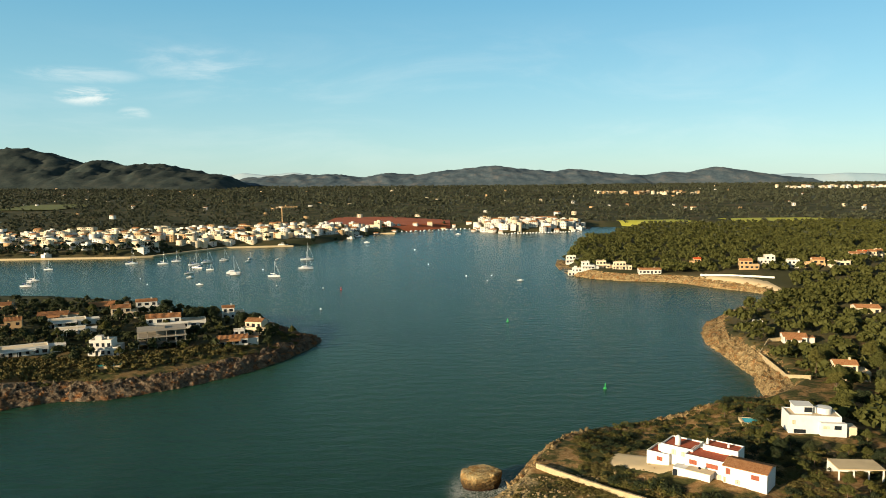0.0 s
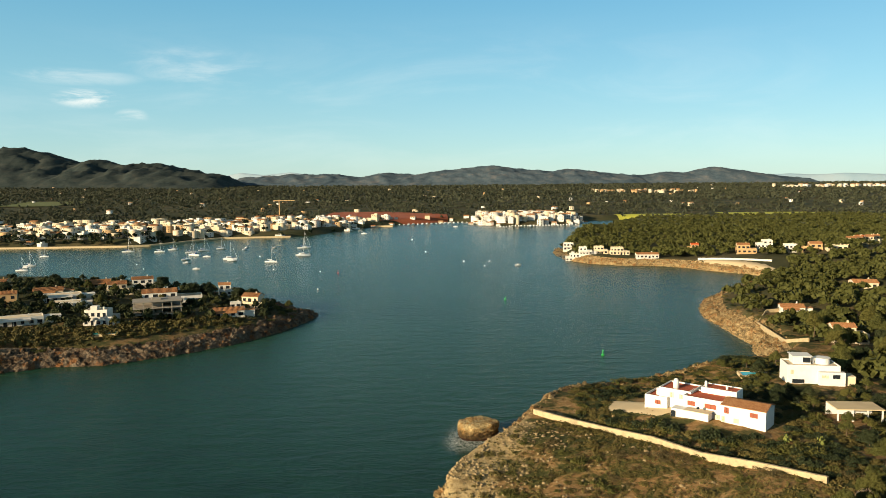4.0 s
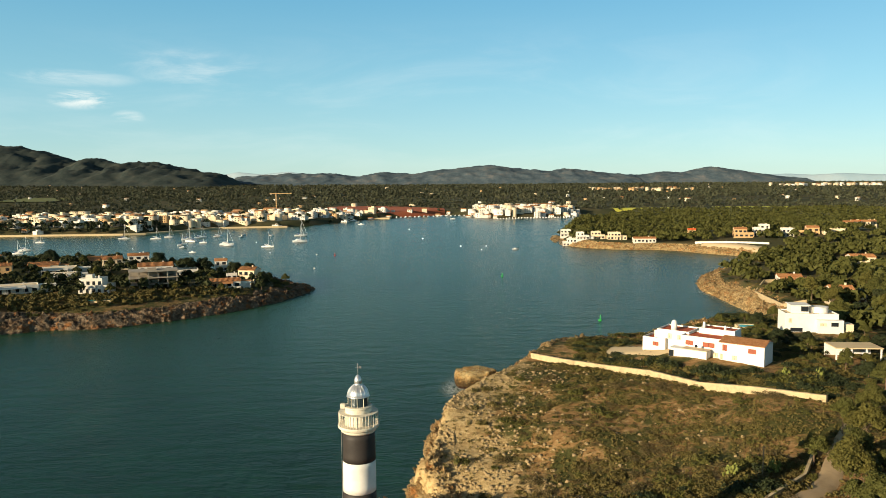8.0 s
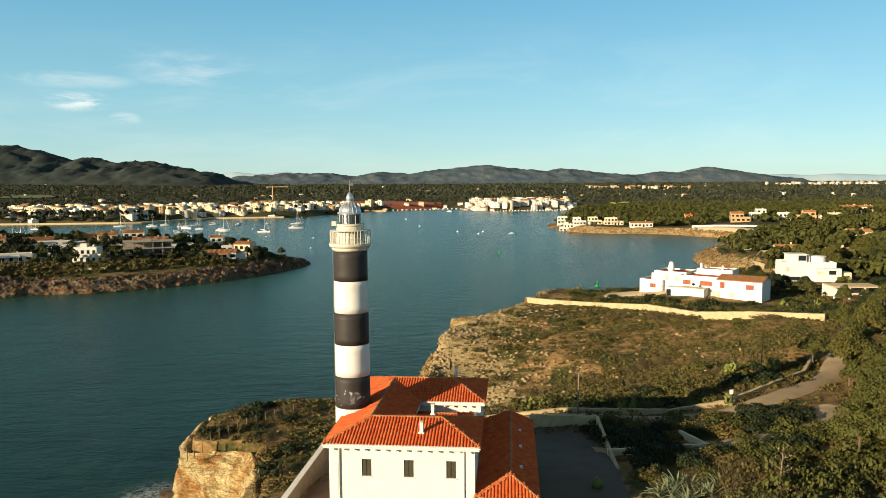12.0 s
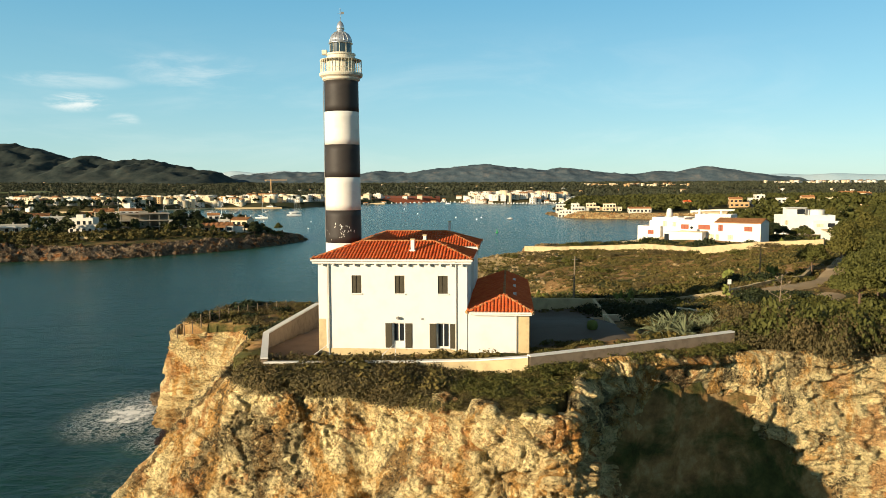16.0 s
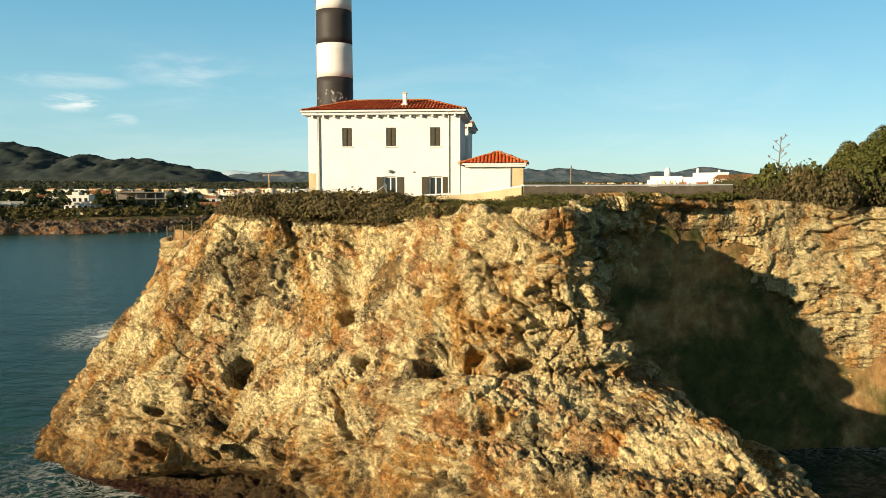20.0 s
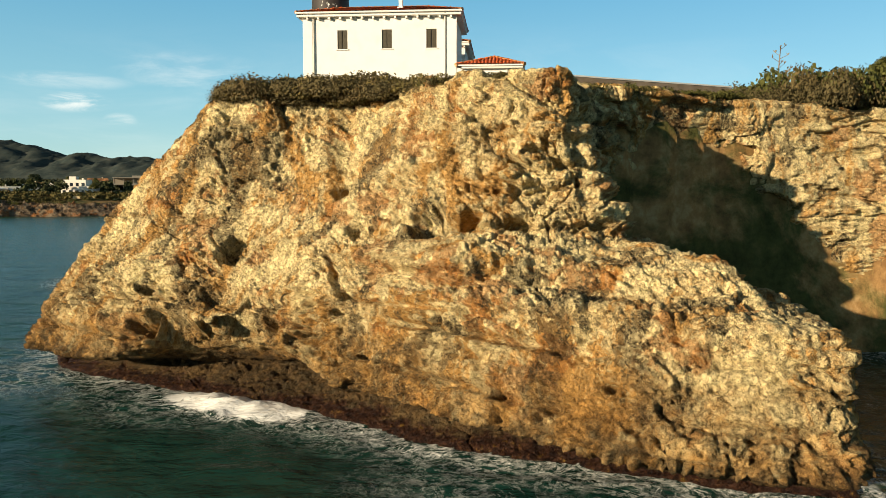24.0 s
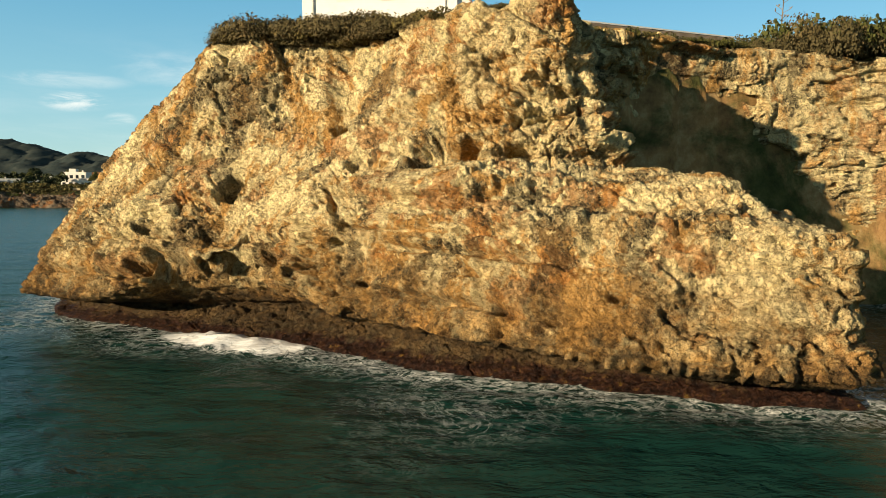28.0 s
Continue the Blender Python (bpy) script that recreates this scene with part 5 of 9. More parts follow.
for a, b in WIN:
    win = part("window", boxed(a, b, fv + 0.2, fv + 0.24, 20.08, 21.32), GLASS_DARK, house)
    shutter_leaf(win, a + 0.01, (a + b) / 2 - 0.02, 20.09, 21.31, fv + 0.06)
    shutter_leaf(win, (a + b) / 2 + 0.02, b - 0.01, 20.09, 21.31, fv + 0.06)
    part("sill", boxed(a - 0.08, b + 0.08, fv - 0.07, fv - 0.002, 20.0, 20.075, bevel=0.01), WHITE, win)
for k, (a, b) in enumerate(DOOR):
    door = part("balcony_door", boxed(a, b, fv + 0.22, fv + 0.26, 16.28, 18.05), GLASS_DARK, house)
    bm = bmesh.new()
    for u in (a, (a + b) / 2 - 0.04, b - 0.08):
        box(bm, u, u + 0.08, fv + 0.16, fv + 0.22, 16.28, 18.05)
    box(bm, a, b, fv + 0.161, fv + 0.219, 17.97, 18.05)
    box(bm, a, b, fv + 0.161, fv + 0.219, 16.28, 16.75 if k == 0 else 16.4)
    part("door_frame", bm, WHITE, door, "white wooden frame")
    shutter_leaf(door, a - 0.50, a - 0.03, 16.3, 18.02, fv - 0.05)
    shutter_leaf(door, b + 0.03, b + 0.50, 16.3, 18.02, fv - 0.05)
    part("threshold", boxed(a - 0.1, b + 0.1, fv - 0.12, fv - 0.062, 16.16, 16.26, bevel=0.01), STONE, door)
part("wall_lamp", lathe(bmesh.new(), [(0.05, 18.3), (0.16, 18.36), (0.15, 18.45), (0.05, 18.5)], 12), IRON, house).matrix_basis = pose(5.97, fv - 0.14, 0)
part("wall_vent", boxed(7.55, 7.70, fv - 0.04, fv - 0.002, 18.28, 18.38), IRON, house)

# roofs: front wing, spine and back wing share one eave height
R = 1.0
hip_roof(house, 0, WIDE, 0, NOTCH0, EAVE, R, 2.95, "u")
hip_roof(house, 0, WIDE, BACK0, DEEP, EAVE, R * 1.05, 2.95, "u")
hip_roof(house, 0, SPINE, NOTCH0 / 2, (BACK0 + DEEP) / 2, EAVE + 0.004, R * 0.98, 2.9, "v", True, True)
# low roof and parapet in the notch
hip_roof(house, SPINE - 0.3, WIDE - 0.9, NOTCH0 - 0.5, BACK0 + 0.6, 21.35, 0.7, 1.4, "u")
part("notch_end_wall", boxed(WIDE - fu - 0.75, WIDE - fu - 0.35, NOTCH0 - fv, BACK0 + fv, BASE, 21.5, bevel=0.03), WHITE, house)


def chimney(u, v, z, tall, wide):
    stack = part("chimney", boxed(u - wide / 2, u + wide / 2, v - wide / 2, v + wide / 2, z - 0.3, z + tall, bevel=0.02), WHITE, house)
    part("chimney_base", boxed(u - wide * 0.85, u + wide * 0.85, v - wide * 0.85, v + wide * 0.85, z - 0.3, z + 0.16, bevel=0.03), WHITE, stack)
    part("chimney_cap", boxed(u - wide * 0.62, u + wide * 0.62, v - wide * 0.62, v + wide * 0.62, z + tall, z + tall + 0.09, bevel=0.02), STONE, stack)


chimney(6.85, 1.55, 22.85, 0.85, 0.26)
chimney(7.2, NOTCH0 - 1.0, 22.8, 0.9, 0.26)
chimney(8.3, DEEP - 2.5, 23.1, 1.15, 0.24)

# the lower wing beside the house
A0, A1, AE = WIDE - 0.05, 15.2, 18.88
annex = thing("annex", HOUSE, "single-storey white annex with a hipped terracotta roof", "annex")
part("front_wall", boxed(A0 - 0.4, A1 - 0.3, 0.42, 0.82, BASE - 1.2, AE - 0.12, bevel=0.01), WHITE, annex)
part("side_wall", boxed(A1 - 0.7, A1 - 0.3, 0.82, 17.2, BASE - 1.2, AE - 0.12), WHITE, annex)
part("back_wall", boxed(A0 - 0.4, A1 - 0.7, 16.8, 17.2, BASE - 1.2, AE - 0.12), WHITE, annex)
part("quoin", boxed(A1 - 1.0, A1 - 0.26, 0.36, 0.90, BASE - 1.2, AE - 0.30, bevel=0.02), STONE, annex, "sandstone corner pier")
part("downpipe", rod(bmesh.new(), (A1 - 1.15, 0.34, 15.6), (A1 - 1.15, 0.34, AE - 0.1), 0.05, segments=10), PIPE, annex)
roof_panel(annex, [(A0 - 0.38, 0, AE), (A1, 0, AE), (A1 - 2.0, 2.3, AE + 0.85)])
roof_panel(annex, [(A1, 0, AE), (A1, 17.5, AE), (A1 - 2.0, 17.5, AE + 0.85), (A1 - 2.0, 2.3, AE + 0.85)])
roof_panel(annex, [(A0 - 0.38, 17.5, AE + 0.02), (A0 - 0.38, 0, AE), (A1 - 2.0, 2.3, AE + 0.85), (A1 - 2.0, 17.5, AE + 0.85)])
ridge_cap(annex, (A1, 0, AE), (A1 - 2.0, 2.3, AE + 0.85))
ridge_cap(annex, (A0 - 0.38, 0, AE), (A1 - 2.0, 2.3, AE + 0.85))
ridge_cap(annex, (A1 - 2.0, 2.3, AE + 0.85), (A1 - 2.0, 17.5, AE + 0.85))
part("cornice", boxed(A0, A1 - 0.1, 0.10, 0.42, AE - 0.22, AE - 0.09, bevel=0.02), WHITE, annex)
for v in (4.2, 8.6, 12.5):
    part("roof_vent", boxed(A1 - 1.35, A1 - 1.12, v, v + 0.22, AE + 0.3, AE + 0.78, bevel=0.02), WHITE, annex)

# ---- the tower ----
tower = thing("lighthouse_tower", pose(-8.0, 56.0, 0), "round lighthouse tower with black and white bands", "lighthouse")
TZ = [BASE - 1.0, 23.11, 25.61, 28.12, 30.62, 33.12, 35.45]


def tower_radius(z):
    return 1.30 + (35.6 - z) * 0.0075


for k, (z0, z1) in enumerate(zip(TZ, TZ[1:])):
    steps = 5 if k else 8
    prof = [(tower_radius(z0 + (z1 - z0) * j / steps), z0 + (z1 - z0) * j / steps) for j in range(steps + 1)]
    part("white_band" if k % 2 == 0 else "black_band", lathe(bmesh.new(), prof, 64), TOWER_WHITE if k % 2 == 0 else TOWER_BLACK, tower, smooth=True,
         label="white painted band" if k % 2 == 0 else "black painted band with flaking paint")
part("gallery", lathe(bmesh.new(), [(1.30, 35.45), (1.42, 35.55), (1.46, 35.7), (1.62, 35.82), (1.66, 35.95), (1.64, 36.05), (1.2, 36.06)], 64), CAP, tower, "cream gallery slab with a moulded edge")
rail = part("gallery_rail", lathe(bmesh.new(), [(1.55, 37.02), (1.58, 37.02), (1.58, 37.06), (1.55, 37.06)], 48), CAP, tower)
post_me = rod(bmesh.new(), (0, 0, 0), (0, 0, 1.0), 0.022, segments=6)
post = part("rail_post", post_me, CAP, rail)
post.matrix_basis = pose(1.565, 0, 36.04)
for k in range(1, 40):
    a = 2 * math.pi * k / 40
    share("rail_post", post.data, rail, pose(1.565 * math.cos(a), 1.565 * math.sin(a), 36.04))

def lz(z):
    """Heights above the gallery."""
    return 36.05 + (z - 36.05) * 0.80


def turned(profile, k=1.0):
    return [(r * k, lz(z)) for r, z in profile]


part("watch_room", lathe(bmesh.new(), turned([(1.10, 36.05), (1.10, 36.5), (1.13, 36.52), (1.10, 36.56), (1.06, 37.7), (1.12, 37.76), (1.12, 37.90), (1.0, 37.94)]), 48), CAP, tower, "cream watch room with rust streaks below the lantern")
part("service_box", boxed(-1.38, -1.0, -0.55, -0.12, lz(37.75), lz(38.2), bevel=0.03), CAP, tower)
part("lantern_glazing", lathe(bmesh.new(), turned([(0.80, 37.94), (0.80, 38.85)]), 24), LENS_GLASS, tower, "dark lantern glass")
part("lens", lathe(bmesh.new(), turned([(0.2, 37.95), (0.42, 38.1), (0.48, 38.35), (0.42, 38.6), (0.2, 38.78)]), 20), MAST, tower)
for k in range(10):
    a = 2 * math.pi * (k + 0.5) / 10
    part("glazing_bar", rod(bmesh.new(), (0.82 * math.cos(a), 0.82 * math.sin(a), lz(37.92)), (0.82 * math.cos(a), 0.82 * math.sin(a), lz(38.86)), 0.03, segments=6), CAP, tower)
dome = part("dome", lathe(bmesh.new(), turned([(0.95, 38.82), (1.08, 38.86), (1.06, 38.96), (0.98, 39.0), (0.97, 39.2), (0.88, 39.48), (0.68, 39.76), (0.44, 39.96), (0.33, 40.02), (0.33, 40.2), (0.36, 40.24), (0.34, 40.5), (0.24, 40.8), (0.10, 40.95), (0.05, 41.0)], 0.86), 32), DOME, tower, "silver ribbed dome", smooth=True)
for k in range(16):
    a = 2 * math.pi * k / 16
    bm = bmesh.new()
    pts = turned([(0.99, 39.0), (0.98, 39.2), (0.89, 39.48), (0.69, 39.77), (0.44, 39.97)], 0.86)
    for (r0, z0), (r1, z1) in zip(pts, pts[1:]):
        rod(bm, (r0 * math.cos(a), r0 * math.sin(a), z0), (r1 * math.cos(a), r1 * math.sin(a), z1), 0.018, segments=5)
    part("rib", bm, DOME, dome)
vane = part("weather_vane", rod(bmesh.new(), (0, 0, lz(40.9)), (0, 0, 40.95), 0.022, segments=6), IRON, tower)
bm = rod(bmesh.new(), (-0.2, 0, 40.6), (0.2, 0, 40.6), 0.016, segments=5)
box(bm, 0.08, 0.28, -0.008, 0.008, 40.52, 40.70)
part("arrow", bm, IRON, vane)
part("conduit", rod(bmesh.new(), (-1.33, -0.5, 23.5), (-1.33, -0.4, 36.0), 0.025, segments=5), IRON, tower)
flake = boxed(-0.05, 0.05, -0.012, 0.0, -0.06, 0.06, bevel=0.005)
flake_ob = part("paint_flake", flake, TOWER_WHITE, tower, "patch of bare white under the black paint")
flake_ob.matrix_basis = pose(0, -1.385, 24.4)
rnd = random.Random(5)
for k in range(26):
    z = 23.35 + abs(rnd.gauss(0, 0.5)) + rnd.random() * 0.5
    a = -math.pi / 2 + rnd.gauss(0.0, 0.33)
    r = tower_radius(z) - 0.002
    share("paint_flake", flake_ob.data, tower, Matrix.Translation((r * math.cos(a), r * math.sin(a), z)) @ Euler((0, rnd.uniform(-0.6, 0.6), a + math.pi / 2)).to_matrix().to_4x4() @ Matrix.Diagonal((rnd.uniform(0.2, 0.7), 1, rnd.uniform(0.3, 1.3), 1)))


# ---- walls, terrace and yard round the house ----
def wall_run(name, points, thick, low, tops, material, label, category="wall", cap=None):
    """A free-standing wall through plan points, each with the height of its top; every straight piece is a part."""
    run = thing(name, pose(0, 0, 0), label, category)
    for k, ((ax, ay), (bx, by)) in enumerate(zip(points, points[1:])):
        za, zb = tops[k], tops[k + 1]
        d = Vector((bx - ax, by - ay, 0)).normalized() * thick / 2
        nx, ny = -d.y, d.x
        bm = bmesh.new()
        cut = max(1, int(math.hypot(bx - ax, by - ay) / 1.2))
        cols_ = []
        for j in range(cut + 1):
            f = j / cut
            x, y, z = ax + (bx - ax) * f, ay + (by - ay) * f, za + (zb - za) * f
            lo = ground_at(x, y) - 0.5 if low is None else low
            wob = 0.03 * math.sin(7.3 * x + 3.1 * y)
            cols_.append([bm.verts.new(q) for q in ((x + nx, y + ny, lo), (x + nx, y + ny, z + wob), (x - nx, y - ny, z + wob), (x - nx, y - ny, lo))])
        for p_, q_ in zip(cols_, cols_[1:]):
            for i in range(3):
                bm.faces.new((p_[i], p_[i + 1], q_[i + 1], q_[i]))
        bm.faces.new(cols_[0][::-1])
        bm.faces.new(cols_[-1])
        bmesh.ops.recalc_face_normals(bm, faces=bm.faces)
        piece = part("wall_piece", bm, material, run)
        if cap:
            bm = bmesh.new()
            last = None
            for j in range(cut + 1):
                f = j / cut
                x, y, z = ax + (bx - ax) * f, ay + (by - ay) * f, za + (zb - za) * f
                ring = [bm.verts.new(q) for q in ((x + nx * 1.1, y + ny * 1.1, z + 0.02), (x + nx * 1.1, y + ny * 1.1, z + 0.11), (x - nx * 1.1, y - ny * 1.1, z + 0.11), (x - nx * 1.1, y - ny * 1.1, z + 0.02))]
                if last:
                    for i in range(4):
                        bm.faces.new((last[i], last[(i + 1) % 4], ring[(i + 1) % 4], ring[i]))
                else:
                    bm.faces.new(ring[::-1])
                last = ring
            bm.faces.new(last)
            bmesh.ops.recalc_face_normals(bm, faces=bm.faces)
            part("coping", bm, cap, piece)
    return run


def sheet(name, outline, lift, material, label, cells=1.5, level=None):
    """A thin paved or sandy patch that follows the ground."""
    xs = [p[0] for p in outline]
    ys = [p[1] for p in outline]
    gx_ = np.arange(min(xs), max(xs) + cells, cells)
    gy_ = np.arange(min(ys), max(ys) + cells, cells)
    X, Y = np.meshgrid(gx_, gy_, indexing="ij")
    inside = signed_depth(X.ravel(), Y.ravel(), outline)
    Z = (land_height(X.ravel(), Y.ravel()) + lift) if level is None else np.full(X.size, level)
    Z = Z - 0.6 * smooth01((0.3 - inside) / 1.5)
    f = grid_faces(*X.shape)
    keep = (inside[f] > -cells).any(1)
    ob = numeric(name, np.stack([X.ravel(), Y.ravel(), Z], 1), f[keep], material, smooth=True)
    return tagged(ob, label, "paving", kind="structure")


wall_run("terrace_wall", [(-11.6, 66.0), (-13.2, 51.3), (-11.4, 42.4)], 0.4, 13.5, [16.65, 16.8, 17.0], RUBBLE, "white-capped brown terrace wall beside the house", cap=WHITE)
wall_run("front_wall", [(-11.4, 42.4), (-7.0, 42.5), (-2.3, 42.3), (1.5, 41.9), (4.5, 40.9)], 0.35, 14.6, [16.75, 16.7, 16.75, 16.9, 17.3], STONE, "low sandstone garden wall with white coping above the cliff", cap=WHITE)
wall_run("boundary_wall", [(4.5, 40.9), (10, 43.3), (19.3, 47.4)], 0.35, 15.9, [17.35, 17.35, 17.4], RUBBLE, "brown rubble boundary wall with white coping", cap=WHITE)
sheet("terrace", [(-13.0, 51.3), (-11.3, 42.8), (-9.2, 42.8), (-8.6, 49), (-7.5, 60), (-8.5, 65)], 0.25, PAVING, "brown paved side terrace", 0.8, 15.85)
sheet("yard", [(5.6, 49.5), (13.6, 52.6), (16.2, 77.0), (9.2, 77.4)], 0.15, ASPHALT, "dark asphalt yard", 1.0)
wall_run("yard_kerb", [(13.7, 52.4), (14.6, 60.5), (16.4, 77.2), (9.0, 77.6)], 0.3, None, [15.6, 15.4, 15.2, 15.3], STONE, "low pale kerb wall round the yard")

# ---- plants ----
def leaf_cloud(lumps, per_lump, size, seed, up=0.25, flat=1.0):
    """Leaves as little quads on the skins of overlapping lumps (x, y, z, r)."""
    g = np.random.RandomState(seed)
    lumps = np.array(lumps, float)
    n = len(lumps) * per_lump
    L = np.repeat(lumps, per_lump, axis=0)
    d = g.normal(size=(n, 3))
    d[:, 2] = np.abs(d[:, 2]) * 1.0 - up * 0.9
    d /= np.linalg.norm(d, axis=1, keepdims=True)
    c = L[:, :3] + d * np.array([1, 1, flat]) * L[:, 3:4] * g.uniform(0.72, 1.05, (n, 1))
    nrm = d + 0.5 * g.normal(size=(n, 3))
    nrm /= np.linalg.norm(nrm, axis=1, keepdims=True)
    a = np.cross(nrm, g.normal(size=(n, 3)))
    a /= np.linalg.norm(a, axis=1, keepdims=True) + 1e-9
    b = np.cross(nrm, a)
    s = size * g.uniform(0.55, 1.35, (n, 1))
    v = np.stack([c - a * s - b * s * 0.5, c + a * s * 0.4 - b * s * 0.8, c + a * s + b * s * 0.45, c - a * s * 0.3 + b * s * 0.8], 1).reshape(-1, 3)
    return v, np.arange(n * 4).reshape(-1, 4)


def crown_lumps(seed, count, rx, rz, z0, r_lo, r_hi):
    g = np.random.RandomState(seed)
    out = []
    for _ in range(count):
        a, q = g.uniform(0, 2 * math.pi), math.sqrt(g.uniform(0, 1))
        r = g.uniform(r_lo, r_hi)
        x, y = math.cos(a) * q * (rx - r * 0.6), math.sin(a) * q * (rx - r * 0.6)
        z = z0 + rz * (1 - q ** 2) * g.uniform(0.35, 1.0) + g.uniform(-0.25, 0.25) * r
        out.append((x, y, z, r))
    return out


def tree_kind(name, seed, tall, rx, rz, lumps, per, leaf, material, label, trunk_r=0.22):
    """One tree to copy: tapered trunk with limbs, and a crown of leaf clumps."""
    g = random.Random(seed)
    t = thing(name, pose(0, 0, 0), label, "tree")
    bm = bmesh.new()
    bend = (g.uniform(-0.5, 0.5), g.uniform(-0.5, 0.5))
    z0 = tall - rz
    pts = [Vector((bend[0] * f * f, bend[1] * f * f, -0.6 + (z0 + 0.6 + rz * 0.4) * f)) for f in (0, 0.3, 0.6, 0.85, 1)]
    for k, (a, b) in enumerate(zip(pts, pts[1:])):
        rod(bm, a, b, trunk_r * (1 - 0.2 * k), trunk_r * (0.82 - 0.2 * k), 7)
    for k in range(6):
        a = g.uniform(0, 6.28)
        s = pts[2].lerp(pts[3], g.random())
        rod(bm, s, s + Vector((math.cos(a) * rx * 0.6, math.sin(a) * rx * 0.6, rz * g.uniform(0.3, 0.8))), trunk_r * 0.38, trunk_r * 0.12, 5)
    part("trunk", bm, BARK, t)
    cl = crown_lumps(seed, lumps, rx, rz, z0, rx * 0.24, rx * 0.42)
    v, f = leaf_cloud(cl, per, leaf, seed)
    numeric("crown", v, f, material, t)
    return t


def shrub_mesh(name, seed, lumps, per, leaf, flat):
    g = np.random.RandomState(seed)
    cl = [(g.uniform(-0.62, 0.62), g.uniform(-0.62, 0.62), g.uniform(0.12, 0.42) * flat, g.uniform(0.28, 0.48)) for _ in range(lumps)]
    v, f = leaf_cloud(cl, per, leaf, seed, up=0.05, flat=flat)
    return v, f


def inside_plan(x, y, outline):
    hit, n = False, len(outline)
    for k in range(n):
        (ax, ay), (bx, by) = outline[k], outline[(k + 1) % n]
        if (ay > y) != (by > y) and x < (bx - ax) * (y - ay) / (by - ay) + ax:
            hit = not hit
    return hit


# places that stay free of plants: x, y, radius
CLEAR = [(-1, 57, 15), (11, 64, 11), (56, 168, 13), (66, 160, 10), (100, 196, 12), (94, 165, 7), (150, 262, 8), (250, 597, 16), (269, 605, 9), (284, 596, 9), (300, 590, 12), (315, 582, 9),
         (350, 612, 16), (372, 628, 16), (222, 640, 9), (120, 636, 15), (150, 640, 16), (172, 606, 14), (160, 331, 12), (163, 378, 7), (224, 384, 10), (126, 708, 14), (49, 178, 9)]
TRACK = [(4.4, 81), (13.5, 80.6), (26, 79.2), (32.7, 80), (42, 86), (50, 93), (57, 102.6)]
BRANCH = [(14, 68.5), (25.4, 68.9), (33, 70.5), (39, 74), (44, 80)]


def near_line(x, y, line, width):
    for (ax, ay), (bx, by) in zip(line, line[1:]):
        dx, dy = bx - ax, by - ay
        t = min(1, max(0, ((x - ax) * dx + (y - ay) * dy) / (dx * dx + dy * dy)))
        if math.hypot(x - ax - t * dx, y - ay - t * dy) < width:
            return True
    return False


def is_clear(x, y, spare=0.0):
    if any(math.hypot(x - a, y - b) < r + spare for a, b, r in CLEAR):
        return False
    return not (near_line(x, y, TRACK, 1.7 + spare * 0.4) or near_line(x, y, BRANCH, 2.2 + spare * 0.4))


def ribbon(name, line, width, material, label):
    pts = polyline(line, 60)
    t = np.gradient(pts, axis=0)
    n = np.stack([-t[:, 1], t[:, 0]], 1)
    n /= np.linalg.norm(n, axis=1, keepdims=True)
    rows = []
    for off in np.linspace(-1, 1, 7):
        q = pts + n * off * width / 2
        rows.append(np.concatenate([q, (land_height(q[:, 0], q[:, 1]) + 0.30 - 0.45 * abs(off) ** 3)[:, None]], 1))
    v = np.stack(rows, 1).reshape(-1, 3)
    ob = numeric(name, v, grid_faces(60, 7), material, smooth=True)
    return tagged(ob, label, "road", kind="structure")


ribbon("road", TRACK, 3.6, DIRT, "pale sandy access track")
ribbon("road", BRANCH, 3.4, DIRT, "sandy garden path")
ribbon("road", [(57, 102.6), (70, 118), (90, 140), (99, 158)], 4.0, DIRT, "pale sandy access track")

PINES = [tree_kind("pine_tree", 11, 9.0, 3.6, 3.6, 24, 330, 0.14, PINE, "broad green Aleppo pine with an uneven crown"),
         tree_kind("pine_tree", 12, 7.6, 3.2, 3.4, 20, 330, 0.14, PINE, "broad green Aleppo pine with an uneven crown"),
         tree_kind("pine_tree", 13, 10.5, 3.4, 4.6, 24, 330, 0.145, PINE, "tall green Aleppo pine with an uneven crown"),
         tree_kind("evergreen_tree", 14, 8.5, 4.2, 4.8, 26, 300, 0.16, OAK, "dark round evergreen oak")]


def plant(kind, x, y, size, turn, sink=0.1, group=""):
    t = copy_thing(PINES[kind], pose(x, y, ground_at(x, y) - sink, 0, 0, turn) @ Matrix.Diagonal((size, size, size * 0.97, 1)))
    t.scale = (size, size, size * 0.97)
    if group:
        t["group"] = group
    return t


rnd = random.Random(21)
NEAR_WOOD = [(40, 57), (36.5, 66), (42, 74), (50, 86), (60, 99), (62, 112), (78, 131), (92, 136), (125, 120), (125, 55), (60, 50)]
EAST_WOOD = [(112, 206), (132, 240), (139, 280), (142, 320), (144, 345), (156, 400), (181, 432), (242, 482), (252, 520), (262, 560), (330, 566), (420, 630), (520, 500), (300, 180), (170, 150), (112, 160), (108, 180)]
CAPE_WOOD = [(132, 656), (124, 690), (124, 730), (138, 800), (176, 935), (226, 1000), (330, 1190), (700, 1230), (900, 700), (420, 640), (335, 576), (262, 574), (236, 590), (196, 600), (164, 626)]


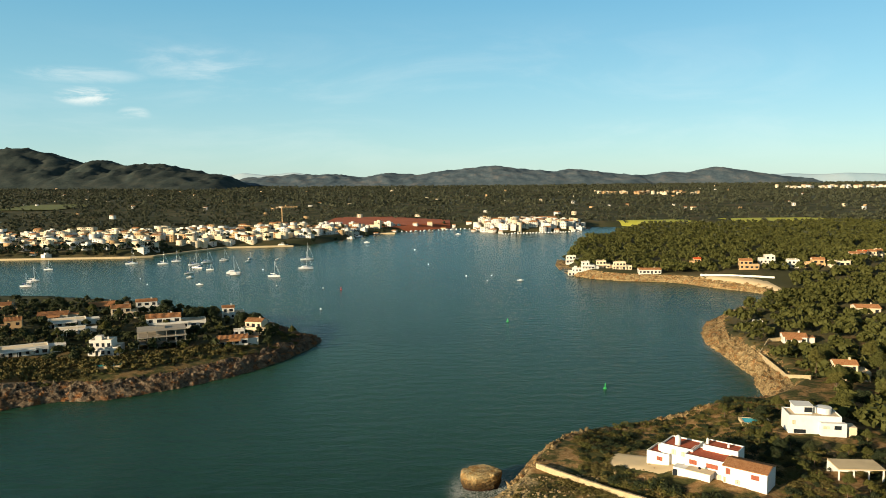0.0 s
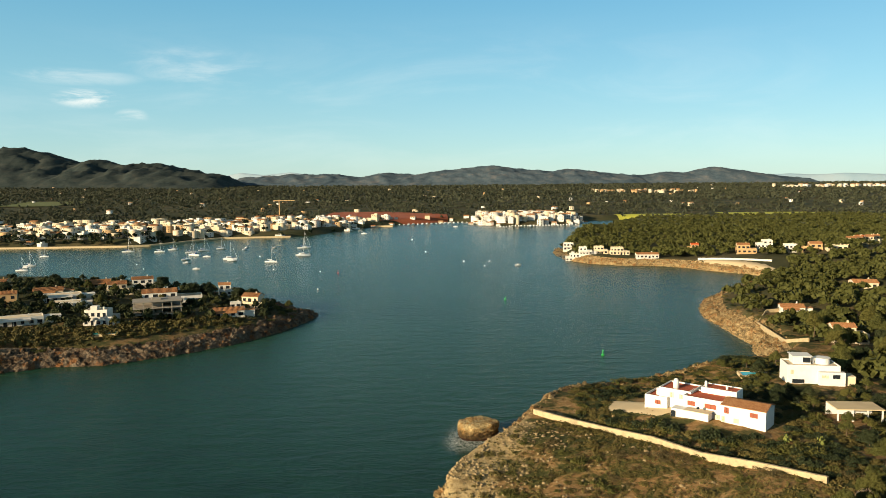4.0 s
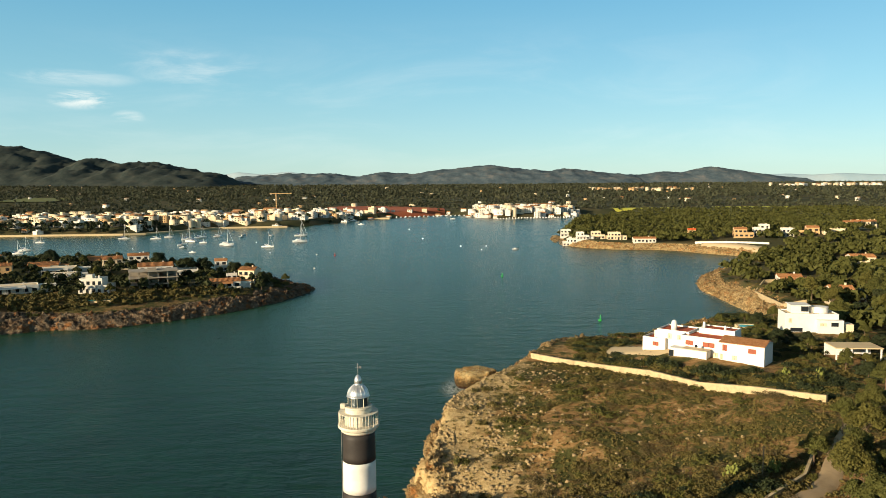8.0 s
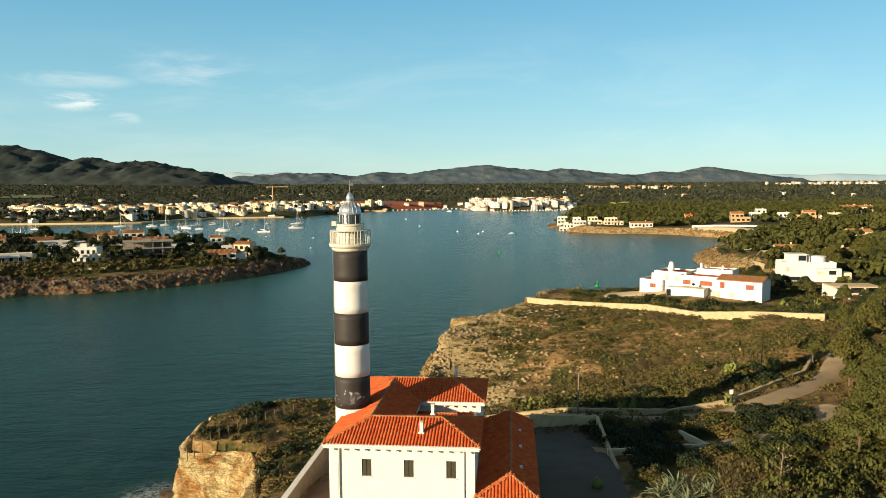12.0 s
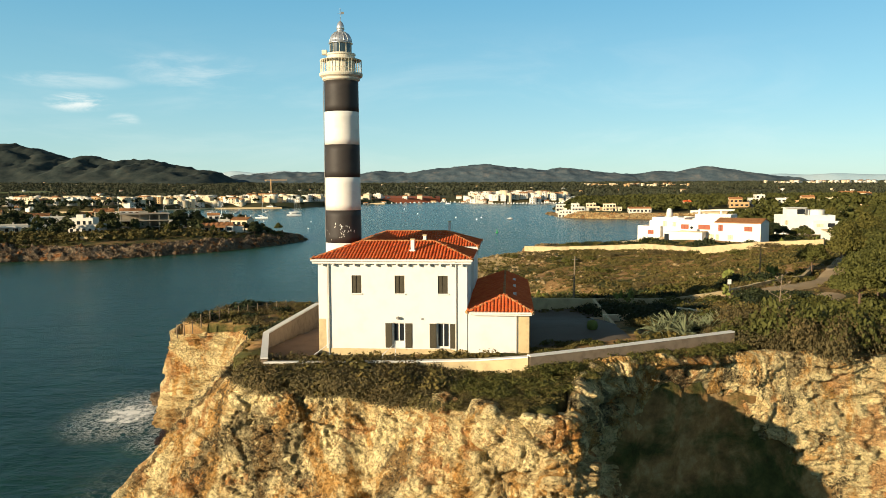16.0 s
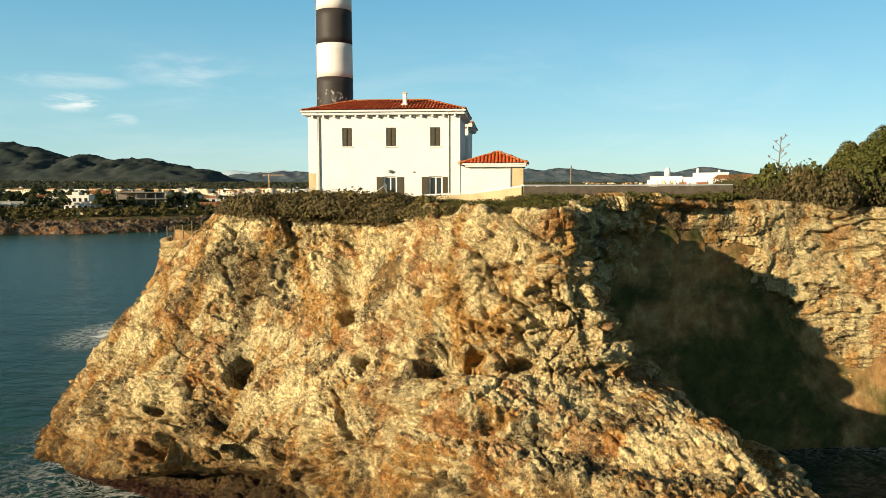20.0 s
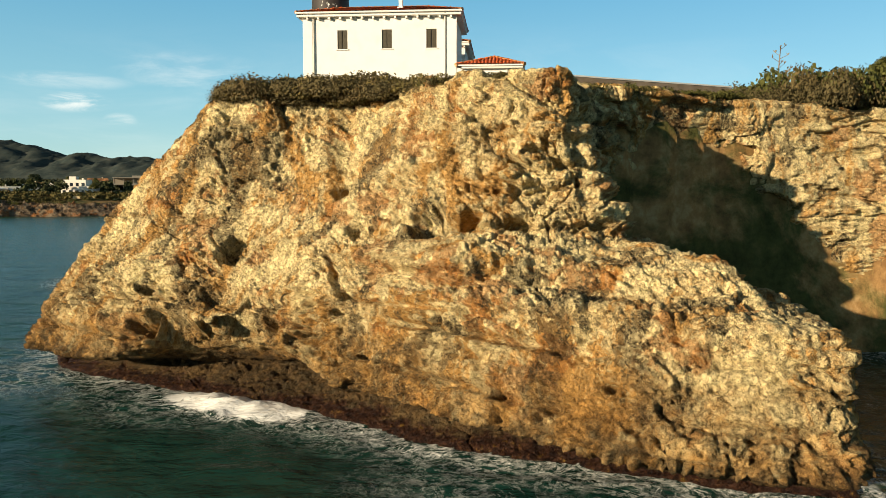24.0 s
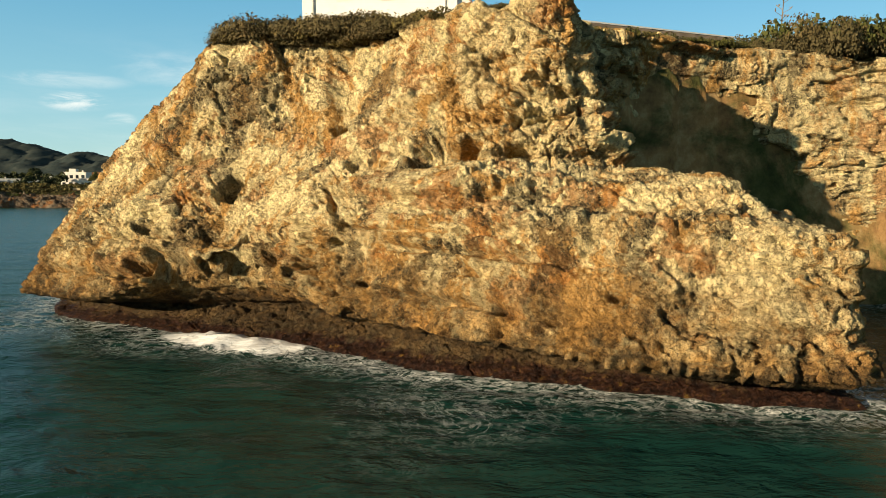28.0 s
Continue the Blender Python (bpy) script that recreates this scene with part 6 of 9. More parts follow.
def scatter(outline, gap, count, seed, spare=3.0):
    g = random.Random(seed)
    xs, ys = [p[0] for p in outline], [p[1] for p in outline]
    out, seen = [], {}
    for _ in range(count * 6):
        x, y = g.uniform(min(xs), max(xs)), g.uniform(min(ys), max(ys))
        if not inside_plan(x, y, outline) or not is_clear(x, y, spare):
            continue
        key = (int(x / gap), int(y / gap))
        if any(math.hypot(x - a, y - b) < gap for i in (-1, 0, 1) for j in (-1, 0, 1) for a, b in seen.get((key[0] + i, key[1] + j), ())):
            continue
        seen.setdefault(key, []).append((x, y))
        out.append((x, y))
        if len(out) >= count:
            break
    return out


for x, y, k, size in ((38, 57.5, 0, 0.8), (41.5, 61.5, 1, 0.95), (45, 59.5, 0, 0.85), (36.8, 62.5, 1, 0.75), (47.5, 66, 2, 0.8), (42.5, 68, 0, 0.8), (50, 60, 0, 0.9), (40, 54.5, 1, 0.75)):
    plant(k, x, y, size, rnd.uniform(0, 360), 0.4, "pines beside the track")
for x, y in scatter(NEAR_WOOD, 3.4, 150, 31):
    plant(rnd.choice((0, 1, 1, 2)), x, y, rnd.uniform(0.5, 0.8), rnd.uniform(0, 360), 0.4, "pines beside the track")
for x, y, k, size in ((51, 89, 0, 0.85), (55, 95, 2, 0.7), (52, 100, 1, 0.65), (60, 101, 0, 0.8), (48, 78, 2, 0.75)):
    plant(k, x, y, size, rnd.uniform(0, 360), 0.3, "pines beside the track")
far_trees = []
spots = sorted(scatter(EAST_WOOD, 4.6, 1500, 32), key=lambda p: p[1] - 0.35 * p[0])
for k, (x, y) in enumerate(spots):
    if k < 190:
        plant(rnd.choice((0, 0, 1, 2, 3)), x, y, rnd.uniform(0.6, 0.98), rnd.uniform(0, 360), 0.3, "pines of the eastern wood")
    else:
        far_trees.append((x, y, rnd.uniform(2.4, 3.8), rnd.uniform(5.0, 8.2)))
for x, y in scatter(CAPE_WOOD, 6.0, 2800, 33, 1.0):
    far_trees.append((x, y, rnd.uniform(2.8, 4.6), rnd.uniform(5.5, 8.5)))


def wood(name, trees, lumps, per, leaf, material, label, seed):
    """A joined wood: each tree a few leaf lumps at its place."""
    g = np.random.RandomState(seed)
    T = np.array(trees)
    z = land_height(T[:, 0], T[:, 1])
    rows = []
    for _ in range(lumps):
        a, q = g.uniform(0, 6.283, len(T)), np.sqrt(g.uniform(0, 1, len(T)))
        rr = T[:, 2] * g.uniform(0.45, 0.7, len(T))
        rows.append(np.stack([T[:, 0] + np.cos(a) * q * (T[:, 2] - rr * 0.5), T[:, 1] + np.sin(a) * q * (T[:, 2] - rr * 0.5), z + T[:, 3] - rr - q * T[:, 3] * 0.35 * g.uniform(0.4, 1.2, len(T)), rr], 1))
    v, f = leaf_cloud(np.concatenate(rows), per, leaf, seed)
    ob = numeric(name, v, f, material)
    return tagged(ob, label, "woodland", kind="stuff")


wood("far_pine_wood", far_trees, 6, 13, 1.0, PINE, "dense green pine wood behind the shore", 41)

# the plain: groves and scattered trees up to the hills
g = np.random.RandomState(51)
px = g.uniform(-2700, 2900, 60000)
py = 900 + 3500 * g.uniform(0, 1, 60000) ** 1.35
pp = np.stack([px, py, 0 * px], 1)
dens = 0.55 + 1.3 * fbm(pp * 0.0035, 4, 61)
keep = (g.uniform(0, 1, len(px)) < dens) & (np.abs(px) < py * 0.72 + 60)
keep &= signed_depth(px, py, EAST) > 22
TOWN = [(-720, 790), (-480, 812), (-340, 822), (-270, 930), (-186, 945), (-140, 1015), (-110, 1095), (-72, 1180), (-60, 1230), (-230, 1240), (-330, 1200), (-500, 1120), (-760, 1060)]
OLD_TOWN = [(52, 1180), (70, 1150), (90, 1132), (160, 1146), (214, 1164), (250, 1225), (235, 1262), (150, 1300), (70, 1300)]
FIELDS = [[(-205, 1225), (-132, 1240), (12, 1200), (0, 1360), (-130, 1490), (-200, 1460)], [(310, 1225), (395, 1200), (425, 1285), (330, 1300)], [(500, 1252), (560, 1260), (700, 1215), (650, 1330), (520, 1320)],
          [(-1101, 1900), (-972, 1880), (-1060, 2180), (-1180, 2180)]]
for outline in [TOWN, OLD_TOWN, *FIELDS]:
    keep &= signed_depth(px, py, outline) < (-4 if outline in (TOWN, OLD_TOWN) else 0)
px, py = px[keep], py[keep]
grow = np.interp(py, [900, 2000, 4400], [3.0, 4.6, 8.5])
far_rows = np.stack([px, py, grow * g.uniform(0.7, 1.35, len(px)), np.interp(py, [900, 4400], [6.0, 10.0]) * g.uniform(0.7, 1.3, len(px))], 1)
near_half = far_rows[far_rows[:, 1] < 1900]
far_half = far_rows[far_rows[:, 1] >= 1900]
wood("plain_trees", near_half, 2, 9, 1.6, FARWOOD, "dark olive and pine groves on the plain", 42)
wood("plain_trees", far_half, 1, 9, 3.0, FARWOOD, "dark groves on the far plain", 43)

# the villa peninsula's trees
for x, y, kind, size in ((-220, 424, 3, 1.25), (-158, 421, 3, 1.2), (-136, 405, 3, 1.15), (-129, 410, 3, 1.1), (-109, 399, 3, 1.1), (-101, 398, 3, 1.1), (-84, 352, 3, 0.7), (-122, 361, 3, 0.95), (-141, 318, 0, 0.6),
                         (-91, 384, 3, 0.8), (-240, 408, 3, 1.0), (-168, 365, 0, 0.8), (-83, 374, 1, 0.6), (-150, 352, 3, 0.75), (-185, 352, 0, 0.7), (-200, 350, 3, 0.8), (-118, 334, 0, 0.5), (-99, 338, 0, 0.5),
                         (-245, 380, 3, 0.9), (-176, 400, 0, 0.8), (-146, 388, 1, 0.7), (-230, 350, 0, 0.75), (-195, 410, 2, 0.8), (-74, 366, 1, 0.5), (-78, 380, 0, 0.6), (-114, 376, 0, 0.7), (-165, 342, 0, 0.55)):
    plant(kind, x, y, size, rnd.uniform(0, 360), 0.3, "trees among the peninsula villas")

# shrubs of the headlands
SHRUBS, SHRUB_RAW, HEAPS = [], [], {}
for k, (mat, lumps, per, leaf, flat) in enumerate(((SHRUB, 13, 150, 0.042, 0.8), (SHRUB, 11, 150, 0.042, 0.65), (HEATH, 16, 230, 0.022, 0.75), (OAK, 13, 150, 0.046, 1.0), (PINE, 13, 150, 0.044, 0.9))):
    v, f = shrub_mesh("shrub", 71 + k, lumps, per, leaf, flat)
    me = mesh_of("shrub", v, f)
    me.materials.append(mat)
    SHRUBS.append(me)
    SHRUB_RAW.append((v.reshape(-1, 4, 3), mat))
SHRUB_LABELS = ("rounded olive-green lentisk shrub", "low olive-green shrub cushion", "dry brown heath bush", "dark green evergreen shrub", "bright green pine scrub")


def shrub(kind, x, y, size, tall=1.0, group="shrubs on the headland", z=None):
    ob = share("shrub", SHRUBS[kind], None, pose(x, y, (ground_at(x, y) if z is None else z) - 0.12 * size, 0, 0, rnd.uniform(0, 360)) @ Matrix.Diagonal((size, size, size * tall, 1)))
    return tagged(ob, SHRUB_LABELS[kind], "shrub", group)


def heap(kind, x, y, size, tall=1.0, group="", z=None, every=4, grow=1.8):
    """A shrub too far off to pick apart: it goes into the joined scrub of its kind."""
    q = SHRUB_RAW[kind][0][::every].reshape(-1, 3)
    q = q[: len(q) // 4 * 4]
    a = rnd.uniform(0, 6.28)
    c_, s_ = math.cos(a), math.sin(a)
    quads = q.reshape(-1, 4, 3)
    mid = quads.mean(1, keepdims=True)
    quads = (mid + (quads - mid) * grow).reshape(-1, 3)
    w = np.stack([(quads[:, 0] * c_ - quads[:, 1] * s_) * size + x, (quads[:, 0] * s_ + quads[:, 1] * c_) * size + y, quads[:, 2] * size * tall + (ground_at(x, y) if z is None else z) - 0.12 * size], 1)
    HEAPS.setdefault(kind, []).append(w)


HEADLAND = [(-12, 101), (-2, 106), (-1, 120), (2, 134), (2, 150), (9, 160), (16, 172), (22, 171), (30, 171), (40, 159), (50, 150), (60, 143), (70, 136), (76, 131), (62, 114), (57, 104), (47, 92), (40, 87), (31, 83), (12, 83), (0, 83), (-8, 90)]
for x, y in scatter(HEADLAND, 2.0, 520, 34, 0.5):
    shore_gap = signed_depth(np.array([x]), np.array([y]), EAST)[0]
    if x < 26 and rnd.random() > shore_gap / 26:
        continue
    s = rnd.choice((0.8, 1.0, 1.3, 1.8)) * rnd.uniform(0.7, 1.2) * (1.25 if y < 100 else 1.0)
    heap(rnd.choice((0, 0, 1, 1, 2, 2, 4)), x, y, s, rnd.uniform(0.7, 1.1))
# dense heath along the rim in front of the house
for k in range(95):
    f = k / 94
    x = -11.9 + 15.4 * f + rnd.uniform(-0.4, 0.4)
    rim_y = np.interp(x, [-14.6, -12.2, -6.2, -3.2, -0.6, 3.0, 5.2], [44.8, 41.5, 40.4, 38.3, 35.6, 33.0, 32.0])
    rim_z = np.interp(x, [-14.6, -12.2, -6.2, -3.2, -0.6, 3.0, 5.2], [15.1, 16.0, 15.5, 15.6, 16.0, 16.2, 16.2])
    y = min(42.0 if x > -11 else 45.5, rim_y + 0.7 + abs(rnd.gauss(0.8, 1.0)))
    tall = rnd.uniform(1.6, 2.25) * (1.0 - 0.6 * max(0, f - 0.55) / 0.45)
    shrub(rnd.choice((2, 2, 0, 2)), x, y, tall, rnd.uniform(0.75, 1.0), "heath along the cliff top", rim_z - 0.15)
for k in range(54):
    x = -11.0 + 10.8 * k / 53 + rnd.uniform(-0.3, 0.3)
    rim_y = np.interp(x, [-15.4, -11.2, -6.2, -3.2, -0.6], [45.0, 42.0, 40.4, 38.3, 35.6])
    shrub(rnd.choice((2, 2, 2, 0)), x, rnd.uniform(max(rim_y + 0.6, 39.6), 41.8), rnd.uniform(2.3, 3.0) * (1 - 0.4 * max(0, (x + 4) / 4)) * (0.75 + 0.25 * min(1, (x + 12) / 2)), 1.0, "heath along the cliff top", 15.8)
for x, y, s in ((-5.5, 45.5, 1.3), (-4.2, 45.0, 1.3), (-6.6, 44.6, 1.1), (-1.2, 45.2, 1.3), (0.2, 45.4, 1.5), (1.6, 45.0, 1.5), (2.6, 44.2, 1.2), (-2.6, 44.6, 1.0), (3.6, 44.4, 0.9), (5.0, 44.8, 0.8)):
    shrub(0, x, y, s * 1.4, 0.85, "bushes in the front garden", 15.85)
for k in range(190):
    x = rnd.uniform(0, 20) if k < 120 else rnd.uniform(0, 8)
    y = np.interp(x, [0, 4, 7, 9.2, 13.4, 18, 21], [36.5, 34, 38.5, 41.8, 43.2, 45, 45.6]) + rnd.uniform(0.5, 1.6) + (rnd.uniform(0, 4.5) if x < 7 else 0)
    heap(rnd.choice((0, 1, 1, 4)), x, y, rnd.uniform(0.6, 1.2), 0.7, "low green plants on the rim", max(ground_at(x, y), np.interp(x, [0, 4, 7, 8.6, 13, 17.8, 21], [16.0, 16.2, 16.25, 16.6, 16.4, 16.0, 16.2]) - 0.1), 2, 1.15)
for k in range(60):
    x, y = rnd.uniform(6, 19), rnd.uniform(44, 51)
    if y > 41.5 + (x - 4.5) * 0.44 + 0.6:
        heap(rnd.choice((0, 1, 4)), x, y, rnd.uniform(0.5, 1.0), 0.7, "garden plants behind the wall")
for k in range(44):
    f = k / 43
    x = 4.2 + 15.4 * f
    heap(rnd.choice((0, 1, 4)), x, np.interp(x, [4.5, 10, 19.3], [40.9, 43.3, 47.4]) - rnd.uniform(0.5, 1.1), rnd.uniform(0.8, 1.3), 0.8, "low plants along the boundary wall", 16.5, 2, 1.15)
for x, y in scatter([(14.5, 66), (24, 63), (33, 64), (38, 70), (41, 79), (33, 78), (15.5, 78)], 1.9, 60, 45, -0.2):
    shrub(rnd.choice((3, 3, 0, 4)), x, y, rnd.uniform(1.6, 2.6), 0.85, "bushes round the yard")
for x, y in scatter([(14, 84), (30, 83.5), (40, 89), (50, 99), (46, 104), (30, 97), (14, 92)], 1.9, 80, 46, 0.0):
    heap(rnd.choice((0, 3, 0, 4)), x, y, rnd.uniform(1.3, 2.3), rnd.uniform(0.75, 1.0))
# the tall thicket at the right end of the wall, and the headland behind the terrace
for k in range(85):
    x = 20.5 + 22 * rnd.random() ** 1.2
    y = rnd.uniform(46.8, 56)
    shrub(rnd.choice((2, 2, 0, 2, 4)), x, y, rnd.uniform(1.9, 2.8), rnd.uniform(1.0, 1.3) * (0.75 + 0.75 * min(1, max(0, (x - 20) / 3)) * (1 - 0.4 * min(1, max(0, (x - 26) / 5)))), "thicket beside the boundary wall")
for k in range(80):
    x, y = rnd.uniform(-27, -13.5), rnd.uniform(52, 92)
    if signed_depth(np.array([x]), np.array([y]), EAST)[0] > 1.2 and x < -13.6 - 0.02 * y:
        heap(rnd.choice((0, 2, 2, 3)), x, y, rnd.uniform(0.9, 1.7), rnd.uniform(0.7, 1.1), "scrub behind the terrace")
for x, y, kind, s in ((17.3, 68.5, 3, 2.6), (18.3, 64.2, 3, 2.4), (16.6, 72, 3, 2.4), (20.5, 66.5, 3, 2.2), (24.8, 64.7, 0, 1.8), (32.5, 66.3, 4, 2.6), (35.9, 70.8, 4, 3.0), (30.7, 63.7, 4, 2.6), (19.8, 71.5, 3, 2.2), (22.0, 62.0, 3, 2.0), (27.5, 61.5, 4, 2.2),
                      (16.2, 58.5, 0, 1.6), (17.5, 61.2, 3, 1.8), (36.5, 61.5, 4, 2.8), (33.5, 59, 4, 2.6), (29, 58.5, 3, 2.2), (40, 66, 4, 2.6), (26.5, 72.5, 0, 1.5), (29.5, 72.6, 0, 1.4), (21.5, 74.5, 3, 1.7), (18.5, 76.0, 3, 1.6)):
    shrub(kind, x, y, s, 0.85, "bushes round the yard")
# bushes between the headland wall and the villa's front
for k in range(70):
    f = rnd.random()
    heap(rnd.choice((0, 3, 3, 4, 1)), 37 + 36 * f + rnd.uniform(-1, 1), 168 - 29 * f + rnd.uniform(-1.5, 2.5), rnd.uniform(1.3, 2.6), rnd.uniform(0.8, 1.2))
# villa gardens
for x, y in scatter([(33, 173), (46, 155), (57, 140), (68, 125), (86, 128), (104, 150), (112, 165), (112, 205), (122, 232), (96, 240), (66, 228), (44, 216), (34, 200)], 1.75, 820, 35, -1.5):
    heap(rnd.choice((0, 1, 3, 3, 4)), x, y, rnd.uniform(0.9, 1.9), rnd.uniform(0.7, 1.15), "garden shrubs of the white villas")
for x, y in scatter([(80, 140), (100, 150), (112, 165), (113, 200), (120, 226), (100, 232), (84, 222), (86, 205), (80, 176), (84, 160)], 4.2, 34, 36, 0.5):
    plant(rnd.choice((0, 1, 3)), x, y, rnd.uniform(0.38, 0.62), rnd.uniform(0, 360), 0.2, "garden trees of the white villas")
# slope below the peninsula villas, and green edges of the eastern shore
for x, y in scatter([(-230, 266), (-165, 284), (-132, 300), (-100, 322), (-84, 346), (-72, 372), (-76, 384), (-96, 356), (-118, 330), (-150, 318), (-170, 322), (-230, 318)], 3.2, 170, 37, 0.0):
    heap(rnd.choice((0, 0, 3, 4)), x, y, rnd.uniform(1.3, 2.6), rnd.uniform(0.7, 1.0), "scrub below the peninsula villas")
for x, y in scatter([(-250, 330), (-150, 330), (-86, 366), (-80, 392), (-130, 440), (-260, 470), (-330, 400)], 5.0, 190, 38, 0.0):
    heap(rnd.choice((0, 3, 3, 4)), x, y, rnd.uniform(1.4, 2.8), rnd.uniform(0.8, 1.3), "garden shrubs of the peninsula")
for x, y in scatter([(128, 262), (140, 300), (141, 345), (152, 395), (172, 425), (212, 470), (218, 470), (178, 405), (158, 345), (150, 290), (140, 250)], 3.2, 110, 39, 0.0):
    heap(rnd.choice((0, 1, 3, 4)), x, y, rnd.uniform(1.2, 2.6), rnd.uniform(0.6, 0.9), "scrub along the eastern shore")

# a low carpet of tufts over the headlands
g = np.random.RandomState(77)
qx, qy = g.uniform(-28, 80, 26000), g.uniform(45, 175, 26000)
qd = signed_depth(qx, qy, EAST)
qn = fbm(np.stack([qx, qy, 0 * qx], 1) * 0.11, 4, 9)
keep = (qd > 0.8) & (g.uniform(0, 1, len(qx)) < 0.55 + 1.6 * qn) & ((qx > 26) | (qy < 95) | (g.uniform(0, 1, len(qx)) < qd / 30))
keep &= np.array([is_clear(a, b, -0.4) for a, b in zip(qx, qy)])
qx, qy = qx[keep], qy[keep]
rows = np.stack([qx, qy, land_height(qx, qy) + 0.05, g.uniform(0.16, 0.5, len(qx))], 1)
v, f = leaf_cloud(rows, 9, 0.13, 78, up=0.0, flat=0.8)
tagged(numeric("scrub_carpet", v, f, SHRUB), "low dry tufts and cushions of scrub", "scrub", kind="stuff")
# stones lying on the bare slope
sx_, sy_ = g.uniform(-4, 50, 9000), g.uniform(98, 175, 9000)
sd_ = signed_depth(sx_, sy_, EAST)
keep = (sd_ > 0.5) & (g.uniform(0, 1, 9000) < np.clip(1.0 - sd_ / 30, 0.06, 1)) & (fbm(np.stack([sx_, sy_, 0 * sx_], 1) * 0.11, 4, 9) < 0.12)
sx_, sy_ = sx_[keep], sy_[keep]
n = len(sx_)
base = np.array([(-1, -1, 0), (1, -0.8, 0), (0.9, 1, 0), (-0.8, 1, 0), (-0.6, -0.6, 0.8), (0.6, -0.5, 0.9), (0.5, 0.6, 0.7), (-0.5, 0.6, 0.8)], float)
quad = np.array([(0, 1, 5, 4), (1, 2, 6, 5), (2, 3, 7, 6), (3, 0, 4, 7), (4, 5, 6, 7)])
size = g.uniform(0.1, 0.55, n) ** 1.5
ang = g.uniform(0, 6.28, n)
ca, sa = np.cos(ang), np.sin(ang)
b = base[None] * size[:, None, None] * g.uniform(0.7, 1.3, (n, 8, 3))
bx_, by_ = b[..., 0] * ca[:, None] - b[..., 1] * sa[:, None], b[..., 0] * sa[:, None] + b[..., 1] * ca[:, None]
v = np.stack([bx_ + sx_[:, None], by_ + sy_[:, None], b[..., 2] + (land_height(sx_, sy_) - 0.04)[:, None]], 2).reshape(-1, 3)
tagged(numeric("scattered_stones", v, (quad[None] + (np.arange(n) * 8)[:, None, None]).reshape(-1, 4), LOOSE), "loose pale limestone rubble on the slope", "stones", kind="stuff")


# agaves, prickly pears, the dead flower stalk
def agave_kind(seed, x, y):
    """One agave to copy: a rosette of channelled, pointed leaves, each a part."""
    g = random.Random(seed)
    t = thing("agave", pose(x, y, ground_at(x, y) + 0.05), "grey-green agave rosette with pointed leaves", "agave", "agaves behind the wall")
    for k in range(26):
        a, lean = g.uniform(0, 6.28), g.uniform(0.25, 1.25)
        L, w = g.uniform(0.9, 1.4), g.uniform(0.07, 0.11)
        out, side = Vector((math.cos(a), math.sin(a), 0)), Vector((-math.sin(a), math.cos(a), 0))
        bm = bmesh.new()
        rows_ = []
        for j in range(5):
            f = j / 4
            th = lean * (0.7 + 0.5 * f)
            c = out * (L * f * math.sin(th)) + Vector((0, 0, L * f * math.cos(th) * (1 - 0.25 * f * lean)))
            ww = w * (1 - f) ** 0.6 * (0.7 + 0.6 * f) + 0.004
            up = Vector((0, 0, 1)) * 0.03
            rows_.append((bm.verts.new(c + side * ww + up), bm.verts.new(c), bm.verts.new(c - side * ww + up)))
        for r0, r1 in zip(rows_, rows_[1:]):
            bm.faces.new((r0[0], r0[1], r1[1], r1[0]))
            bm.faces.new((r0[1], r0[2], r1[2], r1[1]))
        part("leaf", bm, AGAVE, t)
    return t


AGAVES = [agave_kind(3, 18.5, 53.0), agave_kind(4, 22.5, 55.0)]
for k in range(30):
    x = rnd.uniform(15.8, 26.5)
    y = 51.0 + (x - 16) * 0.42 + rnd.uniform(0, 3.4)
    copy_thing(AGAVES[k % 2], pose(x, y, ground_at(x, y) + 0.05, 0, 0, rnd.uniform(0, 360)) @ Matrix.Scale(rnd.uniform(0.9, 1.5), 4))


pad_bm = bmesh.new()
bmesh.ops.create_icosphere(pad_bm, subdivisions=1, radius=0.24)
bmesh.ops.transform(pad_bm, verts=pad_bm.verts, matrix=Matrix.Diagonal((0.75, 0.16, 1.15, 1)))
PAD = bpy.data.meshes.new("pad")
pad_bm.to_mesh(PAD)
pad_bm.free()
PAD.materials.append(CACTUS)


def prickly_pear(seed, x, y, size):
    g = random.Random(seed)
    t = thing("prickly_pear", pose(x, y, ground_at(x, y), 0, 0, 70 * seed) @ Matrix.Scale(size, 4), "yellow-green prickly pear clump", "cactus", "prickly pears")
    for k in range(26):
        a, q = g.uniform(0, 6.28), g.uniform(0, 0.8)
        z = g.uniform(0.2, 1.6) * (1 - 0.3 * q)
        share("pad", PAD, t, Matrix.Translation((math.cos(a) * q, math.sin(a) * q, z)) @ Euler((g.uniform(-0.6, 0.6), g.uniform(-0.6, 0.6), g.uniform(0, 6.28))).to_matrix().to_4x4())


for k, (x, y, s) in enumerate(((39, 97.5, 1.2), (40.2, 98.2, 1.0), (44.8, 97.2, 1.3), (45.9, 97.8, 1.1), (22.3, 84.5, 1.0), (20.4, 82.6, 1.0), (10.3, 86, 0.9), (11.5, 85, 0.9), (33, 82.6, 0.9), (21.2, 80.9, 0.7), (71, 149, 1.2), (77, 146, 1.3))):
    prickly_pear(k, x, y, s)
stalk = thing("agave_flower_stalk", pose(24.3, 51.6, ground_at(24.3, 51.6), 3, 2, 0), "dead bare agave flower stalk above the thicket", "plant")
part("stem", rod(bmesh.new(), (0, 0, 0), (0, 0, 4.9), 0.07, 0.03, 7), TIMBER, stalk)
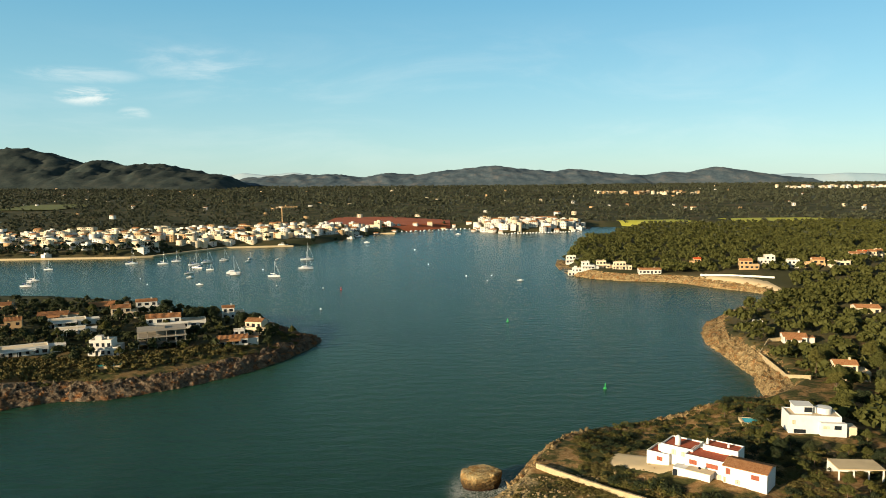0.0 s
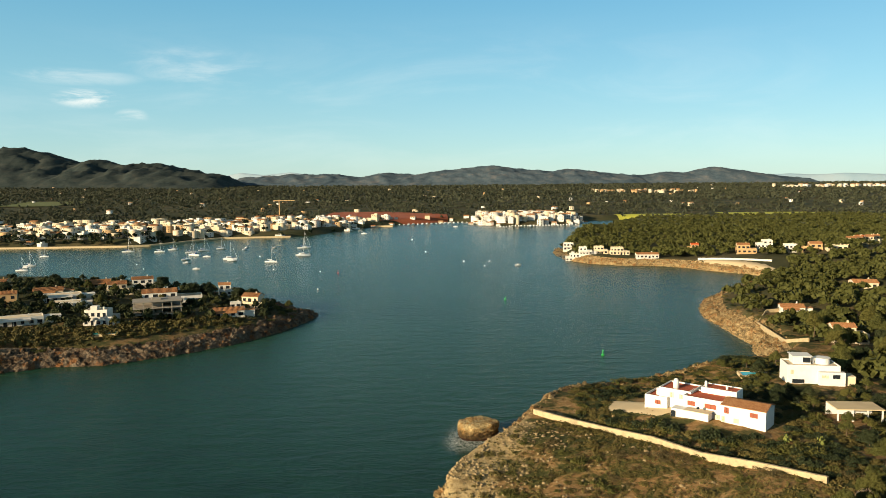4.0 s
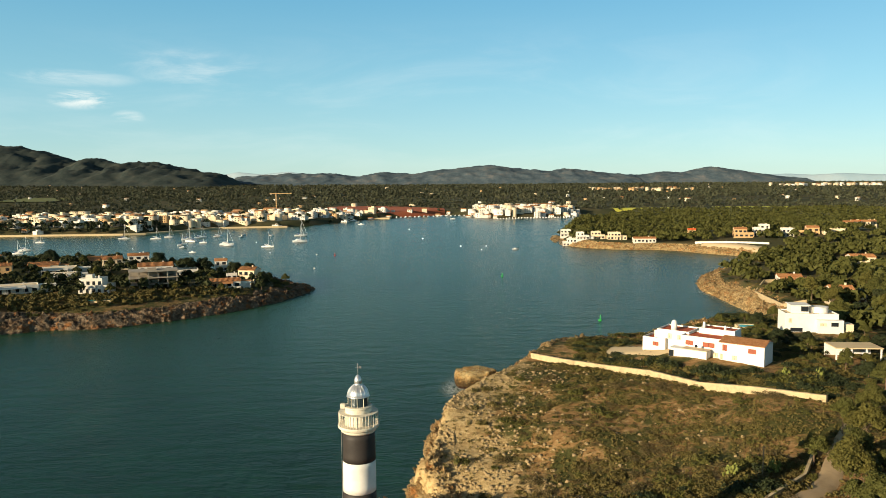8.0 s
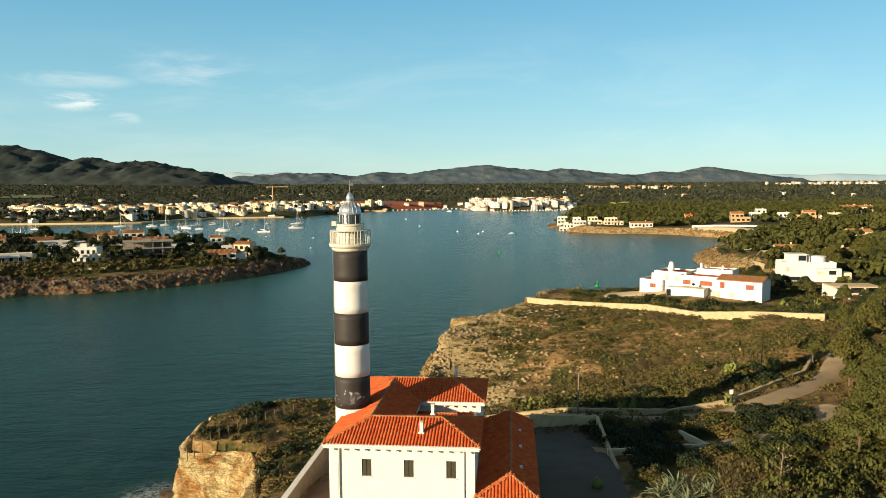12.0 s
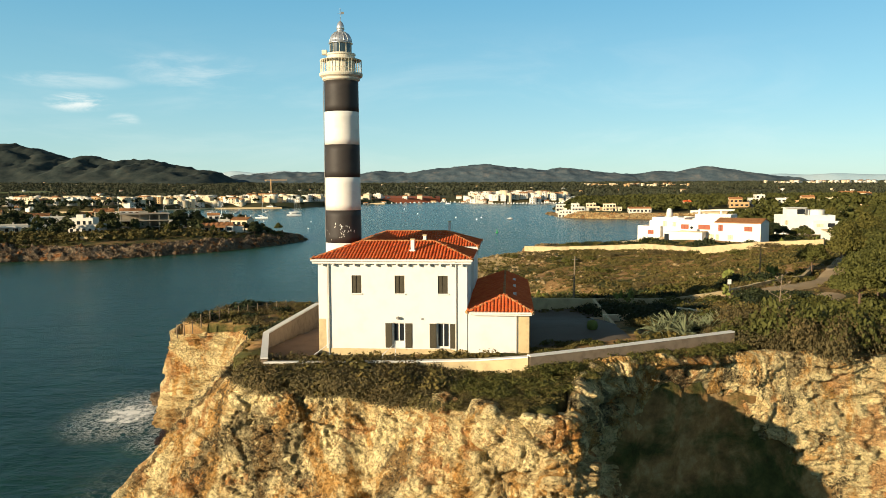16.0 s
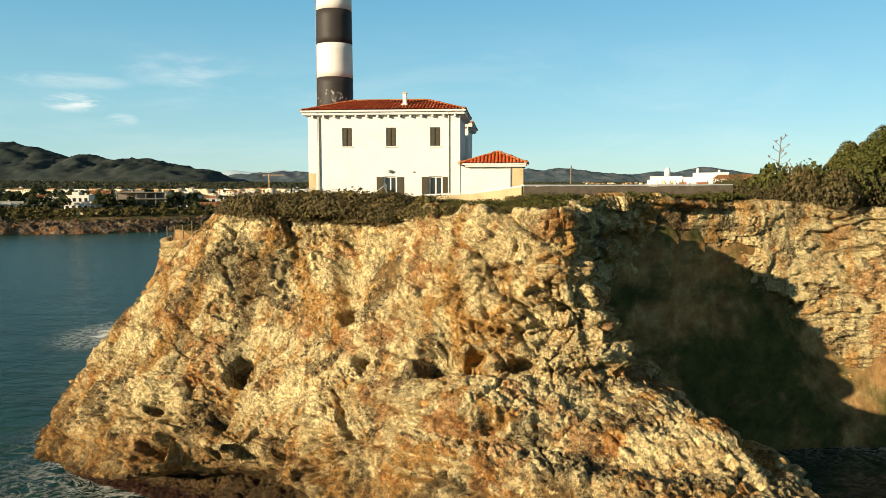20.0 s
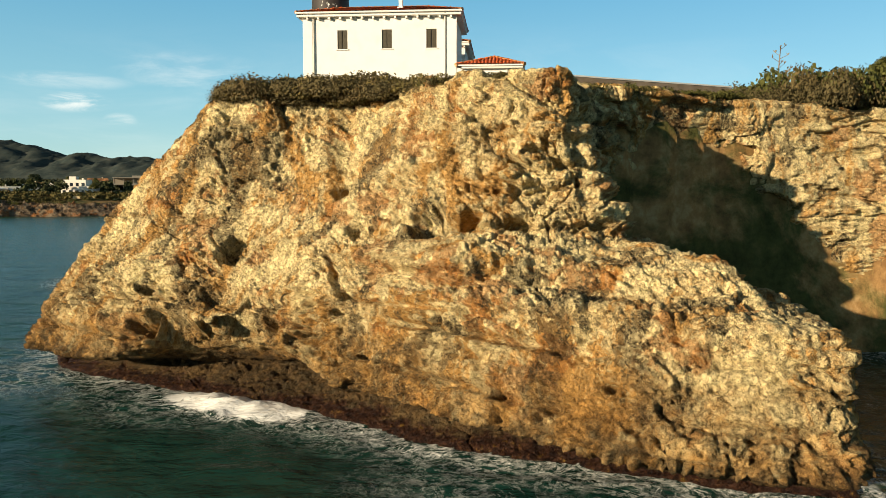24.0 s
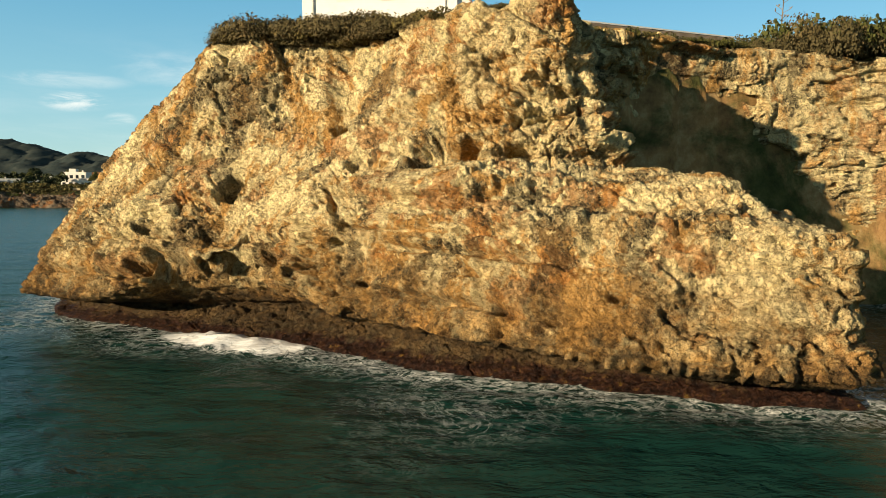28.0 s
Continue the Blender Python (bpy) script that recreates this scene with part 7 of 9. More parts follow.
for k in range(9):
    z, a = 2.9 + 0.22 * k, 2.4 * k
    L = 0.75 - 0.045 * k
    e = Vector((math.cos(a) * L, math.sin(a) * L, z + 0.28))
    bm = rod(bmesh.new(), (0, 0, z), e, 0.022, 0.014, 5)
    for j in range(4):
        rod(bm, e, e + Vector((rnd.uniform(-0.12, 0.12), rnd.uniform(-0.12, 0.12), rnd.uniform(0.08, 0.2))), 0.02, 0.03, 5)
    part("branch", bm, TIMBER, stalk)
for t in PINES:
    t.location = (rnd.uniform(60, 90), rnd.uniform(104, 118), 0)
    t.location.z = ground_at(t.location.x, t.location.y) - 0.3
    t.scale = (0.6, 0.6, 0.6)
    t["group"] = "pines beside the track"

HEAP_LABELS = ("rounded olive-green scrub on the slopes", "low olive-green scrub cushions", "dry brown heath on the slopes", "dark evergreen scrub and hedges", "bright green pine scrub and gardens")
for kind, rows in HEAPS.items():
    v = np.concatenate(rows)
    tagged(numeric("scrub", v, np.arange(len(v)).reshape(-1, 4), SHRUB_RAW[kind][1]), HEAP_LABELS[kind], "scrub", kind="stuff")

# ---- boundary wall of the north headland, poles, fences ----
line = [(22.5, 181), (29.4, 172), (36.6, 162), (44, 152.5), (51, 143), (58.5, 133), (66, 123)]
wall_run("headland_wall", line, 0.6, None, [ground_at(*p) + 1.25 for p in line], WALL_STONE, "long tan dry-stone wall across the headland")
wall_run("garden_wall", [(24.1, 73), (24.9, 67.4), (15, 66.6)], 0.3, None, [ground_at(24.1, 73) + 0.7, ground_at(24.9, 67.4) + 0.6, ground_at(15, 66.6) + 0.6], CREAM_FAR, "low cream garden wall by the bushes")
wall_run("garden_wall", [(25.2, 67.0), (31, 68.8), (36, 71.8)], 0.3, None, [ground_at(25.2, 67) + 0.5, ground_at(31, 68.8) + 0.5, ground_at(36, 71.8) + 0.5], STONE, "low sandstone wall along the path")
kerb = [(33.5, 83.0), (41.0, 88.8), (48.5, 95.6), (54.5, 104.5)]
wall_run("track_wall", kerb, 0.4, None, [ground_at(*p) + 0.6 for p in kerb], WALL_STONE, "low stone kerb beside the track")
kerb = [(4.0, 83.4), (13.5, 83.0), (26, 81.8), (33.5, 83.0)]
wall_run("track_wall", kerb, 0.35, None, [ground_at(*p) + 0.5 for p in kerb], WALL_STONE, "low stone kerb beside the track")


def pole(x, y, tall, label="weathered wooden utility pole"):
    t = thing("utility_pole", pose(x, y, ground_at(x, y), 0, 1, 0), label, "pole", "poles beside the track")
    part("shaft", rod(bmesh.new(), (0, 0, -0.5), (0, 0, tall), 0.10, 0.07, 8), TIMBER, t)
    part("crossbar", rod(bmesh.new(), (-0.3, 0, tall - 0.35), (0.3, 0, tall - 0.35), 0.035, segments=6), IRON, t)


pole(14.6, 79.0, 5.6)
pole(43.1, 96.5, 4.6)
sign = thing("road_sign", pose(33.2, 82.2, ground_at(33.2, 82.2)), "small white sign on a post beside the track", "sign")
part("post", rod(bmesh.new(), (0, 0, -0.3), (0, 0, 1.9), 0.03, segments=6), IRON, sign)
part("plate", boxed(-0.22, 0.22, -0.03, -0.012, 1.4, 1.95, bevel=0.005), WHITE, sign)
fence = thing("rope_fence", pose(0, 0, 0), "weathered wooden post and rail fence on the cliff edge", "fence")
rail_pts = []
for k in range(13):
    f = k / 12
    x, y = -27.2 + 8.5 * f ** 1.3, 73.6 + 14 * f
    z = max(ground_at(x, y), 12.3)
    part("post", rod(bmesh.new(), (x, y, z - 0.3), (x, y, z + 1.15), 0.06, 0.05, 7), TIMBER, fence)
    rail_pts.append((x, y, z + 0.85))
for a, b in zip(rail_pts, rail_pts[1:]):
    part("rail", rod(bmesh.new(), a, b, 0.022, segments=5), TIMBER, fence)
for x, y, z, turn in ((-8.6, 44.0, 15.9, 20), (-4.3, 43.8, 15.9, 35)):
    hr = thing("handrail", pose(x, y, z, 0, 0, turn), "thin white metal handrail in the garden", "railing", "garden handrails")
    for u, h in ((0, 1.0), (0.95, 1.6)):
        part("post", rod(bmesh.new(), (u, 0, -0.3), (u, 0, h), 0.025, segments=6), WHITE, hr)
    part("rail", rod(bmesh.new(), (0, 0, 1.0), (0.95, 0, 1.6), 0.025, segments=6), WHITE, hr)
ball = thing("yard_bollard", pose(11.6, 56.0, ground_at(11.6, 56) + 0.1), "yellow-green round plastic tank in the yard", "tank")
part("body", lathe(bmesh.new(), [(0.1, 0), (0.38, 0.1), (0.45, 0.4), (0.36, 0.72), (0.1, 0.82)], 20), CACTUS, ball, smooth=True)
part("neck", rod(bmesh.new(), (0, 0, 0.8), (0, 0, 0.95), 0.1, segments=10), IRON, ball)


# ---- houses ----
def window_part(parent, x0, x1, z0, z1, face, at, frame=None, sill=True):
    """A window on a wall: face 'f' (towards -y), 'l' (towards -x), 'r' (+x), 'b' (+y)."""
    d = 0.05
    if face == "f":
        w = part("window", boxed(x0, x1, at - d, at + 0.1, z0, z1), GLASS_DARK, parent)
        if frame:
            part("shutter", boxed(x0 - 0.02, x0 + (x1 - x0) * 0.5 - 0.03, at - d - 0.04, at - d - 0.003, z0, z1), frame, w)
            part("shutter", boxed(x0 + (x1 - x0) * 0.5 + 0.03, x1 + 0.02, at - d - 0.04, at - d - 0.003, z0, z1), frame, w)
        if sill:
            part("sill", boxed(x0 - 0.1, x1 + 0.1, at - 0.14, at - 0.004, z0 - 0.12, z0 - 0.004), WHITE, w)
    elif face == "l":
        w = part("window", boxed(at - d, at + 0.1, x0, x1, z0, z1), GLASS_DARK, parent)
        if frame:
            part("shutter", boxed(at - d - 0.04, at - d - 0.003, x0 - 0.02, x1 + 0.02, z0, z1), frame, w)
    elif face == "r":
        w = part("window", boxed(at - 0.1, at + d, x0, x1, z0, z1), GLASS_DARK, parent)
    else:
        w = part("window", boxed(x0, x1, at - 0.1, at + d, z0, z1), GLASS_DARK, parent)
    return w


def parapet_roof(parent, x0, x1, y0, y1, z, floor, wall, high=0.5):
    part("roof", boxed(x0 + 0.24, x1 - 0.24, y0 + 0.24, y1 - 0.24, z - 0.2, z + 0.02), floor, parent)
    rim = bmesh.new()
    for a in ((x0, x1, y0, y0 + 0.24), (x0, x1, y1 - 0.24, y1), (x0, x0 + 0.24, y0 + 0.24, y1 - 0.24), (x1 - 0.24, x1, y0 + 0.24, y1 - 0.24)):
        box(rim, *a, z - 0.15, z + high)
    part("parapet", rim, wall, parent)


def low_gable(parent, x0, x1, y0, y1, z, rise, material, over=0.35, along="x"):
    """A gabled tile roof with ribbed tiles big enough to see."""
    if along == "x":
        ym = (y0 + y1) / 2
        quads = ([(x0 - over, y0 - over, z), (x1 + over, y0 - over, z), (x1 + over, ym, z + rise), (x0 - over, ym, z + rise)],
                 [(x1 + over, y1 + over, z), (x0 - over, y1 + over, z), (x0 - over, ym, z + rise), (x1 + over, ym, z + rise)])
        ends = [[(x0, y0, z - 0.1), (x0, y1, z - 0.1), (x0, ym, z + rise - 0.05)], [(x1, y1, z - 0.1), (x1, y0, z - 0.1), (x1, ym, z + rise - 0.05)]]
    else:
        xm = (x0 + x1) / 2
        quads = ([(x0 - over, y1 + over, z), (x0 - over, y0 - over, z), (xm, y0 - over, z + rise), (xm, y1 + over, z + rise)],
                 [(x1 + over, y0 - over, z), (x1 + over, y1 + over, z), (xm, y1 + over, z + rise), (xm, y0 - over, z + rise)])
        ends = [[(x0, y0, z - 0.1), (x1, y0, z - 0.1), (xm, y0, z + rise - 0.05)], [(x1, y1, z - 0.1), (x0, y1, z - 0.1), (xm, y1, z + rise - 0.05)]]
    for q in quads:
        slab = flat_face("roof", q, material, parent, 0.14)
        bm = bmesh.new()
        a, b, c, d = [Vector(p) for p in q]
        n = max(3, int((b - a).length / 0.55))
        for k in range(n):
            f = (k + 0.5) / n
            lift = Vector((0, 0, 0.03))
            rod(bm, a.lerp(b, f) + lift, d.lerp(c, f) + lift, 0.1, segments=5, caps=False)
        tagged(part("ribbed_tiling", bm, material, slab), kind="stuff")
    for tri in ends:
        bm = bmesh.new()
        bm.faces.new([bm.verts.new(p) for p in tri])
        part("gable", bm, WHITE_FAR, parent)


# the white villa on the headland: u runs along its front from the east corner, v to the back
V0 = 13.0
villa = thing("white_villa", pose(71.0, 154.0, 0, 0, 0, 140.6) @ Matrix.Diagonal((1, -1, 1, 1)) @ Matrix.Translation((16.5, 5, 15.2)) @ Matrix.Scale(0.87, 4) @ Matrix.Translation((-16.5, -5, -13)), "long whitewashed villa with red terraces and a tiled wing", "house")
part("east_wing", boxed(0, 11, 0, 7.5, V0 - 2, V0 + 4.5, bevel=0.05), WHITE, villa)
low_gable(villa, 0, 11, -0.2, 7.7, V0 + 4.55, 1.0, TILE_OLD, 0.25)
part("middle_wing", boxed(11.0, 21.5, 0.6, 8.5, V0 - 2, V0 + 4.6, bevel=0.05), WHITE, villa)
parapet_roof(villa, 11.02, 21.48, 0.62, 8.48, V0 + 4.6, TILE_RED, WHITE, 0.35)
part("upper_room", boxed(9.5, 19.0, 7.2, 12.6, V0 - 2, V0 + 5.9, bevel=0.05), WHITE, villa)
parapet_roof(villa, 9.52, 18.98, 7.22, 12.58, V0 + 5.9, TILE_RED, WHITE, 0.3)
part("west_wing", boxed(20.4, 29.4, 3.5, 11.8, V0 - 2, V0 + 4.9, bevel=0.05), WHITE, villa)
parapet_roof(villa, 20.42, 29.38, 3.52, 11.78, V0 + 4.9, TILE_RED, WHITE, 0.4)
part("terrace_block", boxed(26.5, 33.0, 2.2, 9.8, V0 - 2, V0 + 2.4, bevel=0.05), WHITE, villa)
parapet_roof(villa, 26.52, 32.98, 2.22, 9.78, V0 + 2.4, TILE_RED, WHITE, 0.55)
part("stair_block", boxed(29.3, 30.8, 5.0, 6.6, V0 + 2, V0 + 4.4, bevel=0.08), WHITE, villa)
part("porch", boxed(13.5, 23.5, -2.6, 0.6, V0 - 2, V0 + 1.9, bevel=0.05), WHITE, villa)
part("porch_awning", boxed(13.2, 20.0, -2.9, 0.5, V0 + 1.95, V0 + 2.08), CREAM_FAR, villa, "sand-coloured porch awning")
part("arch", boxed(22.2, 23.4, -2.68, -2.5, V0 - 1, V0 + 1.3), GLASS_DARK, villa)
for x0, x1, z0, z1 in ((2.0, 3.9, 2.4, 3.6), (9.2, 10.3, 2.3, 3.9), (6.6, 7.9, 0.2, 1.3), (10.2, 10.9, 0.0, 1.4)):
    window_part(villa, x0, x1, V0 + z0, V0 + z1, "f", 0.0, REDWOOD if z0 > 2 else CREAM_FAR)
for x0, x1, z0, z1 in ((12.6, 15.6, 2.5, 3.7), (18.2, 20.2, 2.5, 3.7), (11.6, 12.9, 0.1, 1.3)):
    window_part(villa, x0, x1, V0 + z0, V0 + z1, "f", 0.6, REDWOOD if z0 > 2 else CREAM_FAR)
for x0, x1, z0, z1 in ((22.4, 23.6, 2.9, 4.1), (25.2, 26.3, 2.9, 4.3)):
    window_part(villa, x0, x1, V0 + z0, V0 + z1, "f", 3.5, CREAM_FAR)
window_part(villa, 28.4, 30.0, V0 + 0.7, V0 + 1.8, "f", 2.2, REDWOOD)
for u, v, z, r, tall in ((25.6, 6.2, V0 + 4.7, 0.85, 3.0), (18.3, 9.0, V0 + 5.7, 0.42, 1.9), (12.8, 9.6, V0 + 5.7, 0.35, 1.3)):
    ch = part("chimney_tower", lathe(bmesh.new(), [(r, z - 0.5), (r * 0.95, z + tall * 0.6), (r * 0.8, z + tall * 0.85), (r * 0.45, z + tall * 0.98), (0.05, z + tall)], 16), WHITE, villa, smooth=True)
    ch.matrix_basis = pose(u, v, 0)
part("wall_lamp", lathe(bmesh.new(), [(0.05, V0 + 2.7), (0.4, V0 + 2.9), (0.4, V0 + 3.2), (0.05, V0 + 3.4)], 12), GLASS_DARK, villa).matrix_basis = pose(16.3, -2.4, 0)
sheet("forecourt", [(40, 180), (50, 168.5), (56, 171), (52, 180), (44, 188)], 0.22, SAND, "pale sandy forecourt of the villa", 1.2)

# the second white villa, with a round tower room
V1 = 13.6
villa2 = thing("modern_villa", pose(92.2, 196.5, 0, 0, 0, -10) @ Matrix.Translation((8.5, 4, 21)) @ Matrix.Scale(0.82, 4) @ Matrix.Translation((-8.5, -4, -20.6)), "white cubic villa with a round roof room and a pool", "house")
part("main_block", boxed(0, 16.5, 0, 9, V1 - 2.5, V1 + 4.3, bevel=0.05), WHITE, villa2)
parapet_roof(villa2, 0.02, 16.48, 0.02, 8.98, V1 + 4.3, CREAM_FAR, WHITE, 0.4)
part("upper_block", boxed(2.6, 8.2, 3.0, 8.4, V1 + 4.2, V1 + 6.9, bevel=0.05), WHITE, villa2)
part("roof_slab", boxed(2.2, 8.6, 2.4, 8.8, V1 + 6.9, V1 + 7.1), WHITE, villa2)
part("upper_glazing", boxed(5.6, 8.0, 2.93, 3.05, V1 + 4.9, V1 + 6.6), GLASS_DARK, villa2)
ob = part("round_room", lathe(bmesh.new(), [(2.35, V1 + 4.2), (2.35, V1 + 6.1), (2.5, V1 + 6.12), (2.5, V1 + 6.35), (0.2, V1 + 6.5)], 28), WHITE, villa2, smooth=False)
ob.matrix_basis = pose(12.4, 5.2, 0)
part("chimney", boxed(8.9, 9.7, 4.4, 5.2, V1 + 4.2, V1 + 6.6, bevel=0.04), WHITE, villa2)
part("front_wing", boxed(9.5, 17.5, -2.0, 0, V1 - 2.5, V1 + 2.9, bevel=0.05), WHITE, villa2)
part("garage", boxed(16.5, 21, -0.8, 4, V1 - 2.5, V1 + 1.5, bevel=0.05), CREAM_FAR, villa2)
window_part(villa2, 13.6, 15.8, V1 + 0.9, V1 + 2.2, "f", -2.0)
window_part(villa2, 10.2, 12.2, V1 + 1.0, V1 + 1.9, "f", -2.0, CREAM_FAR)
window_part(villa2, 1.0, 2.0, V1 + 1.6, V1 + 3.0, "f", 0.0, CREAM_FAR)
part("arcade", boxed(1.6, 5.4, -0.08, 0.1, V1 - 1.4, V1 - 0.1), GLASS_DARK, villa2)


def pool(x, y, turn, w, d, label):
    t = thing("swimming_pool", pose(x, y, ground_at(x, y) + 0.35, 0, 0, turn), label, "pool")
    bm = bmesh.new()
    for a in ((-w / 2 - 0.6, w / 2 + 0.6, -d / 2 - 0.6, -d / 2), (-w / 2 - 0.6, w / 2 + 0.6, d / 2, d / 2 + 0.6), (-w / 2 - 0.6, -w / 2, -d / 2, d / 2), (w / 2, w / 2 + 0.6, -d / 2, d / 2)):
        box(bm, *a, -0.8, 0.12)
    part("surround", bm, SAND, t)
    part("pool_water", boxed(-w / 2, w / 2, -d / 2, d / 2, -0.6, 0.02), POOL, t)


pool(90.5, 210.5, -10, 7, 4.5, "turquoise pool beside the white villa")
pool(-141.5, 308.5, 12, 10, 4.5, "turquoise pool below the box villa")
carport = thing("carport", pose(90.0, 164.3, ground_at(94, 164), 0, 0, -6), "flat-roofed pale carport above the drive", "carport")
part("roof", boxed(0, 10.5, 0, 6.5, 2.7, 2.95, bevel=0.03), SAND, carport)
for x in (0.3, 3.6, 6.9, 10.1):
    part("pillar", boxed(x - 0.15, x + 0.15, 0.2, 0.5, -0.6, 2.7), WHITE, carport)
part("back_wall", boxed(0, 10.5, 6.2, 6.45, -0.6, 2.7), WHITE, carport)
wall_run("drive_wall", [(100.6, 163), (97, 152), (93, 144)], 0.35, None, [ground_at(100, 163) + 1.0, ground_at(97, 152) + 1.0, ground_at(93, 144) + 1.0], WHITE_FAR, "white wall beside the villa drive")

CATALOG = {"white": WHITE_FAR, "cream": CREAM_FAR, "ochre": OCHRE_FAR, "grey": GREY_FAR}


HOMES = []


def house_at(name, x, y, turn, w, d, floors, tone, roof, label, z=None, storey=2.9, extra=None, front_windows=4, category="house", group=""):
    """A house of its own: body, windows by storey, roof with its edge, and one side block."""
    wall = CATALOG[tone]
    z = (ground_at(x, y) - 0.1) if z is None else z
    t = thing(name, pose(x, y, z, 0, 0, turn), label, category, group)
    g_ = random.Random(int(x * 7 + y * 13))
    h = floors * storey
    tiles = TILE_OLD if g_.random() < 0.9 else TILE
    # the top storey is set back over part of the ground floor and leaves a terrace beside it
    low = h if floors == 1 else h - storey
    u0, u1, v0 = -w / 2, w / 2, 0.0
    if floors > 1:
        share_ = g_.uniform(0.55, 0.75) * w
        u0 = -w / 2 + 0.15 if g_.random() < 0.5 else w / 2 - share_ - 0.15
        u1, v0 = u0 + share_, g_.choice((0.15, 1.4, 2.2))
    part("wall", boxed(-w / 2, w / 2, 0, d, -2.0, low, bevel=0.04), wall, t)
    if floors > 1:
        parapet_roof(t, -w / 2 + 0.02, w / 2 - 0.02, 0.02, d - 0.02, low, CREAM_FAR, wall, 0.75)
        part("upper_storey", boxed(u0, u1, v0 + 0.1, d - 0.3, low - 0.1, h, bevel=0.04), wall, t)
    if roof == "flat":
        parapet_roof(t, u0 + 0.02, u1 - 0.02, v0 + (0.12 if floors > 1 else 0.02), d - (0.32 if floors > 1 else 0.02), h, CREAM_FAR, wall, 0.4)
    else:
        low_gable(t, u0, u1, v0 + (0.1 if floors > 1 else 0), d - (0.3 if floors > 1 else 0), h, d * 0.15, tiles, 0.3)
    for f in range(floors):
        a0, a1, face_y = (u0, u1, v0 + 0.1) if f == floors - 1 and floors > 1 else (-w / 2, w / 2, 0.0)
        n = max(2, int(front_windows * (a1 - a0) / w + 0.5))
        for k in range(n):
            cx = a0 + (k + 0.5) * (a1 - a0) / n
            ww = min(2.4, (a1 - a0) / n * g_.uniform(0.35, 0.7))
            zb = f * storey + g_.choice((0.12, 0.75, 0.75))
            window_part(t, cx - ww / 2, cx + ww / 2, zb, f * storey + 2.25, "f", face_y, None, False)
        for at in (0.3, 0.65):
            window_part(t, d * at, d * at + 1.2, f * storey + 0.8, f * storey + 2.2, "l", a0)
    if extra == "balcony":
        slab = part("balcony", boxed(-w * 0.40, w * 0.2, -1.9, -0.003, storey - 0.15, storey + 0.02), wall, t)
        part("balustrade", boxed(-w * 0.40, w * 0.2, -1.9, -1.78, storey + 0.02, storey + 0.85), wall, slab)
        for k in (-0.38, -0.1, 0.18):
            part("column", boxed(k * w - 0.13, k * w + 0.13, -1.88, -1.62, -1.5, storey - 0.15), wall, slab)
    elif extra == "wing":
        part("wing", boxed(w / 2 - 0.05, w / 2 + w * 0.35, 1.6, d * 0.85, -2, storey - 0.4, bevel=0.04), wall, t)
        part("wing_roof", boxed(w / 2 - 0.2, w / 2 + w * 0.35 + 0.2, 1.4, d * 0.85 + 0.2, storey - 0.4, storey - 0.22), TILE_OLD if roof != "flat" else wall, t)
        porch = flat_face("porch_roof", [(-w * 0.45, -2.4, storey - 0.75), (w * 0.25, -2.4, storey - 0.75), (w * 0.25, -0.01, storey - 0.2), (-w * 0.45, -0.01, storey - 0.2)], tiles if roof != "flat" else wall, t, 0.14)
        for k in (-0.43, -0.1, 0.22):
            part("post", boxed(k * w - 0.12, k * w + 0.12, -2.3, -2.06, -1.5, storey - 0.8), wall, porch)
    elif extra == "tower":
        part("stair_tower", boxed(u0 + 0.2 * (u1 - u0), u0 + 0.5 * (u1 - u0), d * 0.4, d * 0.75, h, h + 1.8, bevel=0.04), wall, t)
    elif extra == "steps":
        part("terrace", boxed(-w * 0.55, w * 0.4, -4.0, -0.003, -2.5, -0.1, bevel=0.05), CREAM_FAR, t)
        part("garden_wall", boxed(-w * 0.55, w * 0.4, -4.2, -4.003, -2.5, 0.5), wall, t)
    cx = u0 + 0.7 * (u1 - u0)
    part("chimney", boxed(cx, cx + 0.6, d * 0.55, d * 0.55 + 0.6, h, h + 1.2 + (d * 0.1 if roof != "flat" else 0)), wall, t)
    HOMES.append((x, y, 0.5 * max(w, d) + 1.5))
    return t


# the villa peninsula
house_at("box_villa", -151, 324, 4, 13, 9, 2, "white", "flat", "white three-storey box villa with tall glazing", None, 3.2, "tower", 5)
frame_house = thing("unfinished_block", pose(-140.6, 337, ground_at(-131, 342) - 0.2, 0, 0, 22), "bare concrete frame of an unfinished building", "building")
for f in range(3):
    part("floor_slab", boxed(-0.3, 21.3, -0.4, 12.4, f * 3.0 + 2.6, f * 3.0 + 2.95), GREY_FAR, frame_house)
for i in range(6):
    for j in (0.2, 4.2, 8.2, 11.9):
        part("column", boxed(i * 4.1, i * 4.1 + 0.35, j, j + 0.35, -1.5, 8.6), GREY_FAR, frame_house)
part("rear_wall", boxed(0, 21, 12.0, 12.3, -1.5, 8.6), GREY_FAR, frame_house)
part("core", boxed(8, 12, 4, 8, -1.5, 9.8), GREY_FAR, frame_house)
house_at("bungalow", -100, 348, 18, 14, 8, 1, "white", "tile", "white bungalow with tiled porches on the point", None, 3.2, "wing", 4)
house_at("bungalow", -98, 356, 18, 7, 6, 2, "white", "flat", "white upper block of the bungalow", None, 2.9, None, 2)
house_at("long_house", -141, 389, 20, 30, 11, 2, "white", "tile", "long white house with tiled roofs among the trees", None, 3.1, "balcony", 7)
house_at("point_villa", -98, 383, -14, 14, 10, 2, "cream", "tile", "cream villa with arches and a tiled roof", None, 3.2, "balcony", 4)
house_at("low_villa", -186, 324, 30, 20, 9, 1, "white", "flat", "low white flat-roofed villa on the slope", None, 3.4, "wing", 6)
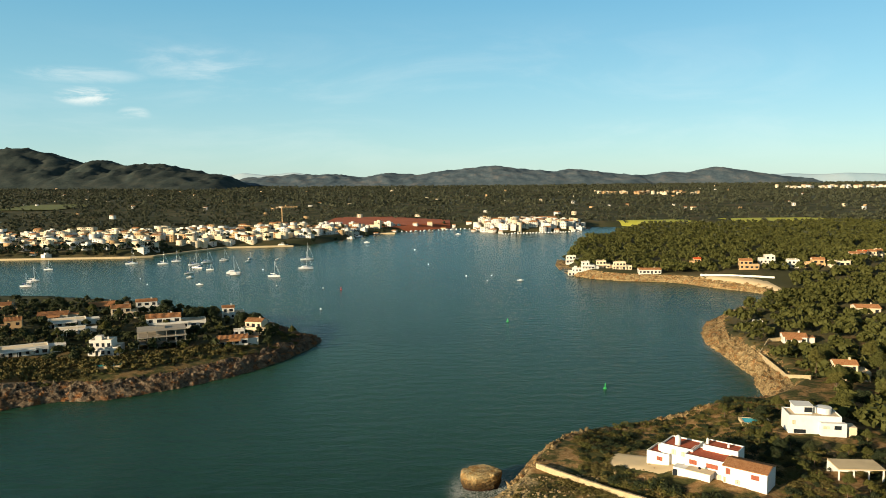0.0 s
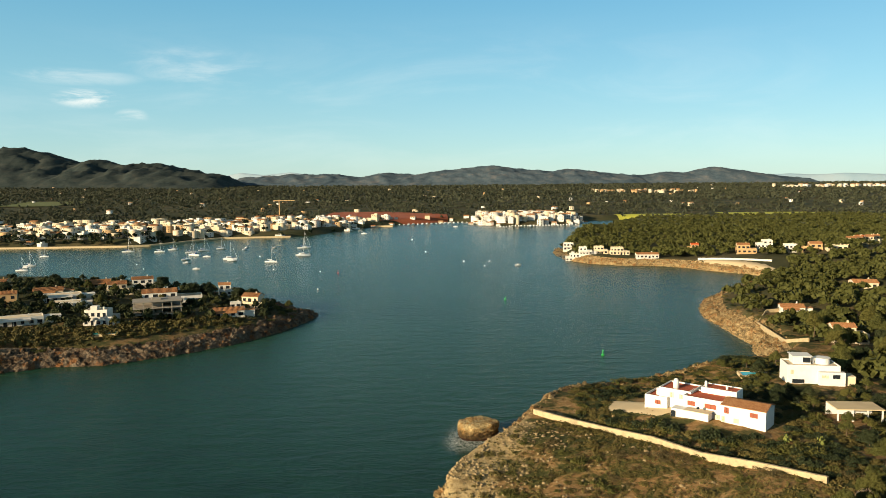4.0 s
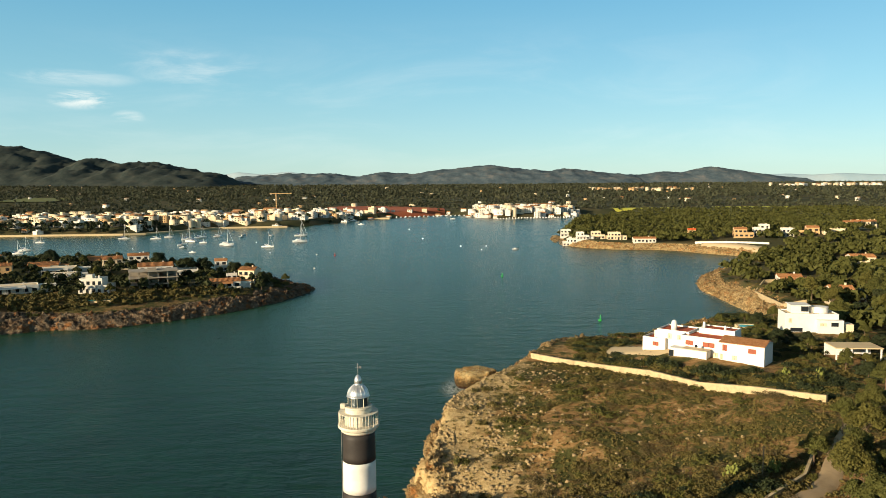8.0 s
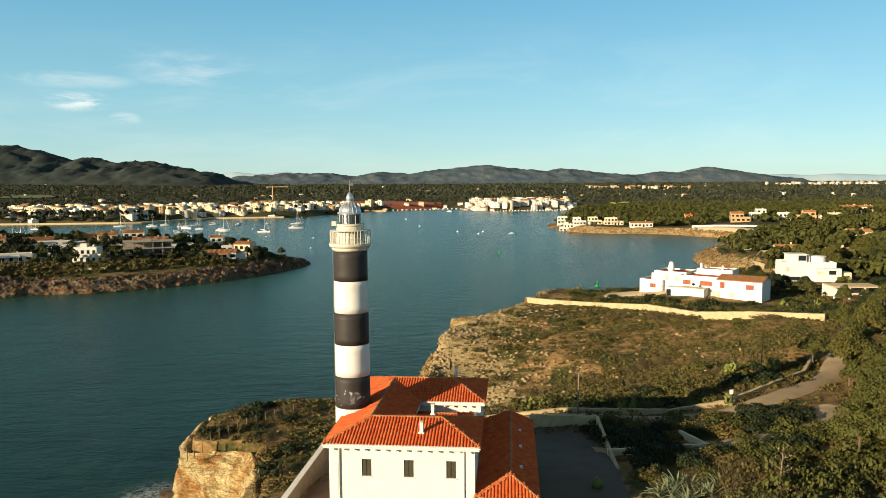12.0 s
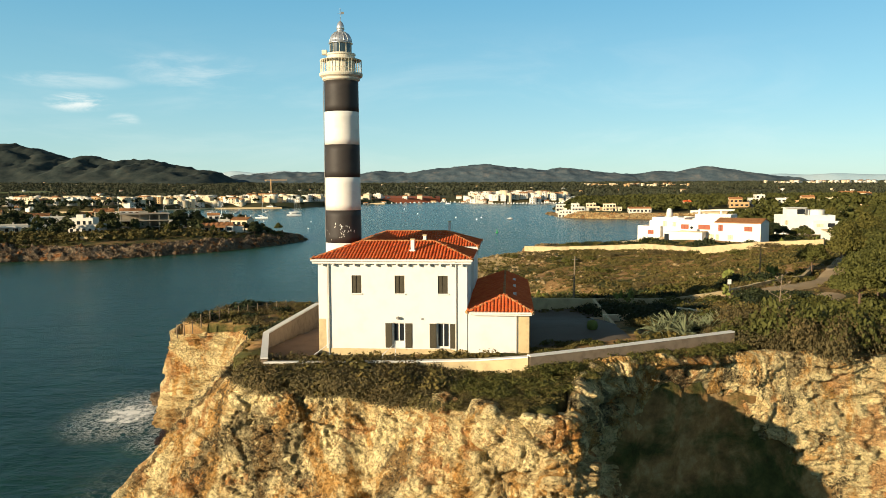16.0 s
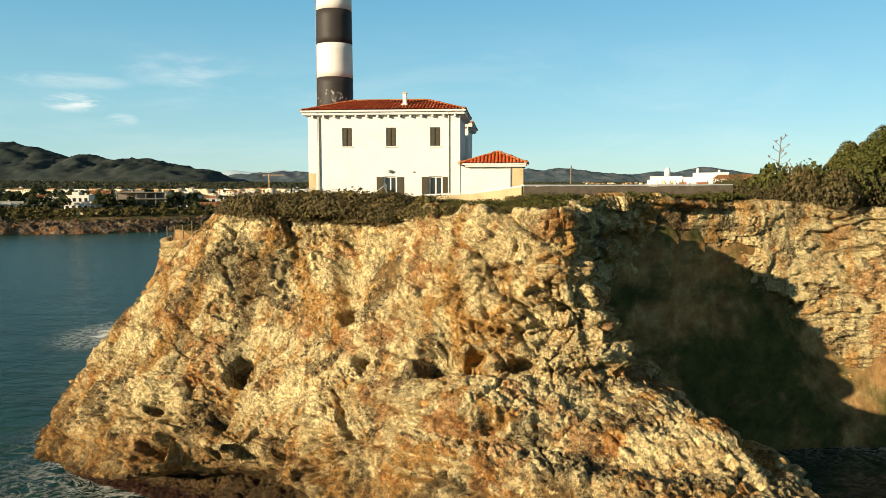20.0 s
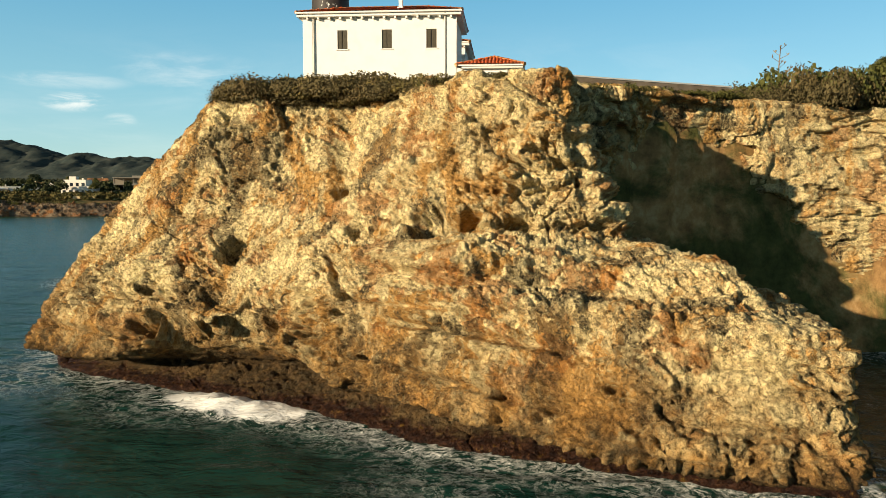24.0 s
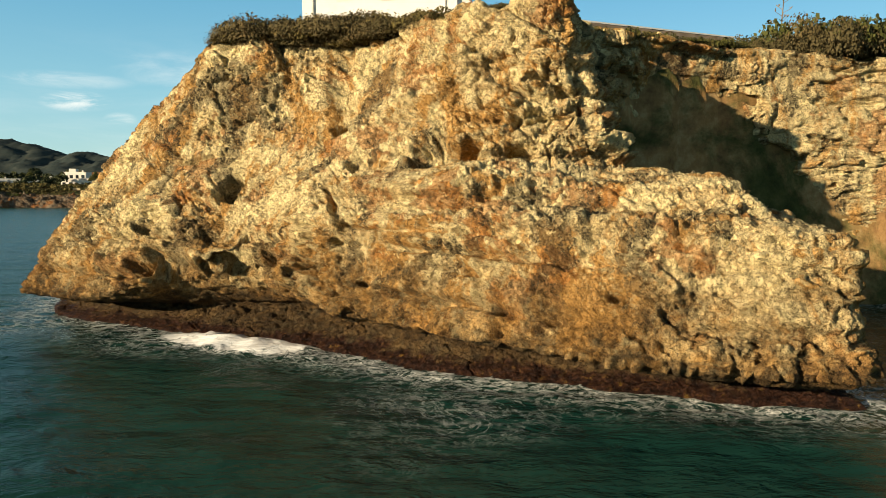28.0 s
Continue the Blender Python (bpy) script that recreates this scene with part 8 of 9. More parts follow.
house_at("balcony_house", -216, 366, 25, 11, 9, 2, "ochre", "tile", "brown balconied house with a tiled roof", None, 3.3, "balcony", 3)
house_at("terrace_house", -196, 384, 28, 18, 9, 1, "white", "flat", "white terraced house with pergola walls", None, 3.3, "wing", 5)
house_at("terrace_house", -184, 362, 24, 14, 8, 1, "white", "flat", "low white garden house among hedges", None, 3.2, "wing", 4)
house_at("tiled_house", -212, 400, 20, 15, 10, 1, "cream", "tile", "cream house with broad tiled roofs", None, 3.4, "wing", 4)
house_at("tiled_house", -176, 408, 25, 14, 10, 2, "cream", "tile", "cream two-storey house with a tiled roof", None, 3.0, "balcony", 4)
house_at("tiled_house", -170, 432, 22, 18, 9, 2, "white", "tile", "white house with glazed loggias by the water", None, 3.0, "balcony", 5)
house_at("tiled_house", -248, 420, 20, 12, 9, 2, "ochre", "tile", "ochre house with a tiled roof", None, 3.0, "balcony", 3)
house_at("tiled_house", -200, 436, 25, 16, 9, 1, "cream", "tile", "cream house near the far shore", None, 3.4, "wing", 4)
house_at("tiled_house", -236, 345, 25, 14, 9, 2, "white", "flat", "white flat-roofed house at the inland end", None, 3.0, "wing", 4)
house_at("tiled_house", -120, 421, 15, 12, 8, 2, "white", "tile", "white house half hidden by evergreen trees", None, 3.0, None, 3)

# the eastern shore
house_at("cape_house", 116, 637, -8, 12, 10, 3, "white", "flat", "stepped white house on the cape", None, 3.0, "tower", 4)
house_at("cape_house", 127, 636, -6, 11, 9, 2, "white", "flat", "white flat-roofed house on the cape", None, 3.0, "wing", 4)
house_at("cape_house", 141, 641, -10, 12, 9, 2, "cream", "flat", "cream terraced house on the cape", None, 3.0, "wing", 4)
house_at("cape_house", 156, 634, -12, 16, 9, 2, "cream", "flat", "cream row of holiday flats on the cape", None, 3.0, "balcony", 6)
house_at("shore_bungalow", 172, 606, -6, 18, 8, 1, "white", "tile", "low white bungalow above the rocks", None, 3.4, None, 6)
house_at("pine_house", 222, 641, -10, 9, 8, 2, "ochre", "tile", "small red-tiled house among pines", None, 3.0, None, 3)
house_at("white_house_above_cape", 127, 708, -10, 14, 9, 2, "white", "flat", "white house in the wood behind the cape", None, 3.0, "wing", 4)
house_at("beach_villa", 250, 597, -14, 15, 10, 2, "ochre", "tile", "sand-coloured villa with garden terraces", None, 3.3, "steps", 4)
house_at("beach_villa", 268.5, 606, -14, 12, 10, 3, "white", "flat", "tall white villa behind the beach", None, 3.1, "balcony", 4)
house_at("beach_villa", 284, 597, -14, 13, 9, 2, "white", "flat", "white frame villa with dark glazing", None, 3.3, "balcony", 4)
house_at("beach_villa", 300.5, 591, -14, 15, 10, 2, "ochre", "tile", "ochre villa with balconies behind the beach", None, 3.3, "balcony", 4)
house_at("beach_villa", 316, 583, -14, 15, 8, 1, "cream", "flat", "low cream villa with a garden wall", None, 3.4, "steps", 4)
for k in range(6):
    house_at("row_house", 337 + 8.6 * k, 603 + 6.5 * k, -24, 10, 9, 2, "cream", "tile", "cream terraced row house with a tiled roof", None, 3.0, "balcony", 3, group="row houses on the rise")
house_at("garden_villa", 148, 262, -12, 12, 8, 2, "cream", "tile", "sand-coloured villa with a tiled roof in the pines", None, 2.9, "balcony", 4)
house_at("garden_villa", 160, 331, -14, 10, 8, 1, "white", "tile", "small white house behind the shore wall", None, 3.2, "wing", 3)
house_at("garden_villa", 224, 384, -10, 12, 9, 1, "cream", "tile", "cream house roof among the pines", None, 3.2, None, 3)
house_at("garden_gate", 163, 378, -20, 5, 3, 1, "white", "flat", "white gate house at the shore garden", None, 3.0, None, 1)
line = [(133, 263), (132.5, 280), (140, 322), (150, 336), (157, 338)]
wall_run("shore_wall", line, 0.4, None, [ground_at(*p) + 1.6 for p in line], WALL_STONE, "tan retaining wall above the shore")
line = [(206, 585), (222, 573), (240, 562), (252, 556)]
wall_run("beach_wall", line, 0.5, None, [ground_at(*p) + 1.4 for p in line], WHITE_FAR, "white wall behind the sandy beach")
sheet("beach", [(205, 562), (222, 545), (232, 528), (231, 505), (240, 520), (243, 545), (228, 566), (210, 578)], 0.5, SAND, "small sandy beach in the bay", 3.0)
sheet("field", FIELDS[0], 1.2, RED_SOIL, "ploughed red-earth field behind the town", 14.0)
sheet("field", FIELDS[1], 2.0, RAPE, "bright yellow-green crop field", 14.0)
sheet("field", FIELDS[2], 2.0, RAPE, "bright yellow-green crop field", 14.0)
sheet("field", FIELDS[3], 3.0, LAWN, "green meadow on the plain", 30.0)

# dark gardens between the villas of the peninsula and of the bay's far shore
g = random.Random(131)


def between_homes(outline, gap, count, seed, spare):
    return [(x, y) for x, y in scatter(outline, gap, count, seed, 0.0) if all(math.hypot(x - a, y - b - 3) > r + spare for a, b, r in HOMES)]


PENINSULA = [(-260, 318), (-190, 312), (-150, 316), (-116, 336), (-92, 352), (-80, 370), (-84, 392), (-104, 412), (-140, 440), (-260, 470), (-330, 410)]
rows_ = [(x, y, g.uniform(1.6, 3.4), g.uniform(3.0, 7.0)) for x, y in between_homes(PENINSULA, 4.2, 420, 132, 0.6)]
wood("garden_trees", rows_, 6, 26, 0.55, OAK, "dark evergreen gardens among the peninsula villas", 133)
SLOPE = [(-250, 268), (-190, 278), (-160, 290), (-132, 304), (-104, 328), (-90, 346), (-104, 352), (-130, 330), (-160, 316), (-250, 318)]
rows_ = [(x, y, g.uniform(1.3, 2.4), g.uniform(1.4, 2.6)) for x, y in between_homes(SLOPE, 2.4, 520, 134, 0.2)]
wood("slope_scrub", rows_, 4, 18, 0.42, SHRUB, "dense olive scrub on the slope above the rocks", 135)
rows_ = [(x, y, g.uniform(2.2, 3.8), g.uniform(5, 8)) for x, y in between_homes([(118, 640), (170, 618), (245, 590), (330, 570), (340, 600), (250, 628), (170, 660), (126, 690)], 5.5, 130, 136, 0.8)]
wood("shore_trees", rows_, 6, 18, 0.9, PINE, "green pines between the villas of the bay", 137)
for x, y, k, size in ((134, 246, 0, 1.0), (139, 250, 1, 1.05), (129, 238, 2, 0.9), (156, 252, 0, 1.1), (150, 247, 3, 0.95), (141, 275, 2, 1.0), (160, 266, 0, 1.15), (124, 224, 1, 0.9), (118, 214, 0, 0.85), (131, 226, 3, 0.8), (163, 240, 2, 1.1), (146, 236, 1, 1.0), (150, 285, 0, 1.1), (168, 285, 2, 1.1)):
    plant(k, x, y, size, 37 * k + 11 * x, 0.3, "pines of the eastern wood")

# ---- the towns: a few kinds of house, each built once and then copied ----
def town_kind(seed, w, d, floors, tone, roof):
    g = random.Random(seed)
    wall = CATALOG[tone]
    t = thing("town_house", pose(0, 0, -50), "%s town house with %d storeys and a %s roof" % ({"white": "white", "cream": "cream", "ochre": "ochre", "grey": "grey"}[tone], floors, "flat" if roof == "flat" else "red tiled"), "house", "houses of the harbour town")
    h = floors * 3.0
    part("wall", boxed(-w / 2, w / 2, 0, d, -2.5, h), wall, t)
    if roof == "flat":
        part("parapet", boxed(-w / 2 - 0.1, w / 2 + 0.1, -0.1, 0.2, h, h + 0.6), wall, t)
        part("roof_room", boxed(-w * 0.2, w * 0.25, d * 0.4, d * 0.8, h, h + 2.4), wall, t)
    else:
        flat_face("roof", [(-w / 2 - 0.3, -0.3, h), (w / 2 + 0.3, -0.3, h), (w / 2 + 0.3, d / 2, h + d * 0.2), (-w / 2 - 0.3, d / 2, h + d * 0.2)], TILE_OLD, t, 0.2)
        flat_face("roof", [(w / 2 + 0.3, d + 0.3, h), (-w / 2 - 0.3, d + 0.3, h), (-w / 2 - 0.3, d / 2, h + d * 0.2), (w / 2 + 0.3, d / 2, h + d * 0.2)], TILE_OLD, t, 0.2)
    n = max(2, int(w / 3.4))
    for f in range(floors):
        for k in range(n):
            cx = -w / 2 + (k + 0.5) * w / n
            part("window", boxed(cx - 0.6, cx + 0.6, -0.07, 0.1, f * 3.0 + 0.7, f * 3.0 + 2.2), GLASS_DARK, t)
    return t


KINDS = [town_kind(1, 12, 10, 2, "white", "flat"), town_kind(2, 9, 9, 2, "white", "tile"), town_kind(3, 14, 10, 3, "white", "flat"), town_kind(4, 10, 10, 2, "cream", "tile"),
         town_kind(5, 13, 11, 3, "cream", "flat"), town_kind(6, 11, 9, 1, "white", "tile"), town_kind(7, 12, 9, 2, "ochre", "tile"), town_kind(8, 16, 12, 3, "white", "tile")]
used = set()


def town_house(kind, x, y, turn, size, lift=0.0, group=""):
    m = pose(x, y, ground_at(x, y) + lift, 0, 0, turn) @ Matrix.Scale(size, 4)
    if kind not in used:
        used.add(kind)
        KINDS[kind].matrix_basis = m
        t = KINDS[kind]
    else:
        t = copy_thing(KINDS[kind], m)
        t.scale = (size, size, size)
    if group:
        t["group"] = group


def town(outline, gap, count, seed, kinds, turn, lift, group):
    g = random.Random(seed)
    for x, y in scatter(outline, gap, count, seed, 0.0):
        town_house(g.choice(kinds), x, y, turn + g.choice((0, 0, 0, 90, -90, 180)) + g.uniform(-12, 12), g.uniform(0.6, 0.9), lift(x, y), group)


town(TOWN, 13.0, 230, 101, (0, 0, 2, 4, 4, 1, 3, 5, 2), -20, lambda x, y: 0.0, "houses of the harbour town")
town(OLD_TOWN, 12.5, 75, 102, (0, 1, 2, 2, 5, 7), -8, lambda x, y: 4.0 * max(0, 1 - abs(x - 130) / 110) * max(0, 1 - abs(y - 1215) / 110), "houses of the old harbour quarter")
town([(-190, 1180), (-70, 1215), (50, 1262), (52, 1285), (-60, 1245), (-190, 1225)], 22, 14, 103, (1, 5, 6, 3), -5, lambda x, y: 0.0, "houses behind the marina")
# farms, hamlets and back streets too far off to pick apart: joined
g = random.Random(104)
FAR_SETS = {}


def far_house(tone, x, y, turn, w, d, h, lift):
    """A joined far house: walls, a pitched or flat roof, dark window recesses on its front."""
    m = pose(x, y, ground_at(x, y) + lift, 0, 0, turn)
    base = [(-w / 2, 0), (w / 2, 0), (w / 2, d), (-w / 2, d)]
    wall_v = [m @ Vector((a, b, z)) for z in (-6, h) for a, b in base]
    FAR_SETS.setdefault(tone, []).append((wall_v, [(0, 1, 5, 4), (1, 2, 6, 5), (2, 3, 7, 6), (3, 0, 4, 7), (4, 5, 6, 7)]))
    if g.random() < 0.22:
        roof_v = [m @ Vector(q) for q in ((-w / 2 - 0.3, -0.3, h + 0.02), (w / 2 + 0.3, -0.3, h + 0.02), (w / 2 + 0.3, d / 2, h + d * 0.2), (-w / 2 - 0.3, d / 2, h + d * 0.2), (-w / 2 - 0.3, d + 0.3, h + 0.02), (w / 2 + 0.3, d + 0.3, h + 0.02))]
        FAR_SETS.setdefault("roof", []).append((roof_v, [(0, 1, 2, 3), (5, 4, 3, 2)]))
    for k in range(int(w / 4)):
        cx = -w / 2 + (k + 0.5) * 4
        for f in range(int(h / 3)):
            FAR_SETS.setdefault("glass", []).append(([m @ Vector(q) for q in ((cx - 0.7, -0.06, f * 3 + 0.8), (cx + 0.7, -0.06, f * 3 + 0.8), (cx + 0.7, -0.06, f * 3 + 2.3), (cx - 0.7, -0.06, f * 3 + 2.3))], [(0, 1, 2, 3)]))


for x, y in scatter([(-760, 800), (-480, 826), (-345, 836), (-290, 920), (-190, 965), (-120, 1100), (-90, 1185), (-240, 1230), (-520, 1130), (-780, 1080)], 9.5, 430, 108, 0):
    far_house(g.choice(("white", "cream", "cream", "ochre")), x, y, -20 + g.choice((0, 0, 90)) + g.uniform(-10, 10), g.uniform(7, 14), g.uniform(7, 11), g.choice((3.2, 6, 6, 9)), 0)
for x, y in scatter(OLD_TOWN, 8, 90, 109, 0):
    far_house(g.choice(("white", "white", "cream")), x, y, -8 + g.choice((0, 90)) + g.uniform(-8, 8), g.uniform(7, 12), g.uniform(7, 10), g.choice((6, 6, 9)), 5.0 * max(0, 1 - abs(x - 130) / 110) * max(0, 1 - abs(y - 1215) / 110))
for k in range(85):
    y = 1450 + 2300 * g.random() ** 1.3
    x = g.uniform(-0.56, 0.58) * y
    far_house(g.choice(("white", "cream", "ochre")), x, y, g.uniform(-40, 40), g.uniform(6, 12), g.uniform(6, 9), g.choice((3.2, 3.2, 6)), 1.0)
for k in range(46):
    f = k / 45
    far_house(g.choice(("cream", "cream", "ochre")), 590 + 320 * f + g.uniform(-24, 24), 2740 - 110 * f + g.uniform(-60, 60), g.uniform(-10, 10), g.uniform(6, 13), 9, g.choice((3, 6)), 6.0)
for k in range(46):
    f = g.random()
    far_house(g.choice(("white", "cream")), 1480 + 420 * f + g.uniform(-20, 20), 3190 - 150 * f + g.uniform(-60, 60), g.uniform(-10, 10), g.uniform(9, 20), 12, g.choice((3, 5, 8)), 8.0)
for tone, rows in FAR_SETS.items():
    vv, ff = [], []
    for v_, f_ in rows:
        ff += [tuple(i + len(vv) for i in q) for q in f_]
        vv += [tuple(q) for q in v_]
    tagged(numeric("far_houses", vv, ff, {"roof": TILE_OLD, "glass": GLASS_DARK}.get(tone) or CATALOG[tone]),
           {"roof": "red tiled roofs of the far houses", "glass": "dark windows of the far houses"}.get(tone, "%s walls of far houses and farms" % tone), "houses", kind="stuff")
# trees in the town
town_trees = [(x, y, g.uniform(3, 5), g.uniform(6, 10)) for x, y in scatter(TOWN, 15, 190, 105, 0)] + [(x, y, g.uniform(3, 4.5), g.uniform(6, 9)) for x, y in scatter([(-700, 798), (-480, 812), (-360, 822), (-300, 860), (-330, 880), (-480, 840), (-700, 825)], 7, 150, 106, 0)]
wood("town_trees", town_trees, 4, 10, 1.2, OAK, "dark trees along the town's waterfront", 107)
# quay
line = [(-720, 786), (-475, 806), (-340, 817), (-320, 826), (-268, 927), (-186, 943)]
wall_run("quay", line, 5.0, -1.5, [1.8] * 6, SAND, "long pale stone quay along the town")
mole = thing("marina_mole", pose(0, 0, 0), "pale stone mole of the marina", "mole")
part("mole_arm", prism(bmesh.new(), [(-165, 1150), (-70, 1143), (-70, 1151), (-165, 1160)], -2, 1.5), SAND, mole)
part("mole_head", prism(bmesh.new(), [(-82, 1138), (-68, 1138), (-66, 1153), (-82, 1154)], -2, 2.0), SAND, mole)
crane = thing("tower_crane", pose(-266, 1262, ground_at(-266, 1262), 0, 0, 8), "tall thin yellow tower crane above the roofs", "crane")
part("tower_mast", boxed(-0.7, 0.7, -0.7, 0.7, -1, 33), OCHRE_FAR, crane)
part("jib", boxed(-10, 26, -0.5, 0.5, 31.2, 32.3), OCHRE_FAR, crane)
part("counterweight", boxed(-10, -7, -0.8, 0.8, 29.5, 31.2), GREY_FAR, crane)


# ---- boats and buoys ----
def hull_mesh(bm, L, B, H, x_off=0.0):
    rows = []
    for j in range(9):
        t = j / 8
        x = (t - 0.5) * L
        w = B / 2 * (1 - max(0, (t - 0.45) / 0.55) ** 2.2) * (0.82 + 0.18 * min(1, t / 0.3))
        sheer = H * (0.9 + 0.25 * t * t)
        rows.append([bm.verts.new((x, x_off + s * w * q, z)) for s, q, z in ((-1, 1.0, sheer), (-1, 0.8, 0.1), (0, 0, -0.4), (1, 0.8, 0.1), (1, 1.0, sheer))])
    for a, b in zip(rows, rows[1:]):
        for i in range(4):
            bm.faces.new((a[i], b[i], b[i + 1], a[i + 1]))
        bm.faces.new((a[0], a[4], b[4], b[0]))
    bm.faces.new(rows[0])
    bmesh.ops.recalc_face_normals(bm, faces=bm.faces)
    return bm


def sailboat(L, seed, two=False):
    g = random.Random(seed)
    t = thing("catamaran" if two else "sailing_yacht", pose(0, 0, -60), "white catamaran at anchor with a bare mast" if two else "white sailing yacht at anchor with bare mast", "boat", "boats at anchor in the bay")
    if two:
        part("hull", hull_mesh(bmesh.new(), L, L * 0.13, 1.5, -L * 0.22), BOAT_WHITE, t)
        part("hull", hull_mesh(bmesh.new(), L, L * 0.13, 1.5, L * 0.22), BOAT_WHITE, t)
        part("bridge_deck", boxed(-L * 0.35, L * 0.15, -L * 0.24, L * 0.24, 0.9, 1.6, bevel=0.15), BOAT_WHITE, t)
        part("saloon", boxed(-L * 0.3, L * 0.1, -L * 0.2, L * 0.2, 1.6, 2.8, bevel=0.35), BOAT_WHITE, t)
        part("saloon_window", boxed(-L * 0.22, L * 0.108, -L * 0.205, L * 0.205, 2.0, 2.4), GLASS_DARK, t)
    else:
        part("hull", hull_mesh(bmesh.new(), L, L * 0.29, 1.25), BOAT_WHITE, t)
        part("coachroof", boxed(-L * 0.15, L * 0.22, -L * 0.09, L * 0.09, 1.1, 1.75, bevel=0.2), BOAT_WHITE, t)
        part("cabin_window", boxed(-L * 0.1, L * 0.16, -L * 0.094, L * 0.094, 1.3, 1.5), GLASS_DARK, t)
        part("sprayhood", boxed(-L * 0.24, -L * 0.14, -L * 0.1, L * 0.1, 1.4, 2.3, bevel=0.25), SAIL_BLUE, t)
    h = L * 1.28
    mast = part("mast", rod(bmesh.new(), (L * 0.06, 0, 1.2), (L * 0.06, 0, h), 0.14, 0.10, 8), MAST, t)
    part("spreader", rod(bmesh.new(), (L * 0.06, -0.9, h * 0.62), (L * 0.06, 0.9, h * 0.62), 0.04, segments=5), MAST, mast)
    boom = part("boom", rod(bmesh.new(), (L * 0.06, 0, 2.4), (-L * 0.32, 0, 2.5), 0.09, segments=6), MAST, t)
    part("furled_sail", rod(bmesh.new(), (L * 0.04, 0, 2.62), (-L * 0.31, 0, 2.7), 0.2, 0.14, 7), SAIL_BLUE if seed % 2 else BOAT_WHITE, boom)
    part("forestay", rod(bmesh.new(), (L * 0.48, 0, 1.4), (L * 0.06, 0, h * 0.96), 0.07, 0.05, 5), BOAT_WHITE, t)
    for s in (-1, 1):
        part("shroud", rod(bmesh.new(), (L * 0.04, s * L * 0.12, 1.2), (L * 0.06, 0, h * 0.92), 0.02, segments=4), MAST, t)
    return t


def motorboat(L):
    t = thing("motor_boat", pose(0, 0, -60), "small white motor boat on the water", "boat", "small boats in the bay")
    part("hull", hull_mesh(bmesh.new(), L, L * 0.34, 0.9), BOAT_WHITE, t)
    part("cabin", boxed(-L * 0.2, L * 0.15, -L * 0.12, L * 0.12, 0.85, 1.6, bevel=0.15), BOAT_WHITE, t)
    part("windscreen", boxed(L * 0.14, L * 0.17, -L * 0.11, L * 0.11, 1.1, 1.55), GLASS_DARK, t)
    return t


def fleet(proto, spots):
    for k, (x, y, turn, s) in enumerate(spots):
        m = pose(x, y, 0.02, 0, 0, turn) @ Matrix.Scale(s, 4)
        if k == 0:
            proto.matrix_basis = m
        else:
            o = copy_thing(proto, m)
            o.scale = (s, s, s)


first = sailboat(13, 2, True)
fleet(first, [(-128, 704, 20, 1.0)])
fleet(sailboat(12.5, 4, True), [(-189, 675, 10, 1.0)])
fleet(sailboat(12, 3), [(-141, 784, 15, 1.15), (-315, 757, 10, 1.0), (-245, 742, 25, 1.15), (-235, 716, 160, 1.05)])
fleet(sailboat(11, 6), [(-146, 648, -10, 1.0), (-282, 754, 5, 0.95), (-240, 764, 30, 1.1), (-228, 783, 20, 0.9), (-348, 633, 10, 0.9), (-378, 715, 0, 0.75)])
fleet(sailboat(9, 5), [(-336, 599, 5, 1.0), (-276, 775, 15, 1.1), (-229, 674, 30, 0.9), (-218, 700, 0, 0.8), (-205, 800, 60, 0.7)])
m0 = motorboat(6.5)
spots = [(-184, 662, 10, 1.3), (-219, 646, 20, 1.0), (-97, 988, 0, 1.2), (65.5, 607, 10, 0.8), (-196, 600, 0, 0.9), (-345, 622, 12, 0.9), (-352, 640, 12, 0.8), (-200, 772, 40, 0.9), (-173, 790, 30, 0.8), (28, 1120, 0, 1.2)]
gq = random.Random(9)
